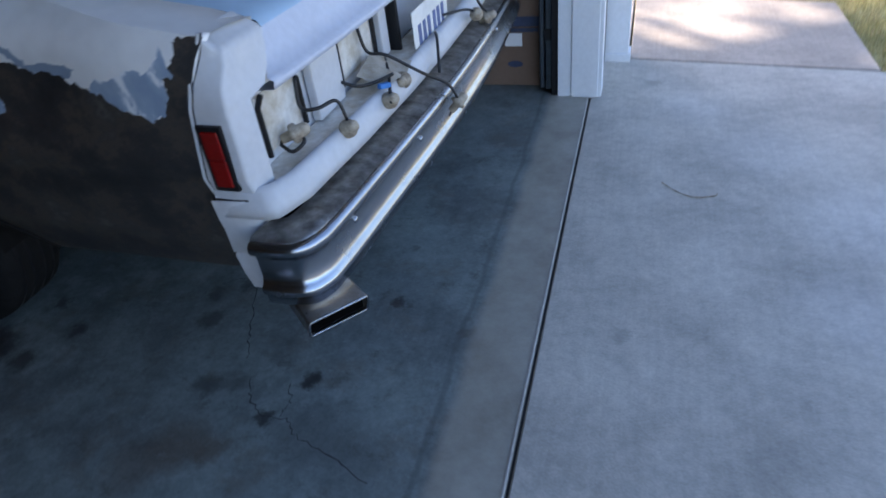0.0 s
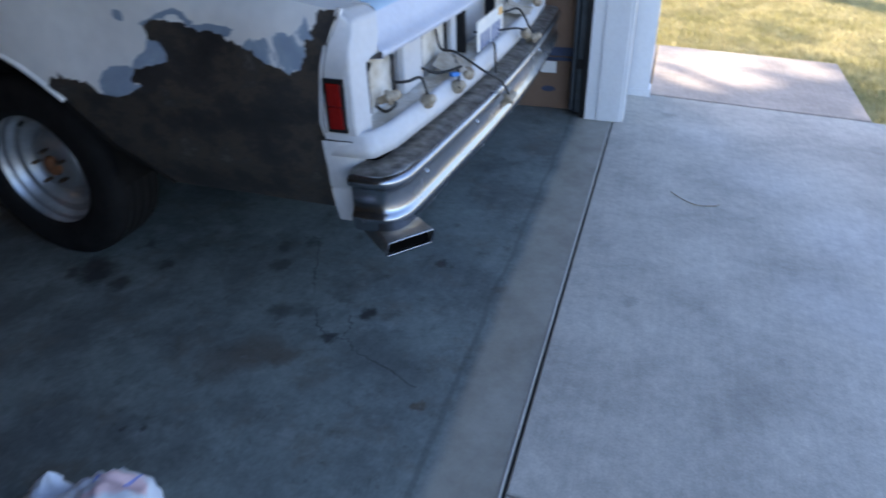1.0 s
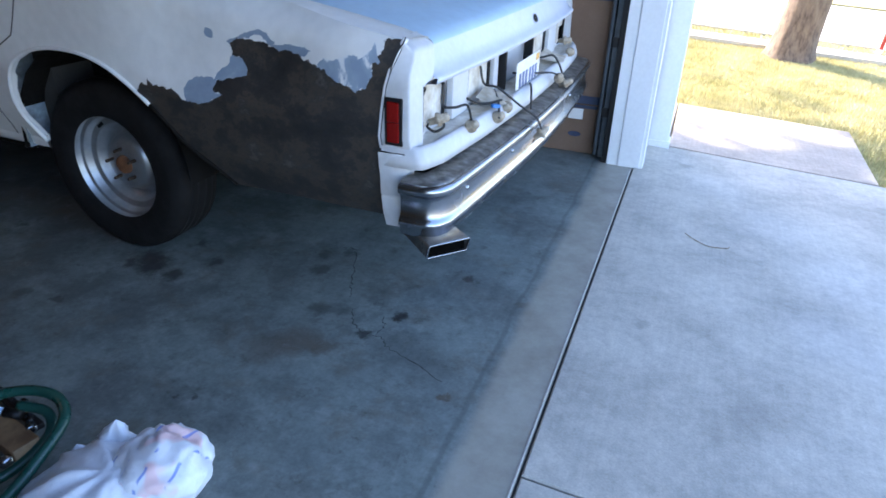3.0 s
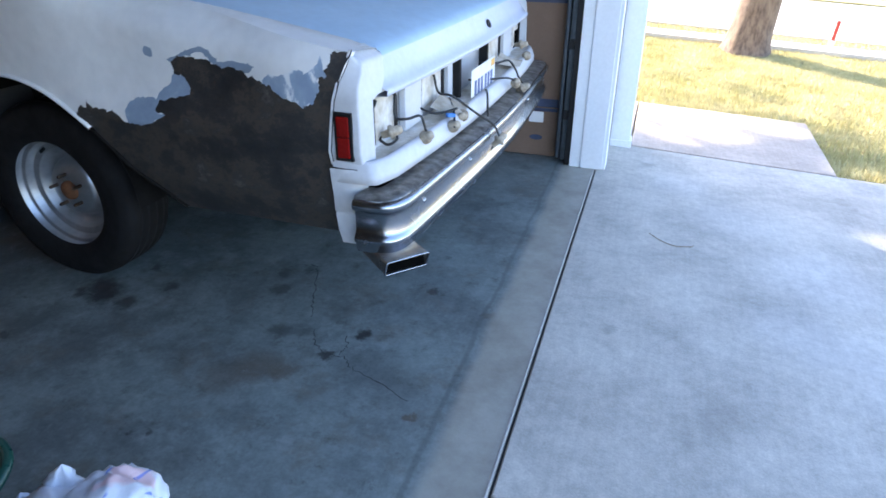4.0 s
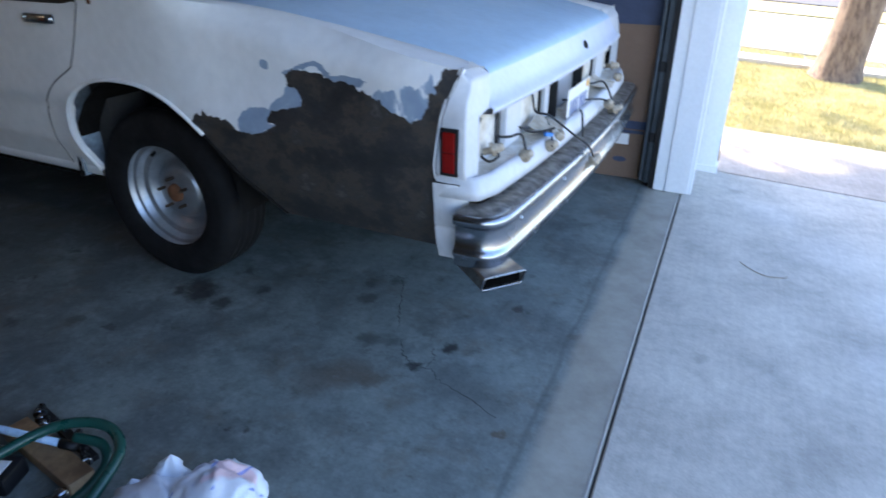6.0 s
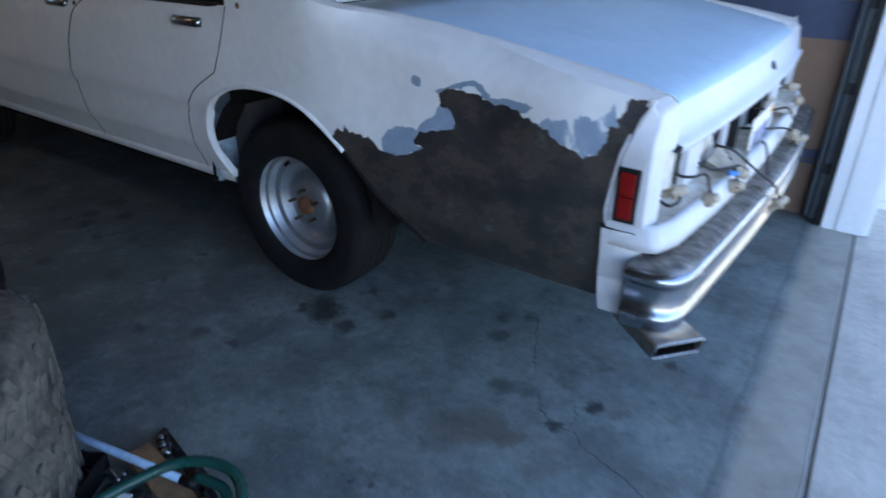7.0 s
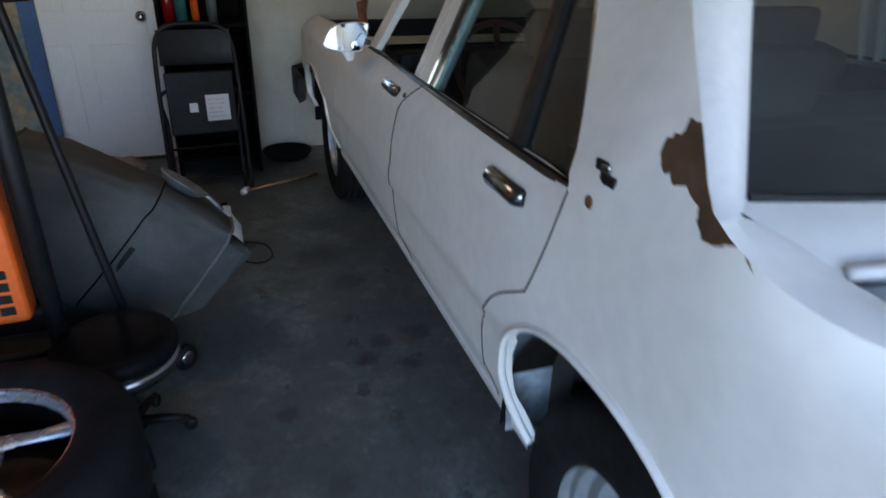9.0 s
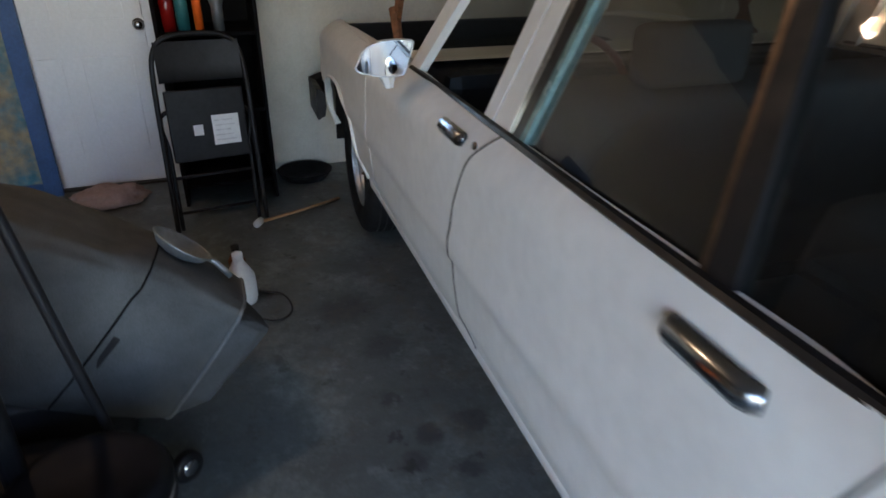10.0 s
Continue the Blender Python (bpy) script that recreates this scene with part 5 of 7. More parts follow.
tube(bm, [(0.005 + 0.014 * (v > 0), u * 0.985, v * 0.96) for u, v in ring + ring[:1]], 0.0028, 6, caps=False)
part("tip_rim", bm, M_chrome, tip, "bright polished rim", True)
# Solid black block stands in for the shade inside the sooty tip.
bm = bmesh.new()
box(bm, -0.09, -0.0035, -0.0620, 0.0620, -0.0215, 0.0215)
part("hole_black", bm, M_hole_black, tip, "black block in place of the sooty, shaded inside")
bm = bmesh.new()
tube(bm, [(1.2, -0.80, 0.42), (0.95, -0.68, 0.42), (0.6, -0.5, 0.36), (-0.5, -0.4, 0.27), (-1.2, -0.40, 0.27)], 0.026, 10)
part("tail_pipe", bm, M_under, car)

# wheels
def tyre_profile(r, half, rim):
    return [(rim, -half * 0.80), (rim + 0.012, -half * 0.92), (rim + 0.05, -half), (r - 0.05, -half * 0.98), (r - 0.02, -half * 0.88), (r - 0.004, -half * 0.72), (r, -half * 0.4), (r, half * 0.4), (r - 0.004, half * 0.72), (r - 0.02, half * 0.88), (r - 0.05, half * 0.98), (r - 0.04 - 0.01, half * 0.98), (rim + 0.05, half), (rim + 0.012, half * 0.92), (rim, half * 0.80)]


def wheel(x, s, z=0.335):
    turn = pose(x, s * 0.772, z, 90 if s < 0 else -90, 0, 0)
    hub = part("wheel", lathe(bmesh.new(), tyre_profile(0.335, 0.115, 0.200), 48), M_rubber, car, "wheel with a plain steel rim", True, turn)
    for ry in (-0.055, -0.02, 0.02, 0.055):
        part("tread_groove", lathe(bmesh.new(), [(0.3352, ry - 0.005), (0.3356, ry), (0.3352, ry + 0.005)], 48), M_black, hub)
    part("rim", lathe(bmesh.new(), [(0.206, 0.090), (0.216, 0.095), (0.218, 0.087), (0.211, 0.078), (0.207, 0.064), (0.206, 0.062), (0.204, 0.061), (0.194, 0.060), (0.192, 0.059), (0.190, 0.056), (0.184, 0.034), (0.183, 0.032), (0.181, 0.031), (0.162, 0.028), (0.160, 0.027), (0.158, 0.024), (0.150, 0.000), (0.142, -0.010), (0.130, -0.013), (0.121, -0.010), (0.114, 0.002), (0.108, 0.018), (0.100, 0.029), (0.088, 0.036), (0.070, 0.040), (0.044, 0.043), (0.038, 0.043)], 48), M_steel, hub, "bare grey steel rim", True)
    part("hub", lathe(bmesh.new(), [(0.0, 0.062), (0.026, 0.060), (0.034, 0.054), (0.036, 0.040)], 20), M_rust, hub, "rusty hub", True)
    for i in range(5):
        a = 2 * math.pi * i / 5 + 0.4
        part("wheel_stud", lathe(bmesh.new(), [(0.0, 0.076), (0.005, 0.076), (0.0065, 0.073), (0.0065, 0.036)], 10, Matrix.Translation((0.060 * math.cos(a), 0.060 * math.sin(a), 0))), M_dullchrome, hub)
    bm = bmesh.new()
    for a in (2.2,):
        box(bm, 0.165, 0.178, -0.018, 0.018, 0.024, 0.0325, 0.002, m=Matrix.Rotation(a, 4, "Z"))
    part("rim_slot", bm, M_black, hub)


for x in (0.0, -2.95):
    for s in (-1, 1):
        wheel(x, s)

# dark shell behind the door gaps
for s in (-1, 1):
    bm = bmesh.new()
    panel(bm, [(-2.45, 0.40), (-0.36, 0.40), (-0.45, 0.70), (-0.20, 0.86), (-0.12, 1.0), (-2.3, 0.96)], lambda x, z: (x, s * (side_half(x, z) - 0.03), z), 0.1)
    part("door_shut", bm, M_under, car)

# wheel housings, floor pan, cabin
for s in (-1, 1):
    for x0 in (0.0, -2.95):
        bm = bmesh.new()
        arc = [(x0 + 0.42 * math.cos(a), 0.36 + 0.44 * math.sin(a)) for a in [math.pi * i / 12 for i in range(13)]]
        rows = [[(x, s * y, z) for x, z in arc] for y in (0.905, 0.62)]
        grid(bm, rows)
        c = [bm.verts.new((x, s * 0.62, z)) for x, z in arc]
        bm.faces.new(c)
        part("wheel_housing", bm, M_under, car)
    bm = bmesh.new()
    grid(bm, [[(-0.385, s * y, z) for y in (0.905, 0.80, 0.70)] for z in (0.37, 0.5, 0.62, 0.775)])
    part("inner_fender", bm, M_inner_blue, car, "pale blue inner fender")
bm = bmesh.new()
box(bm, -3.7, 1.25, -0.58, 0.58, 0.30, 0.335)
box(bm, -2.45, -0.45, -0.84, 0.84, 0.335, 0.36)
box(bm, 0.50, 1.25, -0.70, 0.70, 0.375, 0.41)
part("floor_pan", bm, M_under, car)
bm = bmesh.new()
box(bm, -0.42, -0.30, -0.80, 0.80, 0.335, 1.02); box(bm, 0.16, 0.20, -0.82, 0.82, 0.335, 1.06)
box(bm, -0.40, 0.2, -0.80, 0.80, 1.03, 1.045)
part("parcel_shelf", bm, M_seat, car, "grey parcel shelf")
for x, n in ((-0.62, "rear_seat"), (-1.40, "front_seat")):
    bm = bmesh.new()
    box(bm, x - 0.42, x + 0.08, -0.70, 0.70, 0.45, 0.60, 0.05, 3)
    box(bm, -0.08, 0.10, -0.70, 0.70, 0.0, 0.58, 0.05, 3, m=pose(x + 0.08, 0, 0.50, 0, 12, 0))
    st = part(n, bm, M_seat, car, "grey cloth bench seat", True)
    for y in (-0.40, 0.40):
        bm = bmesh.new()
        box(bm, x + 0.18, x + 0.27, y - 0.14, y + 0.14, 1.06, 1.20, 0.035, 3)
        part("headrest", bm, M_seat, st, smooth=True)
bm = bmesh.new()
box(bm, -2.15, -1.85, -0.76, 0.76, 0.72, 0.98, 0.05)
part("dashboard", bm, M_black, car)
bm = bmesh.new()
ringp = [(0.185 * math.cos(2 * math.pi * i / 28), 0.185 * math.sin(2 * math.pi * i / 28), 0) for i in range(29)]
tube(bm, ringp, 0.013, 8)
tube(bm, [(-0.18, 0, 0), (0, 0, -0.03), (0.18, 0, 0)], 0.014, 6)
tube(bm, [(0, 0, -0.03), (0, 0, -0.30)], 0.02, 8)
part("steering_wheel", bm, M_wheelrim, car, "thin dark red steering wheel", True, pose(-1.72, -0.38, 0.93, 0, 62, 0))

# engine bay with the hood off, and the front bumper
bm = bmesh.new()
box(bm, -3.75, -2.25, -0.80, 0.80, 0.45, 0.80)
part("engine_bay", bm, M_under, car)
bm = bmesh.new()
grid(bm, [[(-2.20, y, z) for y in (-0.82, 0, 0.82)] for z in (0.8, 1.0)] )
grid(bm, [[(x, y, 1.0) for y in (-0.82, 0, 0.82)] for x in (-2.2, -1.97)])
part("cowl", bm, M_white, car)
for s in (-1, 1):
    bm = bmesh.new()
    grid(bm, [[(x, s * (side_half(x, deck_z(x) - 0.01) - d), deck_z(x) - 0.008 - e) for d, e in ((0.0, 0.0), (0.05, -0.002), (0.06, 0.02))] for x in (-2.2, -2.6, -3.0, -3.4, -3.8)])
    part("fender_top", bm, M_white, car, smooth=True)
    bm = bmesh.new()
    tube(bm, [(-2.36, s * 0.78, 0.97), (-2.40, s * 0.78, 1.10), (-2.36, s * 0.78, 1.22)], 0.012, 6)
    tube(bm, [(-2.45, s * 0.78, 0.97), (-2.38, s * 0.78, 1.08), (-2.30, s * 0.78, 1.20), (-2.36, s * 0.78, 1.24)], 0.010, 6)
    tube(bm, [(-2.30, s * 0.79, 0.98), (-2.34, s * 0.79, 1.0), (-2.42, s * 0.79, 1.12)], 0.018, 8)
    part("hood_hinge", bm, M_rust, car, "rusty hood hinge standing open")
bm = bmesh.new()
sweep(bm, [(-3.45, -0.965, 0), (-3.80, -0.965, 0), (-3.90, -0.90, 0), (-3.93, 0, 0), (-3.90, 0.90, 0), (-3.80, 0.965, 0), (-3.45, 0.965, 0)], [(-0.02, 0.45), (0.02, 0.47), (0.03, 0.53), (0.02, 0.60), (-0.02, 0.62)], True)
part("front_bumper", bm, M_black, car, "dark front bumper")
bm = bmesh.new()
box(bm, -3.87, -3.84, -0.82, 0.82, 0.62, 0.90, 0.01)
part("grille", bm, M_black, car)

# bare bulb sockets and wiring that hang from the tail panel
def bulb_socket(m):
    m = m @ Matrix.Diagonal((0.82, 0.82, 0.95, 1))
    ob = part("bulb_socket", lathe(bmesh.new(), [(0.0, 0.036), (0.010, 0.036), (0.016, 0.030), (0.018, 0.008), (0.026, 0.006), (0.026, -0.003), (0.014, -0.007), (0.012, -0.030), (0.0, -0.032)], 16), M_socket, tail, "aged loose bulb socket", True, m)
    bm = bmesh.new()
    tube(bm, [(0, 0, -0.022), (0.004, 0, -0.034), (0.014, 0.004, -0.042)], 0.004, 6)
    part("lead", bm, M_cable, ob)


SOCKETS = [(1.352, -0.665, 0.672, 40, 50, 20), (1.375, -0.475, 0.655, 60, 30, 40), (1.29, -0.78, 0.715, 0, 70, 20), (1.470, -0.24, 0.545, 20, 50, 70), (1.37, -0.36, 0.66, 80, 20, 10), (1.415, 0.20, 0.650, 50, 40, 0), (1.425, 0.29, 0.612, 30, 60, 30), (1.36, 0.62, 0.68, 70, 10, 0), (1.31, 0.70, 0.715, 0, 80, 0)]
for p in SOCKETS:
    bulb_socket(pose(*p))
WIRES = [[(1.27, -0.70, 0.80), (1.275, -0.71, 0.74), (1.31, -0.70, 0.735), (1.335, -0.66, 0.735), (1.352, -0.66, 0.69)],
         [(1.26, -0.79, 0.69), (1.29, -0.80, 0.684), (1.31, -0.78, 0.70), (1.285, -0.765, 0.715)],
         [(1.265, -0.36, 0.79), (1.28, -0.355, 0.73), (1.33, -0.35, 0.72), (1.40, -0.30, 0.655), (1.45, -0.25, 0.605), (1.472, -0.24, 0.560)],
         [(1.27, -0.52, 0.72), (1.31, -0.50, 0.700), (1.34, -0.46, 0.695), (1.37, -0.42, 0.70)]]
FAR_WIRES = [
         [(1.28, 0.12, 0.74), (1.34, 0.16, 0.735), (1.38, 0.20, 0.74), (1.40, 0.24, 0.70), (1.41, 0.27, 0.66), (1.425, 0.29, 0.63)],
         [(1.28, -0.02, 0.70), (1.34, 0.06, 0.69), (1.39, 0.15, 0.68), (1.415, 0.20, 0.66)],
         [(1.39, -0.50, 0.66), (1.37, -0.45, 0.685), (1.35, -0.40, 0.69), (1.30, -0.30, 0.70)],
         [(1.42, -0.22, 0.625), (1.38, -0.10, 0.68), (1.33, 0.02, 0.655)]]
for w_ in WIRES + FAR_WIRES:
    bm = bmesh.new()
    tube(bm, smooth_line(w_, 6), 0.0042, 6)
    part("wire", bm, M_cable, tail, "loose black wire", True)
M_bluetape = material("blue_connector", (0.05, 0.22, 0.6), 0.5)
bm = bmesh.new(); box(bm, -0.016, 0.016, -0.007, 0.007, -0.006, 0.006, 0.002, m=pose(1.365, -0.47, 0.69, 0, 10, 60))
part("connector", bm, M_bluetape, tail, "blue wire connector")
M_paper = material("dirty_paper", (0.55, 0.50, 0.42), 0.8, spots=(0.3, 0.25, 0.18), scale=30)
for y in (-0.40, 0.38):
    bm = bmesh.new()
    rows = [[(1.285 + 0.03 * i, y + 0.05 * k, 0.715 - 0.012 * i + 0.012 * math.sin(2.1 * k + i)) for k in range(-1, 3)] for i in range(4)]
    grid(bm, rows)
    part("insulation_scrap", bm, M_paper, tail, "dirty scrap of lining", True)

# pillar emblem, screw hole
for (x, z, dx, dz) in ((-0.088, 1.094, 0.015, 0.008), (-0.056, 1.083, 0.016, 0.008), (-0.072, 1.088, 0.011, 0.013)):
    bm = bmesh.new()
    y = side_half(x, z)
    box(bm, x - dx, x + dx, -0.004, 0.002, z - dz, z + dz, 0.003)
    bm.transform(Matrix.Translation((0, -y - 0.001, 0)))
    part("emblem", bm, M_chrome if dz > 0.012 else M_black, car, "broken dark emblem")
bm = bmesh.new()
lathe(bm, [(0, 0.002), (0.009, 0.002), (0.010, 0)], 10, pose(-0.085, -side_half(-0.085, 1.043) - 0.0005, 1.043, 90, 0, 0))
part("emblem_hole", bm, M_rust, car, "rusty emblem hole")

# ---- loose things in the garage ----
M_mud = material("muddy_tread", (0.125, 0.108, 0.086), 0.9, spots=(0.022, 0.020, 0.019), scale=8, vary=0.25, bump=0.4)
M_bag = material("thin_white_plastic_bag", (0.72, 0.76, 0.82), 0.32, vary=0.05, scale=10, bump=0.3)
M_bagprint = material("printed_plastic_bag", (0.72, 0.76, 0.82), 0.32, vary=0.05, scale=10, bump=0.3)


def faded_print(m):
    """Patches of faded pink and thin broken blue lines on the bag."""
    nt = m.node_tree
    b = nt.nodes["Principled BSDF"]
    last = b.inputs["Base Color"].links[0].from_socket
    tc = nt.nodes.new("ShaderNodeTexCoord")
    pink, ink, gaps = nt.nodes.new("ShaderNodeTexNoise"), nt.nodes.new("ShaderNodeTexWave"), nt.nodes.new("ShaderNodeTexNoise")
    pink.inputs["Scale"].default_value, gaps.inputs["Scale"].default_value = 11.0, 26.0
    ink.inputs["Scale"].default_value, ink.inputs["Distortion"].default_value = 6.0, 3.0
    for n in (pink, ink, gaps):
        nt.links.new(tc.outputs["Object"], n.inputs["Vector"])

    def cut(sock, lo, hi, top):
        r = nt.nodes.new("ShaderNodeMapRange")
        r.inputs[1].default_value, r.inputs[2].default_value, r.inputs[4].default_value = lo, hi, top
        nt.links.new(sock, r.inputs[0])
        return r.outputs[0]

    line = nt.nodes.new("ShaderNodeMath"); line.operation = "MULTIPLY"
    nt.links.new(cut(ink.outputs["Fac"], 0.95, 0.99, 1.0), line.inputs[0])
    nt.links.new(cut(gaps.outputs["Fac"], 0.5, 0.56, 0.8), line.inputs[1])
    for fac, colour in ((cut(pink.outputs["Fac"], 0.54, 0.62, 0.65), (0.78, 0.46, 0.46, 1)), (line.outputs[0], (0.13, 0.22, 0.60, 1))):
        mx = nt.nodes.new("ShaderNodeMix"); mx.data_type = "RGBA"
        nt.links.new(fac, mx.inputs[0]); nt.links.new(last, mx.inputs[6])
        mx.inputs[7].default_value = colour
        last = mx.outputs[2]
    nt.links.new(last, b.inputs["Base Color"])


faded_print(M_bagprint)
M_hose = material("green_garden_hose", (0.009, 0.058, 0.046), 0.32, vary=0.1, scale=30)
M_paleblue = material("pale_blue_plastic", (0.40, 0.55, 0.72), 0.4)
M_wood = material("scrap_wood", (0.32, 0.19, 0.09), 0.7, spots=(0.16, 0.085, 0.04), scale=12, vary=0.15)
M_fabric = material("grey_coated_fabric", (0.088, 0.091, 0.088), 0.85, spots=(0.060, 0.062, 0.060), scale=5, grain=250, bump=0.25, spec=0.2)
M_brown = material("dark_brown_grip", (0.030, 0.020, 0.016), 0.6, spec=0.2)
M_hem = material("grey_binding_tape", (0.15, 0.15, 0.145), 0.85)
M_rack = material("flat_black_rack", (0.004, 0.004, 0.0045), 0.8, spec=0.1)
M_vinyl = material("black_vinyl", (0.006, 0.007, 0.009), 0.5, spec=0.14)
M_white_label = material("white_paper_label", (0.75, 0.74, 0.72), 0.6, vary=0.05)
M_faint = material("faded_print", (0.63, 0.61, 0.60), 0.7)
M_teal = material("teal_plastic", (0.02, 0.14, 0.15), 0.5)
M_blueframe = material("blue_painted_frame", (0.015, 0.075, 0.23), 0.5, vary=0.15)
M_patch = material("patchy_painted_board", (0.34, 0.26, 0.15), 0.75, spots=(0.05, 0.18, 0.25), scale=6.5, vary=0.25, grain=22)
M_pinkbag = material("dusty_pink_sack", (0.42, 0.29, 0.26), 0.85, vary=0.15)
M_whiteplastic = material("white_plastic", (0.72, 0.74, 0.76), 0.4, vary=0.05)
M_greymetal = material("dull_grey_metal", (0.28, 0.30, 0.31), 0.4, metal=0.7, vary=0.15)


def lump(bm, c, r, squash, seed, wrinkle, pinch=0.0, sub=4):
    """A crumpled soft body that sits flat on the floor."""
    b = bmesh.new()
    bmesh.ops.create_icosphere(b, subdivisions=sub, radius=1.0)
    for v in b.verts:
        d = v.co.normalized()
        n = noise.noise(d * 2.1 + Vector((seed, 0, 0))) * 0.9 + abs(noise.noise(d * 4.5 + Vector((0, seed, 0)))) * 0.8
        ridge = abs(noise.noise(d * 8 + Vector((0, 0, seed)))) * 0.4
        k = 1 + wrinkle * (n + ridge - 0.45)
        v.co = Vector((d.x * r[0] * k, d.y * r[1] * k, d.z * r[2] * k))
        v.co += Vector(c)
        if v.co.z < 0.004:
            v.co.z = 0.004
    return join(bm, b)


# shopping bag
def plastic(c, r, seed, folds, aim, sub=5):
    """Thin crumpled film over a soft mass: long folds that run towards aim, and fine creases."""
    b = bmesh.new()
    bmesh.ops.create_icosphere(b, subdivisions=sub, radius=1.0)
    for v in b.verts:
        d = v.co.normalized()
        a = math.atan2(d.y - aim[1] * 0.6, d.x - aim[0] * 0.6)
        fold = 1 - abs(noise.noise(Vector((a * 1.5, d.z * 0.9, seed)))) * 2.2
        crease = 1 - abs(noise.noise(d * 2.3 + Vector((seed, 3, 0)))) * 2.0
        fine = noise.noise(d * 11 + Vector((0, seed, 5)))
        k = 1 + folds * (0.55 * fold + 0.35 * crease - 0.45) + folds * 0.05 * fine
        v.co = Vector((d.x * r[0] * k, d.y * r[1] * k, d.z * r[2] * k)) + Vector(c)
        if v.co.z < 0.004:
            v.co.z = 0.004 + 0.002 * abs(fine)
    return b


bag = thing("plastic_bag", pose(0, 0, 0), "crumpled white plastic shopping bag on the floor", "bag")
part("sack", plastic((-0.885, -1.07, 0.035), (0.150, 0.165, 0.075), 3.1, 0.25, (0.5, 0.4)), M_bag, bag, smooth=True)
part("bulge", plastic((-0.785, -0.948, 0.055), (0.112, 0.112, 0.080), 7.7, 0.20, (-0.5, 0.6)), M_bagprint, bag, "printed side of the bag", smooth=True)
for c, h, w_, a, lean in (((-0.945, -0.945, 0.035), 0.105, 0.070, 28, 0.02), ((-0.995, -0.985, 0.02), 0.065, 0.045, 50, -0.01), ((-0.83, -0.895, 0.05), 0.07, 0.05, 5, 0.015)):
    bm = bmesh.new()
    rows = []
    for i in range(9):
        t = i / 8
        k = (1 - t) ** 0.7
        rows.append([(w_ * k * math.cos(u) * (1 + 0.25 * math.sin(3 * u + 2 * i)) + lean * t, 0.5 * w_ * k * math.sin(u) * (1 + 0.3 * math.sin(5 * u)) + 0.015 * t, h * t - 0.012) for u in [2 * math.pi * q / 20 for q in range(21)]])
    grid(bm, rows)
    part("handle_tip", bm, M_bag, bag, smooth=True, at=pose(*c, 0, 0, a))

# hose
hose = thing("garden_hose", pose(0, 0, 0), "dark green garden hose looped over the tools", "hose")
bm = bmesh.new()
tube(bm, smooth_line([(-1.75, -1.75, 0.02), (-1.55, -1.47, 0.03), (-1.43, -1.28, 0.05), (-1.36, -1.08, 0.09), (-1.285, -0.955, 0.115), (-1.18, -0.905, 0.115), (-1.09, -0.94, 0.10), (-1.05, -1.05, 0.08), (-1.04, -1.19, 0.05), (-1.08, -1.40, 0.02), (-1.2, -1.62, 0.018)], 8), 0.0140, 12)
part("outer_loop", bm, M_hose, hose, smooth=True)
bm = bmesh.new()
tube(bm, smooth_line([(-1.55, -1.22, 0.02), (-1.38, -1.20, 0.02), (-1.22, -1.20, 0.025), (-1.13, -1.10, 0.03), (-1.12, -0.98, 0.05), (-1.16, -0.935, 0.08), (-1.24, -0.95, 0.09)], 8), 0.0132, 12)
part("inner_loop", bm, M_hose, hose, smooth=True)

# hand tools on the floor
rod = thing("plastic_rod", pose(0, 0, 0), "pale blue plastic rod with a dark end", "rod")
bm = bmesh.new(); tube(bm, [(-1.74, -1.05, 0.085), (-1.30, -0.955, 0.05)], 0.0105, 10)
part("shaft", bm, M_paleblue, rod, smooth=True)
bm = bmesh.new(); tube(bm, [(-1.30, -0.955, 0.05), (-1.255, -0.945, 0.047)], 0.013, 10)
part("grip", bm, M_black, rod, smooth=True)
sock0 = None
for i, (x, y, a) in enumerate([(-1.49, -0.875, 40), (-1.462, -0.890, 40), (-1.435, -0.902, 42), (-1.30, -0.905, 50), (-1.275, -0.915, 50), (-1.215, -0.955, 60)]):
    m = pose(x, y, 0.033, 90, 0, a)
    if sock0 is None:
        sock0 = thing("wrench_socket", m, "shiny chrome wrench socket", "tool", "sockets on the floor")
        part("barrel", lathe(bmesh.new(), [(0.007, 0.022), (0.013, 0.022), (0.014, 0.020), (0.014, 0.002), (0.0105, 0.0), (0.0105, -0.018), (0.0, -0.018)], 18), M_chrome, sock0, smooth=True)
        part("band", lathe(bmesh.new(), [(0.0143, 0.008), (0.0146, 0.006), (0.0143, 0.004)], 18), M_black, sock0)
    else:
        copy_thing(sock0, m)
rail = thing("socket_rail", pose(-1.37, -0.895, 0.0, 0, 0, -14), "black socket rail lying on the floor", "tool")
bm = bmesh.new(); box(bm, -0.16, 0.16, -0.013, 0.013, 0.002, 0.018, 0.003)
part("bar", bm, M_black, rail)
for u in (-0.12, -0.06, 0.0, 0.06, 0.12):
    bm = bmesh.new(); box(bm, u - 0.006, u + 0.006, -0.006, 0.006, 0.016, 0.030, 0.002)
    part("peg", bm, M_black, rail)
board = thing("wood_offcut", pose(-1.33, -0.978, 0.0, 0, 0, -11), "brown scrap wood board on the floor", "wood")
bm = bmesh.new(); box(bm, -0.17, 0.17, -0.034, 0.034, 0.003, 0.04, 0.003)
part("plank", bm, M_wood, board)
bm = bmesh.new(); box(bm, 0.168, 0.1725, -0.031, 0.031, 0.006, 0.037, 0.001)
part("sawn_end", bm, material("pale_end_grain", (0.55, 0.40, 0.24), 0.8), board)
case = thing("battery_pack", pose(-1.375, -1.085, 0.0, 0, 0, 20), "small black battery pack with a white label", "tool")
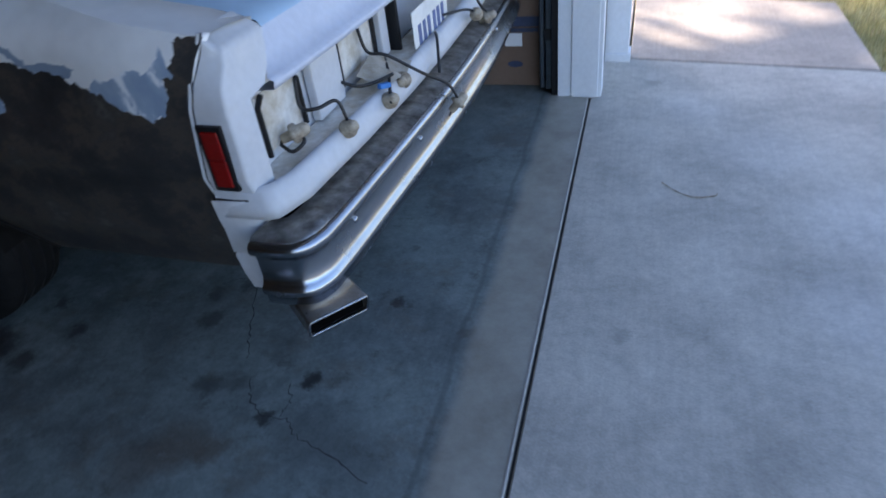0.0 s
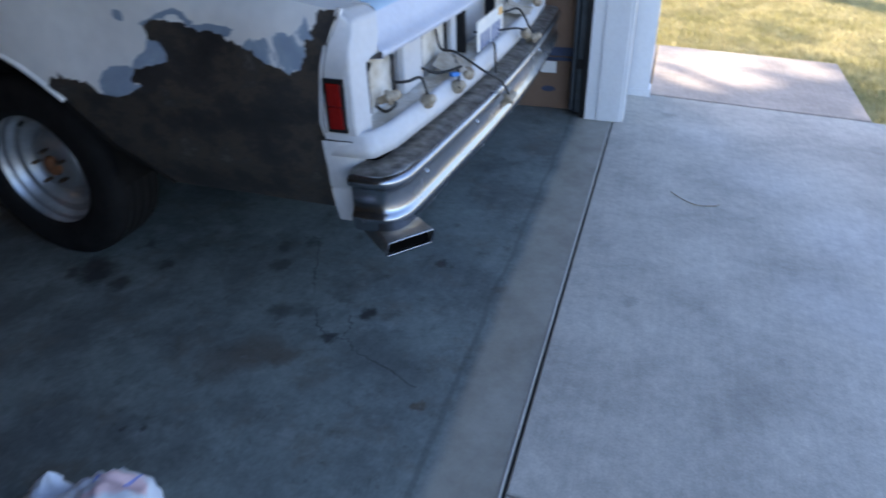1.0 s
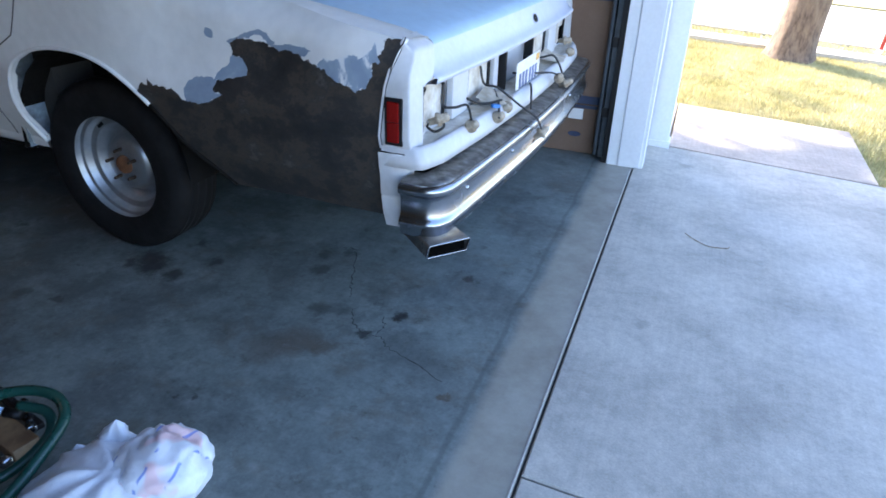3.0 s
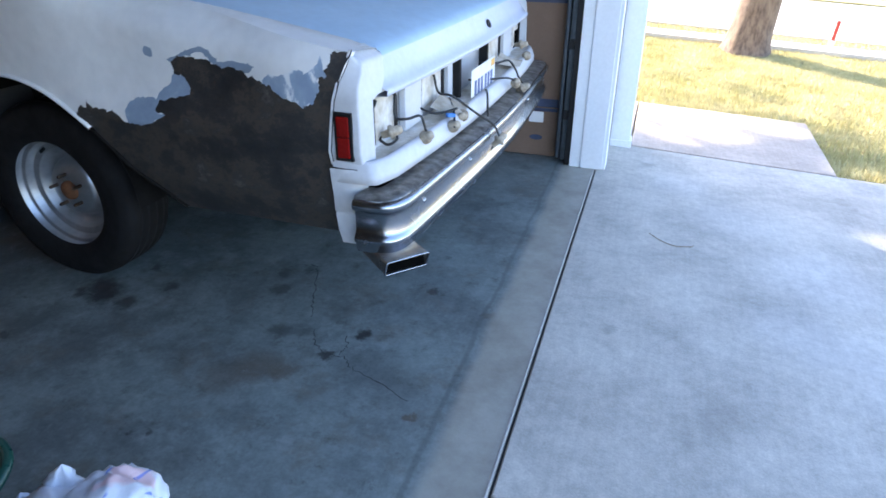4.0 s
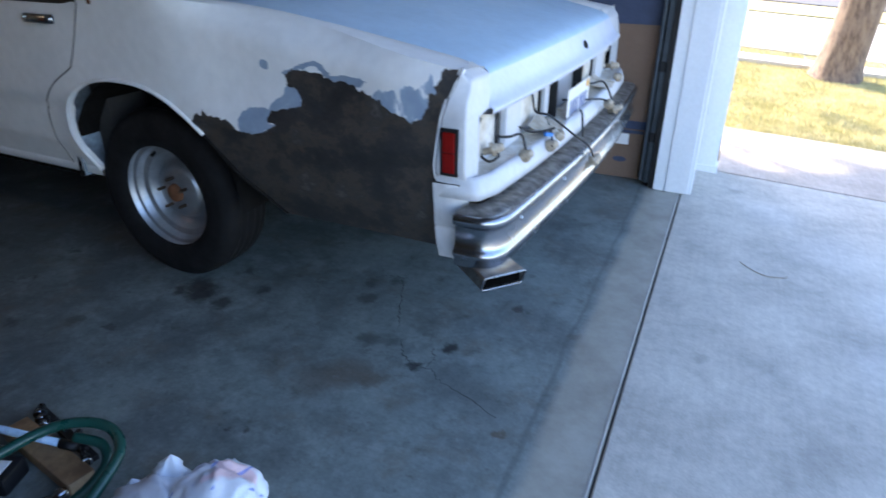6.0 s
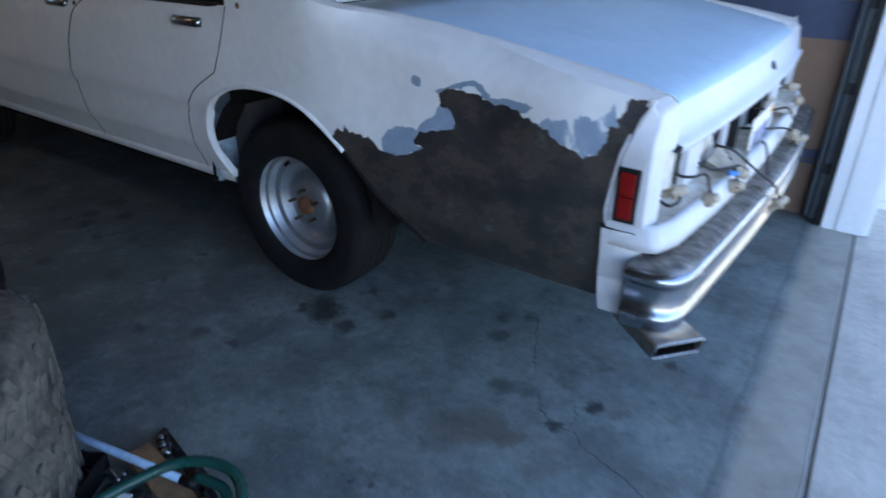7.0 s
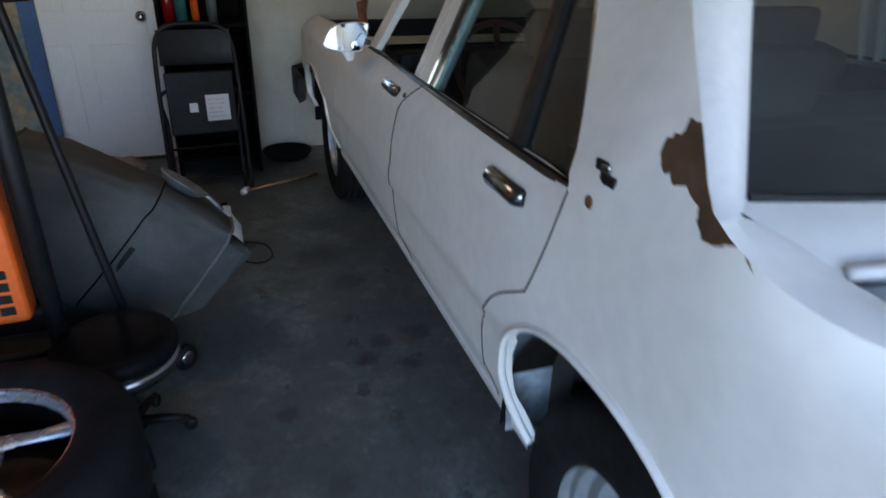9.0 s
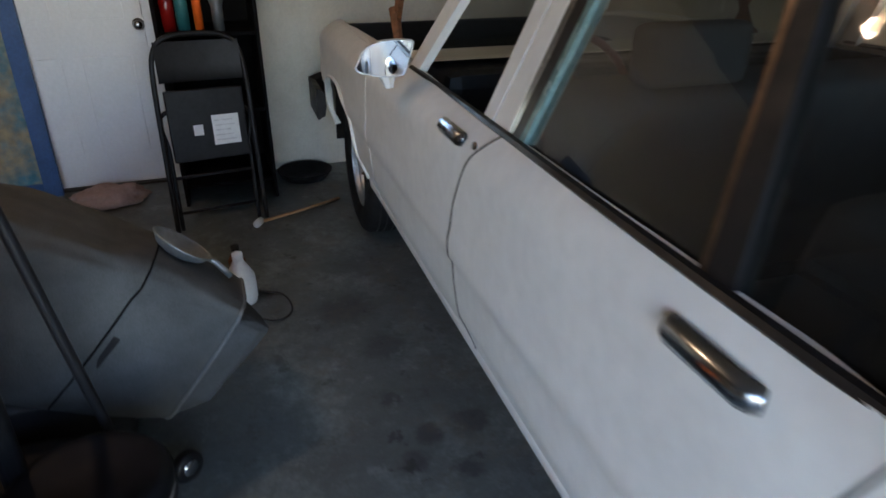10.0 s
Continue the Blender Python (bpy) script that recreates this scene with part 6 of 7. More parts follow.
bm = bmesh.new(); box(bm, -0.055, 0.055, -0.045, 0.045, 0.003, 0.055, 0.008)
part("body", bm, M_black, case)
bm = bmesh.new(); box(bm, -0.035, 0.035, -0.028, 0.022, 0.0545, 0.0565, 0.0008)
lab = part("label_plate", bm, M_white_label, case)
for k in range(3):
    bm = bmesh.new(); box(bm, -0.028, 0.022 - 0.01 * k, -0.02 + 0.014 * k, -0.014 + 0.014 * k, 0.0563, 0.0572)
    part("text_bar", bm, M_black, lab)
ratchet = thing("ratchet", pose(-1.25, -1.14, 0.0, 0, 0, 52), "black-handled chrome ratchet on the floor", "tool")
bm = bmesh.new(); tube(bm, [(-0.13, 0, 0.016), (-0.10, 0, 0.017), (0.0, 0, 0.016)], [0.012, 0.014, 0.011], 10)
part("handle", bm, M_black, ratchet, smooth=True)
bm = bmesh.new(); tube(bm, [(0, 0, 0.016), (0.09, 0, 0.016), (0.10, 0, 0.016), (0.125, 0, 0.016)], [0.007, 0.007, 0.018, 0.014], 10)
part("shank", bm, M_chrome, ratchet, smooth=True)
pl = thing("locking_pliers", pose(-1.53, -1.03, 0.0, 0, 0, 12), "chrome locking pliers with dark jaws", "tool")
for k, (y, mt) in enumerate(((0.018, M_chrome), (-0.018, M_chrome))):
    bm = bmesh.new(); tube(bm, smooth_line([(-0.10, y * 1.6, 0.014), (-0.03, y * 1.2, 0.016), (0.02, y * 0.2, 0.016), (0.07, -y * 0.7, 0.014)], 5), 0.008, 8)
    part("arm", bm, mt, pl, smooth=True)
bm = bmesh.new(); box(bm, -0.012, 0.02, -0.012, 0.012, 0.004, 0.028, 0.004)
part("pivot", bm, M_black, pl)
bucket = thing("tool_caddy", pose(-1.58, -1.12, 0.0, 0, 0, 30), "low black tool caddy on the floor", "caddy")
bm = bmesh.new()
for b_ in ((-0.10, 0.10, -0.07, 0.07, 0.002, 0.012), (-0.10, 0.10, -0.07, -0.064, 0.012, 0.06), (-0.10, 0.10, 0.064, 0.07, 0.012, 0.06), (-0.10, -0.094, -0.064, 0.064, 0.012, 0.06), (0.094, 0.10, -0.064, 0.064, 0.012, 0.06)):
    box(bm, *b_)
part("tray", bm, M_black, bucket)


# tyres
def tyre_bm(r, half, rim):
    return lathe(bmesh.new(), tyre_profile(r, half, rim), 56)


def loose_tyre(m, label, mud=True):
    t = thing("tyre", m, label, "tyre", "loose tyres")
    part("carcass", tyre_bm(0.335, 0.122, 0.20), M_mud if mud else M_rubber, t, smooth=True)
    blk = bmesh.new()
    box(blk, 0.329, 0.3385, -0.011, 0.011, -0.030, 0.030, 0.002, 1)
    me = bpy.data.meshes.new("tread_block")
    blk.to_mesh(me); blk.free()
    me.materials.append(M_mud if mud else M_rubber)
    for k in range(34):
        for row, (z, tilt) in enumerate(((-0.066, 24), (0.0, -24), (0.066, 24))):
            ob = new("tread_block", me)
            ob.parent = t
            ob.matrix_basis = Matrix.Rotation(2 * math.pi * (k + 0.5 * (row % 2)) / 34, 4, "Z") @ Matrix.Translation((0, 0, z)) @ Matrix.Translation((0.336, 0, 0)) @ Matrix.Rotation(radians(tilt), 4, "X") @ Matrix.Translation((-0.336, 0, 0))
    return t


low = loose_tyre(pose(-1.715, -1.355, 0.123), "muddy used tyre at the bottom of a stack")
copy_thing(low, pose(-1.70, -1.350, 0.378, 0, 0, 17))["label"] = "muddy used tyre lying on top of another"


M_mag = material("polished_alloy", (0.74, 0.76, 0.79), 0.28, metal=0.8, vary=0.08, scale=20)


def mag_wheel(m):
    w = thing("mag_wheel", m, "chrome five-spoke wheel with its tyre lying face up", "wheel")
    part("tyre_body", tyre_bm(0.33, 0.115, 0.205), M_rubber, w, smooth=True)
    part("barrel", lathe(bmesh.new(), [(0.206, 0.095), (0.218, 0.100), (0.220, 0.092), (0.208, 0.080), (0.200, 0.066)], 48), M_mag, w, "polished chrome rim", True)
    part("barrel_wall", lathe(bmesh.new(), [(0.200, 0.066), (0.192, -0.02), (0.188, -0.09)], 48), M_rack, w, "dark inner barrel", True)
    part("backing", lathe(bmesh.new(), [(0.0, -0.03), (0.19, -0.03)], 32), M_black, w)
    for k in range(5):
        bm = bmesh.new()
        rows = [[(r, -wd, z - 0.012), (r, -wd * 0.75, z), (r, wd * 0.75, z), (r, wd, z - 0.012)] for r, wd, z in ((0.055, 0.027, 0.095), (0.10, 0.016, 0.085), (0.15, 0.014, 0.072), (0.200, 0.022, 0.064))]
        grid(bm, rows)
        part("spoke", bm, M_mag, w, smooth=True, at=Matrix.Rotation(2 * math.pi * k / 5 + 0.5, 4, "Z"))
    part("hub_ring", lathe(bmesh.new(), [(0.075, 0.06), (0.075, 0.098), (0.066, 0.106), (0.050, 0.108), (0.045, 0.112)], 32), M_mag, w, smooth=True)
    part("hub_cap", lathe(bmesh.new(), [(0.0, 0.132), (0.030, 0.130), (0.040, 0.122), (0.045, 0.108)], 24), M_rust, w, "faded red hub cap", True)
    return w


loose_tyre(pose(-2.36, -1.17, 0.123, 0, 0, 5), "dusty black tyre under a chrome wheel", False)
mag_wheel(pose(-2.35, -1.158, 0.362, 0, 0, 10))

# shop stool
stool = thing("shop_stool", pose(-2.868, -0.934, 0.0), "low shop stool with a round black vinyl seat", "stool")
part("seat", lathe(bmesh.new(), [(0.0, 0.388), (0.07, 0.392), (0.12, 0.405), (0.142, 0.410), (0.157, 0.403), (0.165, 0.388), (0.165, 0.365), (0.158, 0.352), (0.0, 0.352)], 40), M_vinyl, stool, smooth=True, at=pose(0, 0, -0.045))
part("seat_ring", lathe(bmesh.new(), [(0.154, 0.353), (0.167, 0.346), (0.166, 0.330), (0.152, 0.318), (0.148, 0.302), (0.126, 0.288), (0.110, 0.270), (0.065, 0.24), (0.045, 0.21), (0.045, 0.19)], 40), M_chrome, stool, "chrome seat ring", True, pose(0, 0, -0.045))
part("column", lathe(bmesh.new(), [(0.022, 0.21), (0.022, 0.06), (0.04, 0.05)], 20), M_black, stool, smooth=True)
for k in range(5):
    bm = bmesh.new(); tube(bm, [(0.02, 0, 0.065), (0.10, 0, 0.055), (0.155, 0, 0.04)], [0.016, 0.014, 0.011], 8)
    leg = part("leg", bm, M_black, stool, smooth=True, at=Matrix.Rotation(2 * math.pi * k / 5 + 0.3, 4, "Z"))
    part("castor", lathe(bmesh.new(), [(0.0, 0.010), (0.018, 0.010), (0.020, 0.0), (0.018, -0.010), (0.0, -0.010)], 14, pose(0.155, 0, 0.0205, 90, 0, 0)), M_black, leg, smooth=True)

# lawn mower with its grey catcher bag
mow = thing("lawn_mower", pose(0, 0, 0), "lawn mower with a grey fabric grass catcher and black handlebar", "lawn mower")
SEC = [(-0.572, 0.445, -0.846, 0.113, -3.72, -3.30), (-0.62, 0.485, -0.91, 0.14, -3.76, -3.285), (-0.70, 0.545, -1.02, 0.185, -3.80, -3.275), (-0.78, 0.605, -1.119, 0.234, -3.83, -3.268), (-0.92, 0.69, -1.22, 0.28, -3.85, -3.268), (-1.07, 0.77, -1.32, 0.32, -3.86, -3.275), (-1.21, 0.825, -1.42, 0.38, -3.85, -3.30), (-1.33, 0.82, -1.48, 0.48, -3.80, -3.34)]
FLAP = [(-0.600, 0.405, -0.840, 0.115, -3.68, -3.320), (-0.56, 0.385, -0.790, 0.115, -3.64, -3.322), (-0.53, 0.360, -0.735, 0.125, -3.58, -3.33), (-0.515, 0.335, -0.705, 0.14, -3.54, -3.36)]


def eased(sections, n=4):
    """More rings between the given ones."""
    return [tuple(a + (b - a) * k / n for a, b in zip(p, q)) for p, q in zip(sections, sections[1:]) for k in range(n)] + [sections[-1]]


def bag_rows(sections, seed):
    """Boxy, slightly sagging rings of cloth; each leans with the bag's frame."""
    out = []
    for yt, zt, yb, zb, xa, xb in eased(sections):
        row = []
        for k in range(65):
            a = 2 * math.pi * (k % 64) / 64
            ca, sa = math.cos(a), math.sin(a)
            e = 0.34
            px_, pz_ = math.copysign(abs(ca) ** e, ca), math.copysign(abs(sa) ** e, sa)
            at_ = Vector((yt * 5.0, math.cos(a) * 1.3 + seed, math.sin(a) * 1.3))
            sag = 0.026 * noise.noise(at_) + 0.010 * noise.noise(at_ * 2.7) + 0.004 * noise.noise(at_ * 7.0)
            v_ = (pz_ + 1) / 2
            row.append(((xa + xb) / 2 + px_ * (xb - xa) / 2 * (1 - 0.10 * max(0, pz_)) + sag, yb + (yt - yb) * v_, zb + (zt - zb) * v_ + sag - 0.09 * v_ * (1 - px_) / 2))
        out.append(row)
    return out


rows = bag_rows(SEC, 3.0)
bm = bmesh.new()
g_ = grid(bm, rows)
bm.faces.new(g_[0][:-1]); bm.faces.new(g_[-1][:-1][::-1])
catcher = part("catcher_bag", bm, M_fabric, mow, "grey fabric grass catcher", True)
bm = bmesh.new()
g_ = grid(bm, bag_rows(FLAP, 8.0))
bm.faces.new(g_[-1][:-1][::-1])
part("flap", bm, M_fabric, catcher, "hanging cloth flap", True)


def bag_seam(i, w=0.006):
    b_ = bmesh.new()
    tube(b_, [Vector(p) + Vector((0.002, 0.002, 0.001)) for p in rows[4 * i][48:64] + rows[4 * i][0:28]], w, 6)
    return b_


for i_, mt, w_ in ((0, M_hem, 0.005), (3, M_rack, 0.003), (6, M_fabric, 0.005)):
    part("seam", bag_seam(i_, w_), mt, catcher, smooth=True)
# Added black box that fills the dark space under the catcher.
bm = bmesh.new(); box(bm, -3.78, -3.36, -1.45, -0.92, 0.05, 0.24, 0.03, 2)
part("under_box", bm, M_black, mow, "black box added under the bag", True)
bm = bmesh.new(); box(bm, -0.005, 0.005, -0.05, 0.05, -0.009, 0.009, 0.003)
part("strap", bm, M_black, catcher, at=pose(-3.266, -0.925, 0.415) @ Matrix.Rotation(radians(47), 4, "X"))
for y_, z_ in ((0, 0), (-0.55, 0.0)):
    bm = bmesh.new(); tube(bm, smooth_line([(-3.12, -0.928 + y_, 0.28), (-3.122, -0.962 + y_, 0.5), (-3.124, -1.048 + y_, 1.1), (-3.126, -1.085 + y_, 1.36)], 4), 0.0135, 10)
    part("handlebar", bm, M_black, mow, "black tube handlebar", True)
bm = bmesh.new(); tube(bm, [(-3.27, -1.02, 1.222), (-3.20, -1.18, 1.22), (-3.17, -1.40, 1.22), (-3.165, -1.72, 1.22)], 0.016, 10)
part("cross_handle", bm, M_brown, mow, "dark brown cross handle", True)
bm = bmesh.new(); box(bm, -3.22, -2.95, -1.75, -1.02, 0.08, 0.24, 0.05, 3)
part("deck", bm, M_black, mow, smooth=True)
for y_ in (-0.79, -1.80):
    bm = bmesh.new()
    lathe(bm, [(0.012, 0.018), (0.040, 0.018), (0.046, 0.010), (0.046, -0.010), (0.040, -0.018), (0.012, -0.018)], 24, pose(-3.20, y_, 0.048, -90, 0, -50))
    wh = part("castor_wheel", bm, M_black, mow, smooth=True)
    bm = bmesh.new()
    lathe(bm, [(0.0, 0.024), (0.018, 0.024), (0.024, 0.019)], 18, pose(-3.20, y_, 0.048, -90, 0, -50))
    part("wheel_cap", bm, M_chrome, wh, smooth=True)
    bm = bmesh.new(); tube(bm, [(-3.20, y_ - 0.03, 0.05), (-3.21, y_ - 0.05, 0.12), (-3.20, y_ - 0.12, 0.18)], 0.009, 8)
    part("castor_fork", bm, M_black, wh)

# orange hand truck
truck = thing("hand_truck", pose(0, 0.085, 0), "orange and black hand truck standing upright", "hand truck")
bm = bmesh.new()
box(bm, -2.99, -2.90, -1.50, -1.205, 0.43, 0.98, 0.02, 3)
part("orange_panel", bm, M_orange, truck, smooth=False)
bm = bmesh.new()
for k in range(5):
    for j in range(4):
        box(bm, -2.902, -2.897, -1.27 - 0.055 * k, -1.235 - 0.055 * k, 0.46 + 0.035 * j, 0.484 + 0.035 * j)
gr = part("grille_slots", bm, M_black, truck, "rows of black slots")
gr["kind"] = "stuff"
for y_ in (-1.165, -1.54):
    bm = bmesh.new(); tube(bm, [(-2.95, y_, 0.06), (-2.95, y_, 0.9), (-2.955, y_, 1.45)], 0.026, 12)
    part("upright", bm, M_black, truck, smooth=True)
for z_ in (0.30, 1.1):
    bm = bmesh.new(); tube(bm, [(-2.95, -1.165, z_), (-2.95, -1.54, z_)], 0.013, 10)
    part("rung", bm, M_black, truck, smooth=True)
bm = bmesh.new(); box(bm, -2.95, -2.72, -1.54, -1.165, 0.003, 0.012, 0.002)
part("toe_plate", bm, M_black, truck)
for y_ in (-1.19, -1.52):
    bm = bmesh.new(); lathe(bm, [(0.02, 0.02), (0.085, 0.022), (0.10, 0.014), (0.10, -0.014), (0.085, -0.022), (0.02, -0.02)], 28, pose(-3.02, y_, 0.102, 90, 0, 0))
    part("truck_wheel", bm, M_rubber, truck, smooth=True)

# folding chair leaning at the back
ch = thing("folding_chair", pose(-4.97, -0.615, 0.0, 0, -7, 0) @ pose(0, 0, 0, 0, 0, 12), "folded black metal chair with white labels, leaning", "chair")
bm = bmesh.new()
tube(bm, smooth_line([(0.0, -0.225, 0.012), (0.0, -0.222, 0.40), (0.0, -0.215, 0.74), (0.0, -0.195, 0.88), (0.0, -0.13, 0.945), (0.0, 0.0, 0.958), (0.0, 0.13, 0.945), (0.0, 0.195, 0.88), (0.0, 0.215, 0.74), (0.0, 0.222, 0.40), (0.0, 0.225, 0.012)], 8), 0.0125, 10)
part("front_frame", bm, M_black, ch, smooth=True)
bm = bmesh.new()
tube(bm, smooth_line([(-0.035, -0.195, 0.012), (-0.03, -0.195, 0.40), (-0.02, -0.19, 0.60), (-0.02, 0.19, 0.60), (-0.03, 0.195, 0.40), (-0.035, 0.195, 0.012)], 8), 0.011, 10)
part("rear_frame", bm, M_black, ch, smooth=True)
bm = bmesh.new()
grid(bm, [[(0.012 - 0.02 * (1 - (u / 5) ** 2) + d, 0.195 * u / 5, z) for u in range(-5, 6)] for z, d in ((0.74, 0.0), (0.75, 0.008), (0.82, 0.004), (0.90, 0.004), (0.925, 0.0))])
part("backrest", bm, M_black, ch, smooth=True)
bm = bmesh.new(); box(bm, -0.006, 0.020, -0.185, 0.185, 0.36, 0.705, 0.012, 3)
st = part("seat", bm, M_black, ch)
for y0, y1, z0, z1, nm in ((0.015, 0.145, 0.43, 0.575, "paper_label"), (-0.075, -0.03, 0.485, 0.535, "small_label")):
    bm = bmesh.new(); box(bm, 0.0195, 0.0212, y0, y1, z0, z1, 0.0005)
    lb = part(nm, bm, M_white_label, st, "white printed label")
    if nm == "paper_label":
        for k in range(5):
            bm = bmesh.new(); box(bm, 0.0210, 0.0216, y0 + 0.012, y1 - 0.02 - 0.012 * (k % 3), z0 + 0.02 + 0.024 * k, z0 + 0.026 + 0.024 * k)
            part("text_bar", bm, M_faint, lb)
for z_ in (0.10, 0.28):
    bm = bmesh.new(); tube(bm, [(-0.03, -0.195, z_), (-0.03, 0.195, z_)], 0.008, 8)
    part("cross_bar", bm, M_black, ch, smooth=True)

# black storage rack behind it, with things on its shelf
rack = thing("storage_rack", pose(0, 0, 0), "tall black storage rack against the back wall", "rack")
for b_ in ((-5.80, -5.32, -0.315, -0.295), (-5.80, -5.32, -0.80, -0.78)):
    bm = bmesh.new(); box(bm, *b_, 0.0, 1.95, 0.004)
    part("side_panel", bm, M_rack, rack)
bm = bmesh.new(); box(bm, -5.81, -5.80, -0.80, -0.295, 0.0, 1.95)
part("back_panel", bm, M_rack, rack)
for z_ in (0.10, 0.50, 0.90, 1.45, 1.93):
    bm = bmesh.new(); box(bm, -5.80, -5.33, -0.78, -0.315, z_, z_ + 0.02, 0.002)
    part("shelf", bm, M_rack, rack)


def jar_thing(name, x, y, z, prof, mat, label, cat, capm=None):
    t = thing(name, pose(x, y, z), label, cat)
    part("body", lathe(bmesh.new(), prof, 20), mat, t, smooth=True)
    if capm:
        h = prof[-1][1]
        part("cap", lathe(bmesh.new(), [(prof[-1][0] * 1.08, h - 0.002), (prof[-1][0] * 1.08, h + 0.03), (0, h + 0.032)], 18), capm, t, smooth=True)


jar_thing("caulk_tube", -5.40, -0.585, 0.92, [(0, 0), (0.022, 0), (0.022, 0.26), (0.014, 0.28)], M_orange, "orange tube standing on the rack", "tube", M_orange)
jar_thing("spray_can", -5.42, -0.66, 0.92, [(0, 0), (0.032, 0), (0.032, 0.19), (0.02, 0.21)], M_teal, "dark teal spray can on the rack", "can", M_black)
jar_thing("flashlight", -5.38, -0.49, 0.92, [(0, 0), (0.028, 0), (0.028, 0.12), (0.037, 0.15), (0.037, 0.19), (0.03, 0.195)], M_greymetal, "grey metal flashlight standing on the rack", "flashlight", M_chrome)
jar_thing("oil_bottle", -5.44, -0.73, 0.92, [(0, 0), (0.035, 0), (0.036, 0.15), (0.018, 0.19)], M_red, "red bottle on the rack", "bottle", M_black)

# framed board leaning by the door
fb = thing("framed_board", pose(-5.77, -1.85, 0.0) @ pose(0, 0, 0, 0, -2.5, 0), "patchy tan and teal painted board in a blue frame", "picture")
bm = bmesh.new(); box(bm, 0.0, 0.012, -0.32, 0.32, 0.05, 1.26)
part("board", bm, M_patch, fb)
for y0, y1, z0, z1 in ((-0.375, -0.285, 0.0, 1.32), (0.285, 0.375, 0.0, 1.32), (-0.285, 0.285, 0.0, 0.08), (-0.285, 0.285, 1.24, 1.32)):
    bm = bmesh.new(); box(bm, -0.01, 0.03, y0, y1, z0, z1, 0.004)
    part("frame_bar", bm, M_blueframe, fb)
# floor clutter at the back
sack = thing("sack", pose(-5.48, -1.20, 0.0, 0, 0, 12), "dusty pink plastic sack lying by the door", "bag")
bm = bmesh.new(); lump(bm, (0, 0, 0.05), (0.09, 0.20, 0.075), 1, 12.2, 0.25)
part("body", bm, M_pinkbag, sack, smooth=True)
# Black pan built where a dark mass lies by the wall.
pan = thing("black_pan", pose(-5.60, -0.10, 0.0), "shallow black pan on the floor", "pan")
part("bowl", lathe(bmesh.new(), [(0.0, 0.006), (0.12, 0.006), (0.155, 0.05), (0.168, 0.054), (0.165, 0.046), (0.128, 0.0), (0.0, 0.0)], 32), M_rubber, pan, smooth=True)
stick = thing("mallet", pose(0, 0, 0), "wooden-handled mallet lying on the floor", "tool")
bm = bmesh.new(); tube(bm, [(-4.93, -0.42, 0.02), (-5.03, -0.2, 0.016), (-5.14, 0.02, 0.014)], 0.009, 8)
part("handle", bm, M_wood, stick, smooth=True)
bm = bmesh.new(); lathe(bm, [(0, 0.03), (0.018, 0.03), (0.02, 0.0), (0.018, -0.03), (0, -0.03)], 14, pose(-4.92, -0.445, 0.021, 90, 0, 60))
part("head", bm, M_whiteplastic, stick, smooth=True)
jar_thing("plastic_jug", -4.16, -0.575, 0.0, [(0, 0), (0.055, 0), (0.06, 0.02), (0.058, 0.12), (0.03, 0.17), (0.02, 0.19)], M_whiteplastic, "small white plastic jug on the floor", "jug", M_whiteplastic)
jar_thing("amber_bottle", -4.35, -0.58, 0.0, [(0, 0), (0.035, 0), (0.036, 0.10), (0.016, 0.14)], M_rust, "small amber bottle on the floor", "bottle", M_black)
# a scoop left lying on the slope of the catcher bag
up_ = Vector((-0.14, 0.62, 0.77)).normalized()
ax_ = Vector((0.02, 0.80, -0.60)); ax_ = (ax_ - up_ * ax_.dot(up_)).normalized()
side_ = up_.cross(ax_)
lie = Matrix((ax_, side_, up_)).transposed().to_4x4()
lie.translation = Vector((-3.505, -0.738, 0.549)) + up_ * 0.004
scoop = thing("scoop", lie, "shallow grey metal scoop lying on the grass catcher", "scoop")
part("dish", lathe(bmesh.new(), [(0.0, 0.0), (0.045, 0.002), (0.070, 0.012), (0.084, 0.030), (0.088, 0.034), (0.086, 0.036), (0.080, 0.032), (0.066, 0.016), (0.044, 0.006), (0.0, 0.004)], 32), M_greymetal, scoop, smooth=True)
bm = bmesh.new(); tube(bm, [(0.087 * math.cos(a), 0.087 * math.sin(a), 0.035) for a in [2 * math.pi * k / 32 for k in range(33)]], 0.0035, 6)
part("rim", bm, M_greymetal, scoop, "rolled rim", True)
bm = bmesh.new(); tube(bm, [(0.080, 0, 0.030), (0.105, 0, 0.028), (0.14, 0, 0.018), (0.165, 0, 0.010)], [0.010, 0.008, 0.010, 0.009], 10)
part("handle", bm, M_greymetal, scoop, smooth=True)
cord = thing("power_cord", pose(0, 0, 0), "thin black cord looped on the floor", "cord")
bm = bmesh.new(); tube(bm, smooth_line([(-4.3, -0.72, 0.02), (-4.1, -0.62, 0.008), (-3.95, -0.48, 0.008), (-4.0, -0.40, 0.008), (-4.15, -0.42, 0.008), (-4.25, -0.55, 0.008), (-4.5, -0.6, 0.008)], 8), 0.004, 6)
part("loop", bm, M_cable, cord, smooth=True)

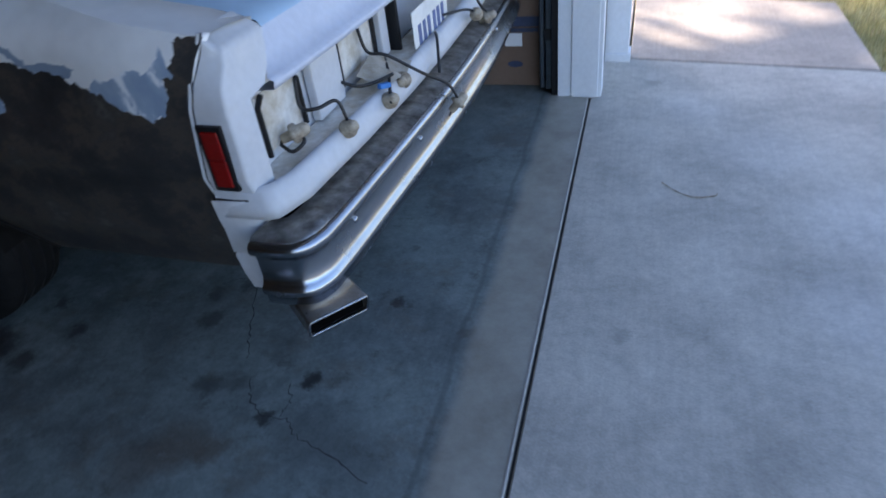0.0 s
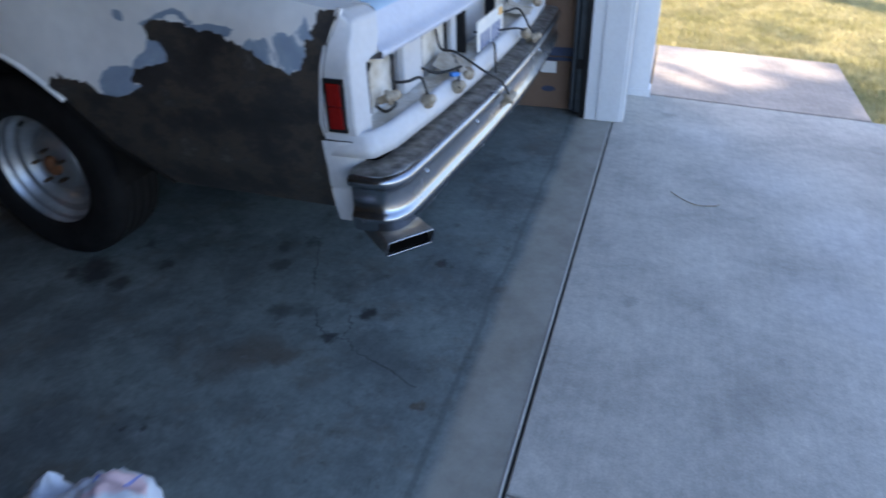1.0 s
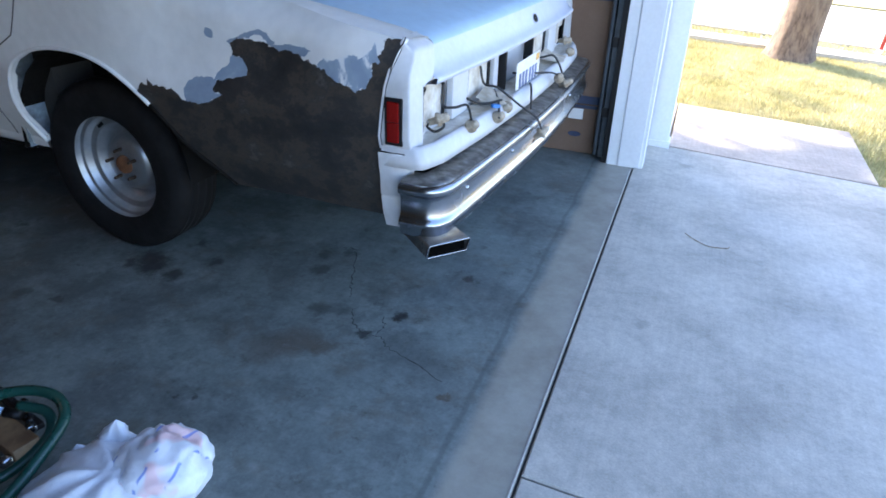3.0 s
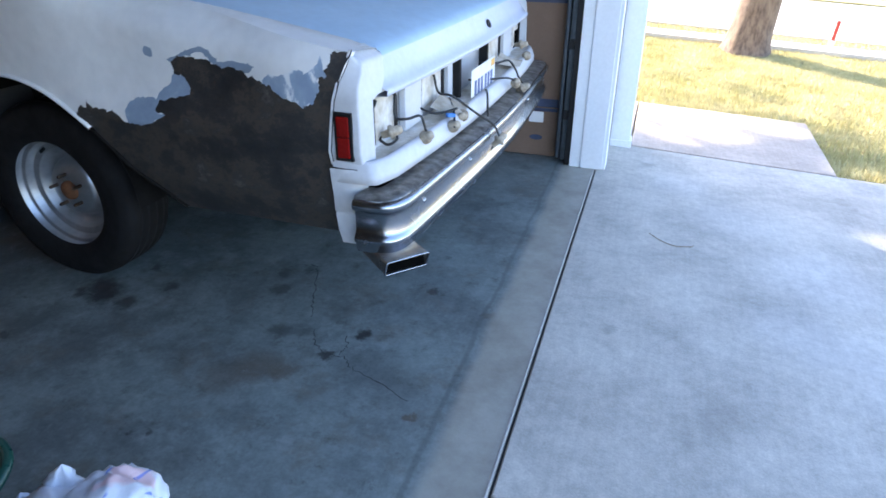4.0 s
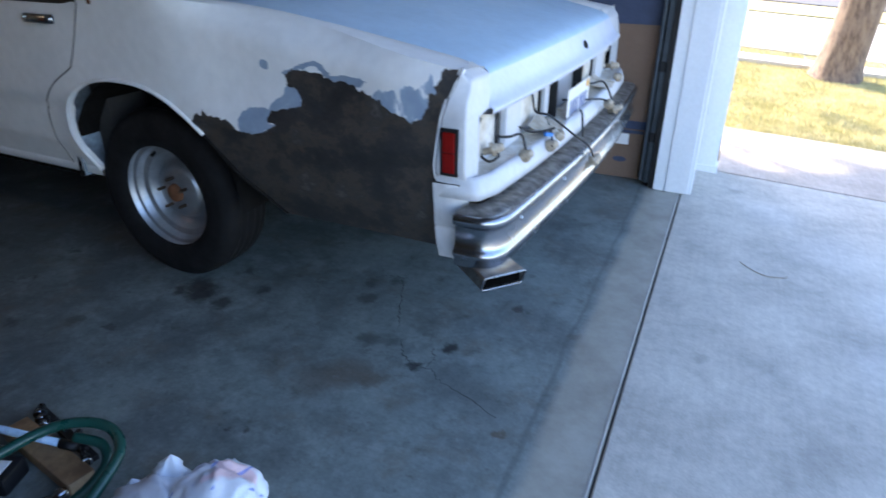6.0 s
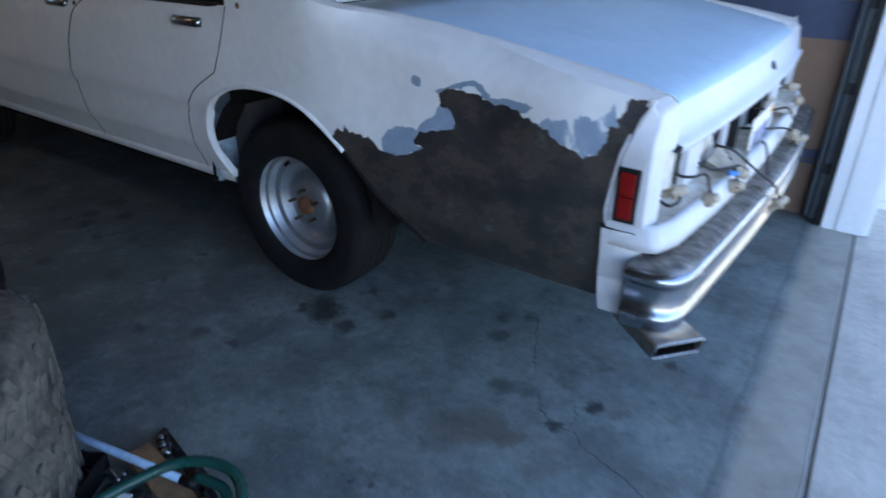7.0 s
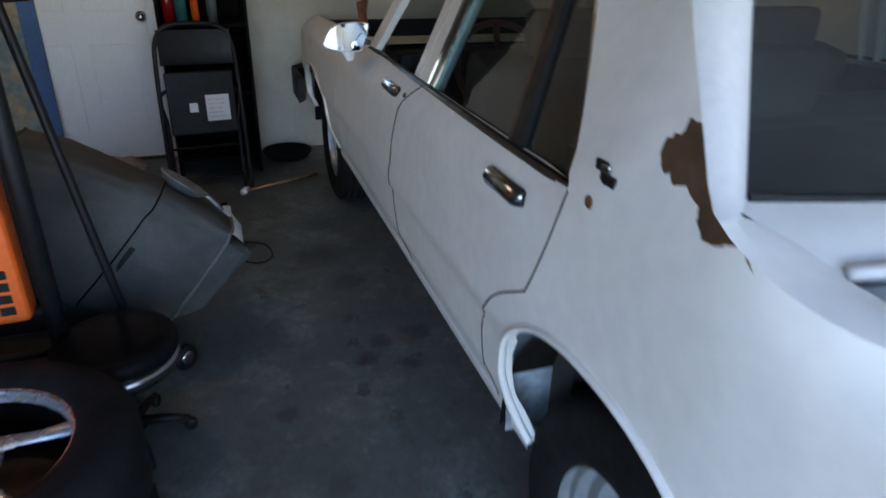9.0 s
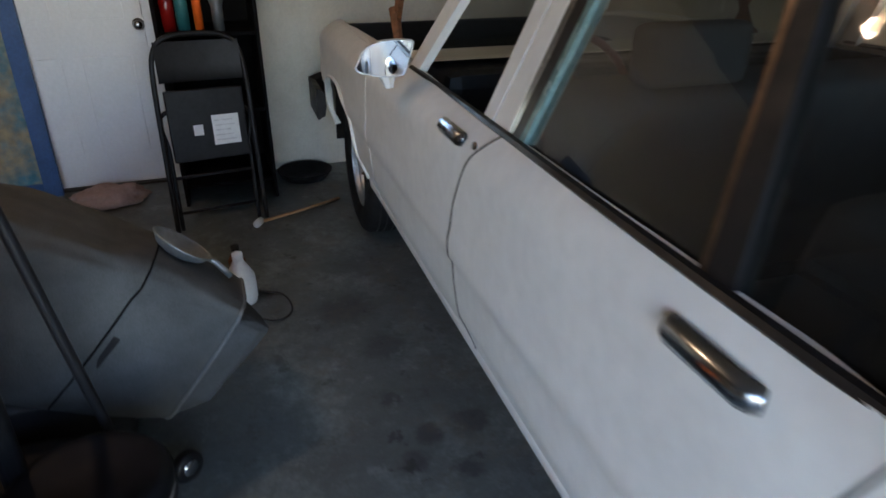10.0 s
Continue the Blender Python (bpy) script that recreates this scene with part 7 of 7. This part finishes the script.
# cardboard boxes beyond the car
def carton(x0, x1, y0, y1, z0, z1, bands, label, logo=None):
    c = thing("cardboard_box", pose(0, 0, 0), label, "box", "boxes by the wall")
    bm = bmesh.new(); box(bm, x0, x1, y0, y1, z0, z1, 0.006)
    body = part("carton", bm, M_card, c)
    for a, b in bands:
        bm2 = bmesh.new(); box(bm2, x0 + 0.003, x1 - 0.003, y0 - 0.0012, y0 + 0.002, a, b)
        part("printed_band", bm2, M_blue_print, body, "dark blue printed band")
    bm = bmesh.new(); box(bm, x0 - 0.001, x1 + 0.001, (y0 + y1) / 2 - 0.03, (y0 + y1) / 2 + 0.03, z1 - 0.02, z1 + 0.0015, 0.0005)
    part("tape", bm, material("box_tape", (0.42, 0.30, 0.18), 0.35), body)
    if logo:
        bm = bmesh.new(); lathe(bm, [(0, 0.0015), (0.03, 0.0015), (0.031, 0)], 24, pose(logo[0], y0, logo[1], 90, 0, 0) @ Matrix.Diagonal((1.2, 0.5, 1, 1)))
        part("printed_mark", bm, M_blue_print, body)
    return c


carton(-0.86, -0.245, 1.87, 2.10, 0.003, 0.285, [(0.262, 0.28)], "low brown cardboard box with an oval mark", (-0.36, 0.11))
carton(-0.87, -0.235, 1.86, 2.10, 0.288, 1.075, [(0.29, 0.335), (0.835, 1.0)], "tall brown cardboard box with dark blue bands")
carton(-0.80, -0.25, 1.87, 2.10, 1.078, 1.50, [], "plain brown cardboard box on top")
paper = thing("paper_tag", pose(-0.36, 1.845, 0.235), "small white paper tag on a cardboard box", "paper")
bm = bmesh.new(); box(bm, -0.04, 0.04, -0.002, 0.0, -0.03, 0.03, 0.0005)
part("sheet", bm, M_white_label, paper)

# a twig on the driveway
tw = thing("twig", pose(0, 0, 0), "thin dry twig on the driveway", "twig")
bm = bmesh.new(); tube(bm, smooth_line([(0.315, 1.045, -0.012), (0.36, 0.995, -0.014), (0.42, 0.965, -0.018), (0.49, 0.985, -0.022), (0.50, 1.0, -0.022)], 6), 0.0022, 5)
part("stem", bm, M_socket, tw)

# ---- outside ----
M_leaf = material("tree_leaves", (0.07, 0.10, 0.03), 0.6, vary=0.25)
M_grass = material("dry_grass_blades", (0.66, 0.60, 0.335), 0.7, spots=(0.44, 0.41, 0.18), scale=2.6, vary=0.25, grain=14, bump=0)
M_redpost = material("red_marker", (0.42, 0.035, 0.02), 0.5)
M_util = material("pale_green_metal", (0.50, 0.55, 0.48), 0.5)

M_bark = ramp_material("rough_bark", 0.95, [(0.32, (0.06, 0.042, 0.032)), (0.46, (0.15, 0.108, 0.080)), (0.62, (0.22, 0.165, 0.12)), (0.75, (0.30, 0.235, 0.18))], 22, 8, 0.7, (1.0, 1.0, 0.28), bump=1.0)

tree = thing("tree", pose(1.14, 6.20, ground_z(1.14) - 0.03), "large street tree with rough brown bark", "tree")
bm = bmesh.new()
rings = []
for i in range(26):
    z = -0.02 + 3.6 * (i / 25) ** 1.2
    r0 = 0.215 + 0.045 * math.exp(-z / 0.10) - 0.018 * z
    row = []
    for k in range(49):
        a = 2 * math.pi * k / 48
        d = Vector((math.cos(a), math.sin(a), z * 1.6))
        r = r0 * (1 + 0.10 * noise.noise(d * 1.6) + 0.07 * abs(noise.noise(Vector((math.cos(a) * 6, math.sin(a) * 6, z * 1.8)))) + 0.05 * math.exp(-z / 0.15) * math.sin(5 * a))
        row.append((r * math.cos(a) + 0.10 * z, r * math.sin(a) + 0.05 * z, z))
    row[-1] = row[0]
    rings.append(row)
grid(bm, rings)
bmesh.ops.remove_doubles(bm, verts=bm.verts, dist=1e-5)
part("trunk", bm, M_bark, tree, smooth=True)
rng = random.Random(11)
tips = []
for k in range(7):
    a = k * 0.9 + rng.uniform(-0.2, 0.2)
    p0 = Vector((0.10 * 3.3, 0.05 * 3.3, rng.uniform(2.7, 3.5)))
    pts = [p0]
    d = Vector((math.cos(a), math.sin(a), rng.uniform(0.5, 1.2))).normalized()
    for i in range(5):
        d = (d + Vector((rng.uniform(-0.3, 0.3), rng.uniform(-0.3, 0.3), 0.1))).normalized()
        pts.append(pts[-1] + d * 0.7)
    bm = bmesh.new(); tube(bm, smooth_line(pts, 4), [0.13 * (1 - i / 21) + 0.01 for i in range(21)], 8)
    part("limb", bm, M_bark, tree, smooth=True)
    tips += pts[2:]
verts, faces = [], []
for p in tips:
    for i in range(105):
        c = p + Vector((rng.gauss(0, 0.5), rng.gauss(0, 0.5), rng.gauss(0, 0.4)))
        u = Vector((rng.uniform(-1, 1), rng.uniform(-1, 1), rng.uniform(-1, 1))).normalized()
        w_ = u.cross(Vector((0.3, 0.5, 0.8))).normalized() * 0.035
        n0 = len(verts)
        verts += [c, c + u * 0.06 + w_, c + u * 0.13, c + u * 0.06 - w_]
        faces.append((n0, n0 + 1, n0 + 2, n0 + 3))
me = bpy.data.meshes.new("crown"); me.from_pydata([tuple(v) for v in verts], [], faces); me.materials.append(M_leaf)
crown = new("crown", me); crown.parent = tree; crown["kind"] = "stuff"

# Out of view; set where its crown breaks the sun on landing and driveway.
side_tree = copy_thing(tree, pose(-5.0, 6.0, -0.05, 0, 0, 40) @ Matrix.Diagonal((1.4, 1.4, 1.4, 1)))
side_tree["label"] = "unseen leafy tree placed to dapple the landing and driveway"

street_tree = copy_thing(tree, pose(3.85, 13.5, ground_z(3.85) - 0.05, 0, 0, 40))
street_tree["label"] = "slim tree on the verge over the street"

# lawn
nr = np.random.RandomState(5)
def lawn(n, x0, x1, y0, y1, keep, h=(0.002, 0.016), w=0.005):
    x, y = nr.uniform(x0, x1, n), nr.uniform(y0, y1, n)
    ok = keep(x, y); x, y = x[ok], y[ok]; n = len(x)
    z = SLOPE * np.clip(x, 0, 9) - 0.062
    a, hh, t = nr.uniform(0, 6.28, n), nr.uniform(*h, n), nr.uniform(0.2, 1.0, n)
    dx, dy = np.cos(a) * w, np.sin(a) * w
    lx, ly = -np.sin(a) * hh * t * 0.8, np.cos(a) * hh * t * 0.8
    v = np.empty((n, 3, 3))
    v[:, 0] = np.stack([x - dx, y - dy, z], 1); v[:, 1] = np.stack([x + dx, y + dy, z], 1)
    v[:, 2] = np.stack([x + lx, y + ly, z + 0.028 + hh], 1)
    return v.reshape(-1, 3)


free = lambda x, y: ~((x > -1.25) & (x < 1.31) & (y < 3.33)) & ~((y > 6.52) & (y < 6.92)) & (y > 2.25)
blades = np.concatenate([lawn(130000, -0.5, 5.0, 2.25, 6.52, free), lawn(25000, -1.0, 8.0, 6.0, 8.0, lambda x, y: free(x, y) & (y < 7.64), w=0.007), lawn(15000, 3.0, 10.0, 2.25, 6.5, free, w=0.008)])
me = bpy.data.meshes.new("grass")
me.from_pydata(blades.tolist(), [], np.arange(len(blades)).reshape(-1, 3).tolist())
me.materials.append(M_grass)
tagged(new("grass", me), "short dry yellow-green lawn grass", "grass", kind="stuff")

# marker post and utility cabinet on the verge
mp = thing("marker_post", pose(2.20, 7.35, ground_z(2.20) - 0.06, 0, 4, 0), "thin white marker post with a red top", "post")
bm = bmesh.new(); box(bm, -0.03, 0.03, -0.02, 0.02, -0.01, 0.065, 0.006)
part("stake", bm, M_whiteplastic, mp)
bm = bmesh.new(); box(bm, -0.02, 0.02, -0.012, 0.012, 0.06, 0.29, 0.006)
part("red_flag", bm, M_redpost, mp)
ut = thing("utility_cabinet", pose(3.36, 7.24, ground_z(3.36) - 0.06), "pale green metal utility cabinet on the lawn", "cabinet")
bm = bmesh.new(); box(bm, -0.36, 0.36, -0.3, 0.3, 0.05, 0.85, 0.02)
ub = part("housing", bm, M_util, ut)
bm = bmesh.new(); box(bm, -0.38, 0.38, -0.32, 0.32, 0.85, 0.90, 0.01)
part("lid", bm, M_util, ub)
bm = bmesh.new(); box(bm, -0.38, 0.38, -0.32, 0.32, 0.0, 0.06, 0.01)
part("plinth", bm, M_walk, ut)


# parked cars over the street
def parked_car(m, mat, label):
    c = thing("parked_car", m, label, "car", "cars over the street")
    bm = bmesh.new()
    prof = [(-2.2, 0.35), (-2.25, 0.6), (-2.15, 0.78), (-1.2, 0.88), (-0.6, 1.35), (0.7, 1.38), (1.4, 0.95), (2.1, 0.88), (2.22, 0.6), (2.15, 0.35)]
    rows = []
    for y, k in ((-0.85, 0.94), (-0.80, 1.0), (-0.6, 1.02), (0.6, 1.02), (0.80, 1.0), (0.85, 0.94)):
        rows.append([(x, y * (0.82 if z > 1.0 else 1.0), 0.3 + (z - 0.3) * k) for x, z in prof])
    g = grid(bm, rows)
    bm.faces.new(g[0]); bm.faces.new(g[-1][::-1])
    part("body", bm, mat, c)
    for s in (-1, 1):
        bm = bmesh.new(); panel(bm, [(-0.95, 0.93), (-0.5, 1.30), (0.62, 1.32), (1.15, 0.95)], lambda u, v: (u, s * (0.862 - 0.15 * max(0, v - 0.93)), v), 0.3)
        part("side_window", bm, M_black, c)
        for x in (-1.35, 1.35):
            bm = bmesh.new(); lathe(bm, tyre_profile(0.32, 0.1, 0.19), 24, pose(x, s * 0.78, 0.32, 90, 0, 0))
            w_ = part("wheel", bm, M_rubber, c, smooth=True)
            bm = bmesh.new(); lathe(bm, [(0, 0.05), (0.19, 0.08)], 20, pose(x, s * 0.78, 0.32, 90 * -s, 0, 0))
            part("rim", bm, M_steel, w_)
    return c


M_carblue = material("blue_car_paint", (0.05, 0.09, 0.25), 0.25)
parked_car(pose(1.6, 25.5, -0.15, 0, 0, 4), M_carblue, "dark blue parked sedan across the street")
parked_car(pose(6.4, 25.3, -0.35, 0, 0, 4), M_white, "white parked sedan across the street")
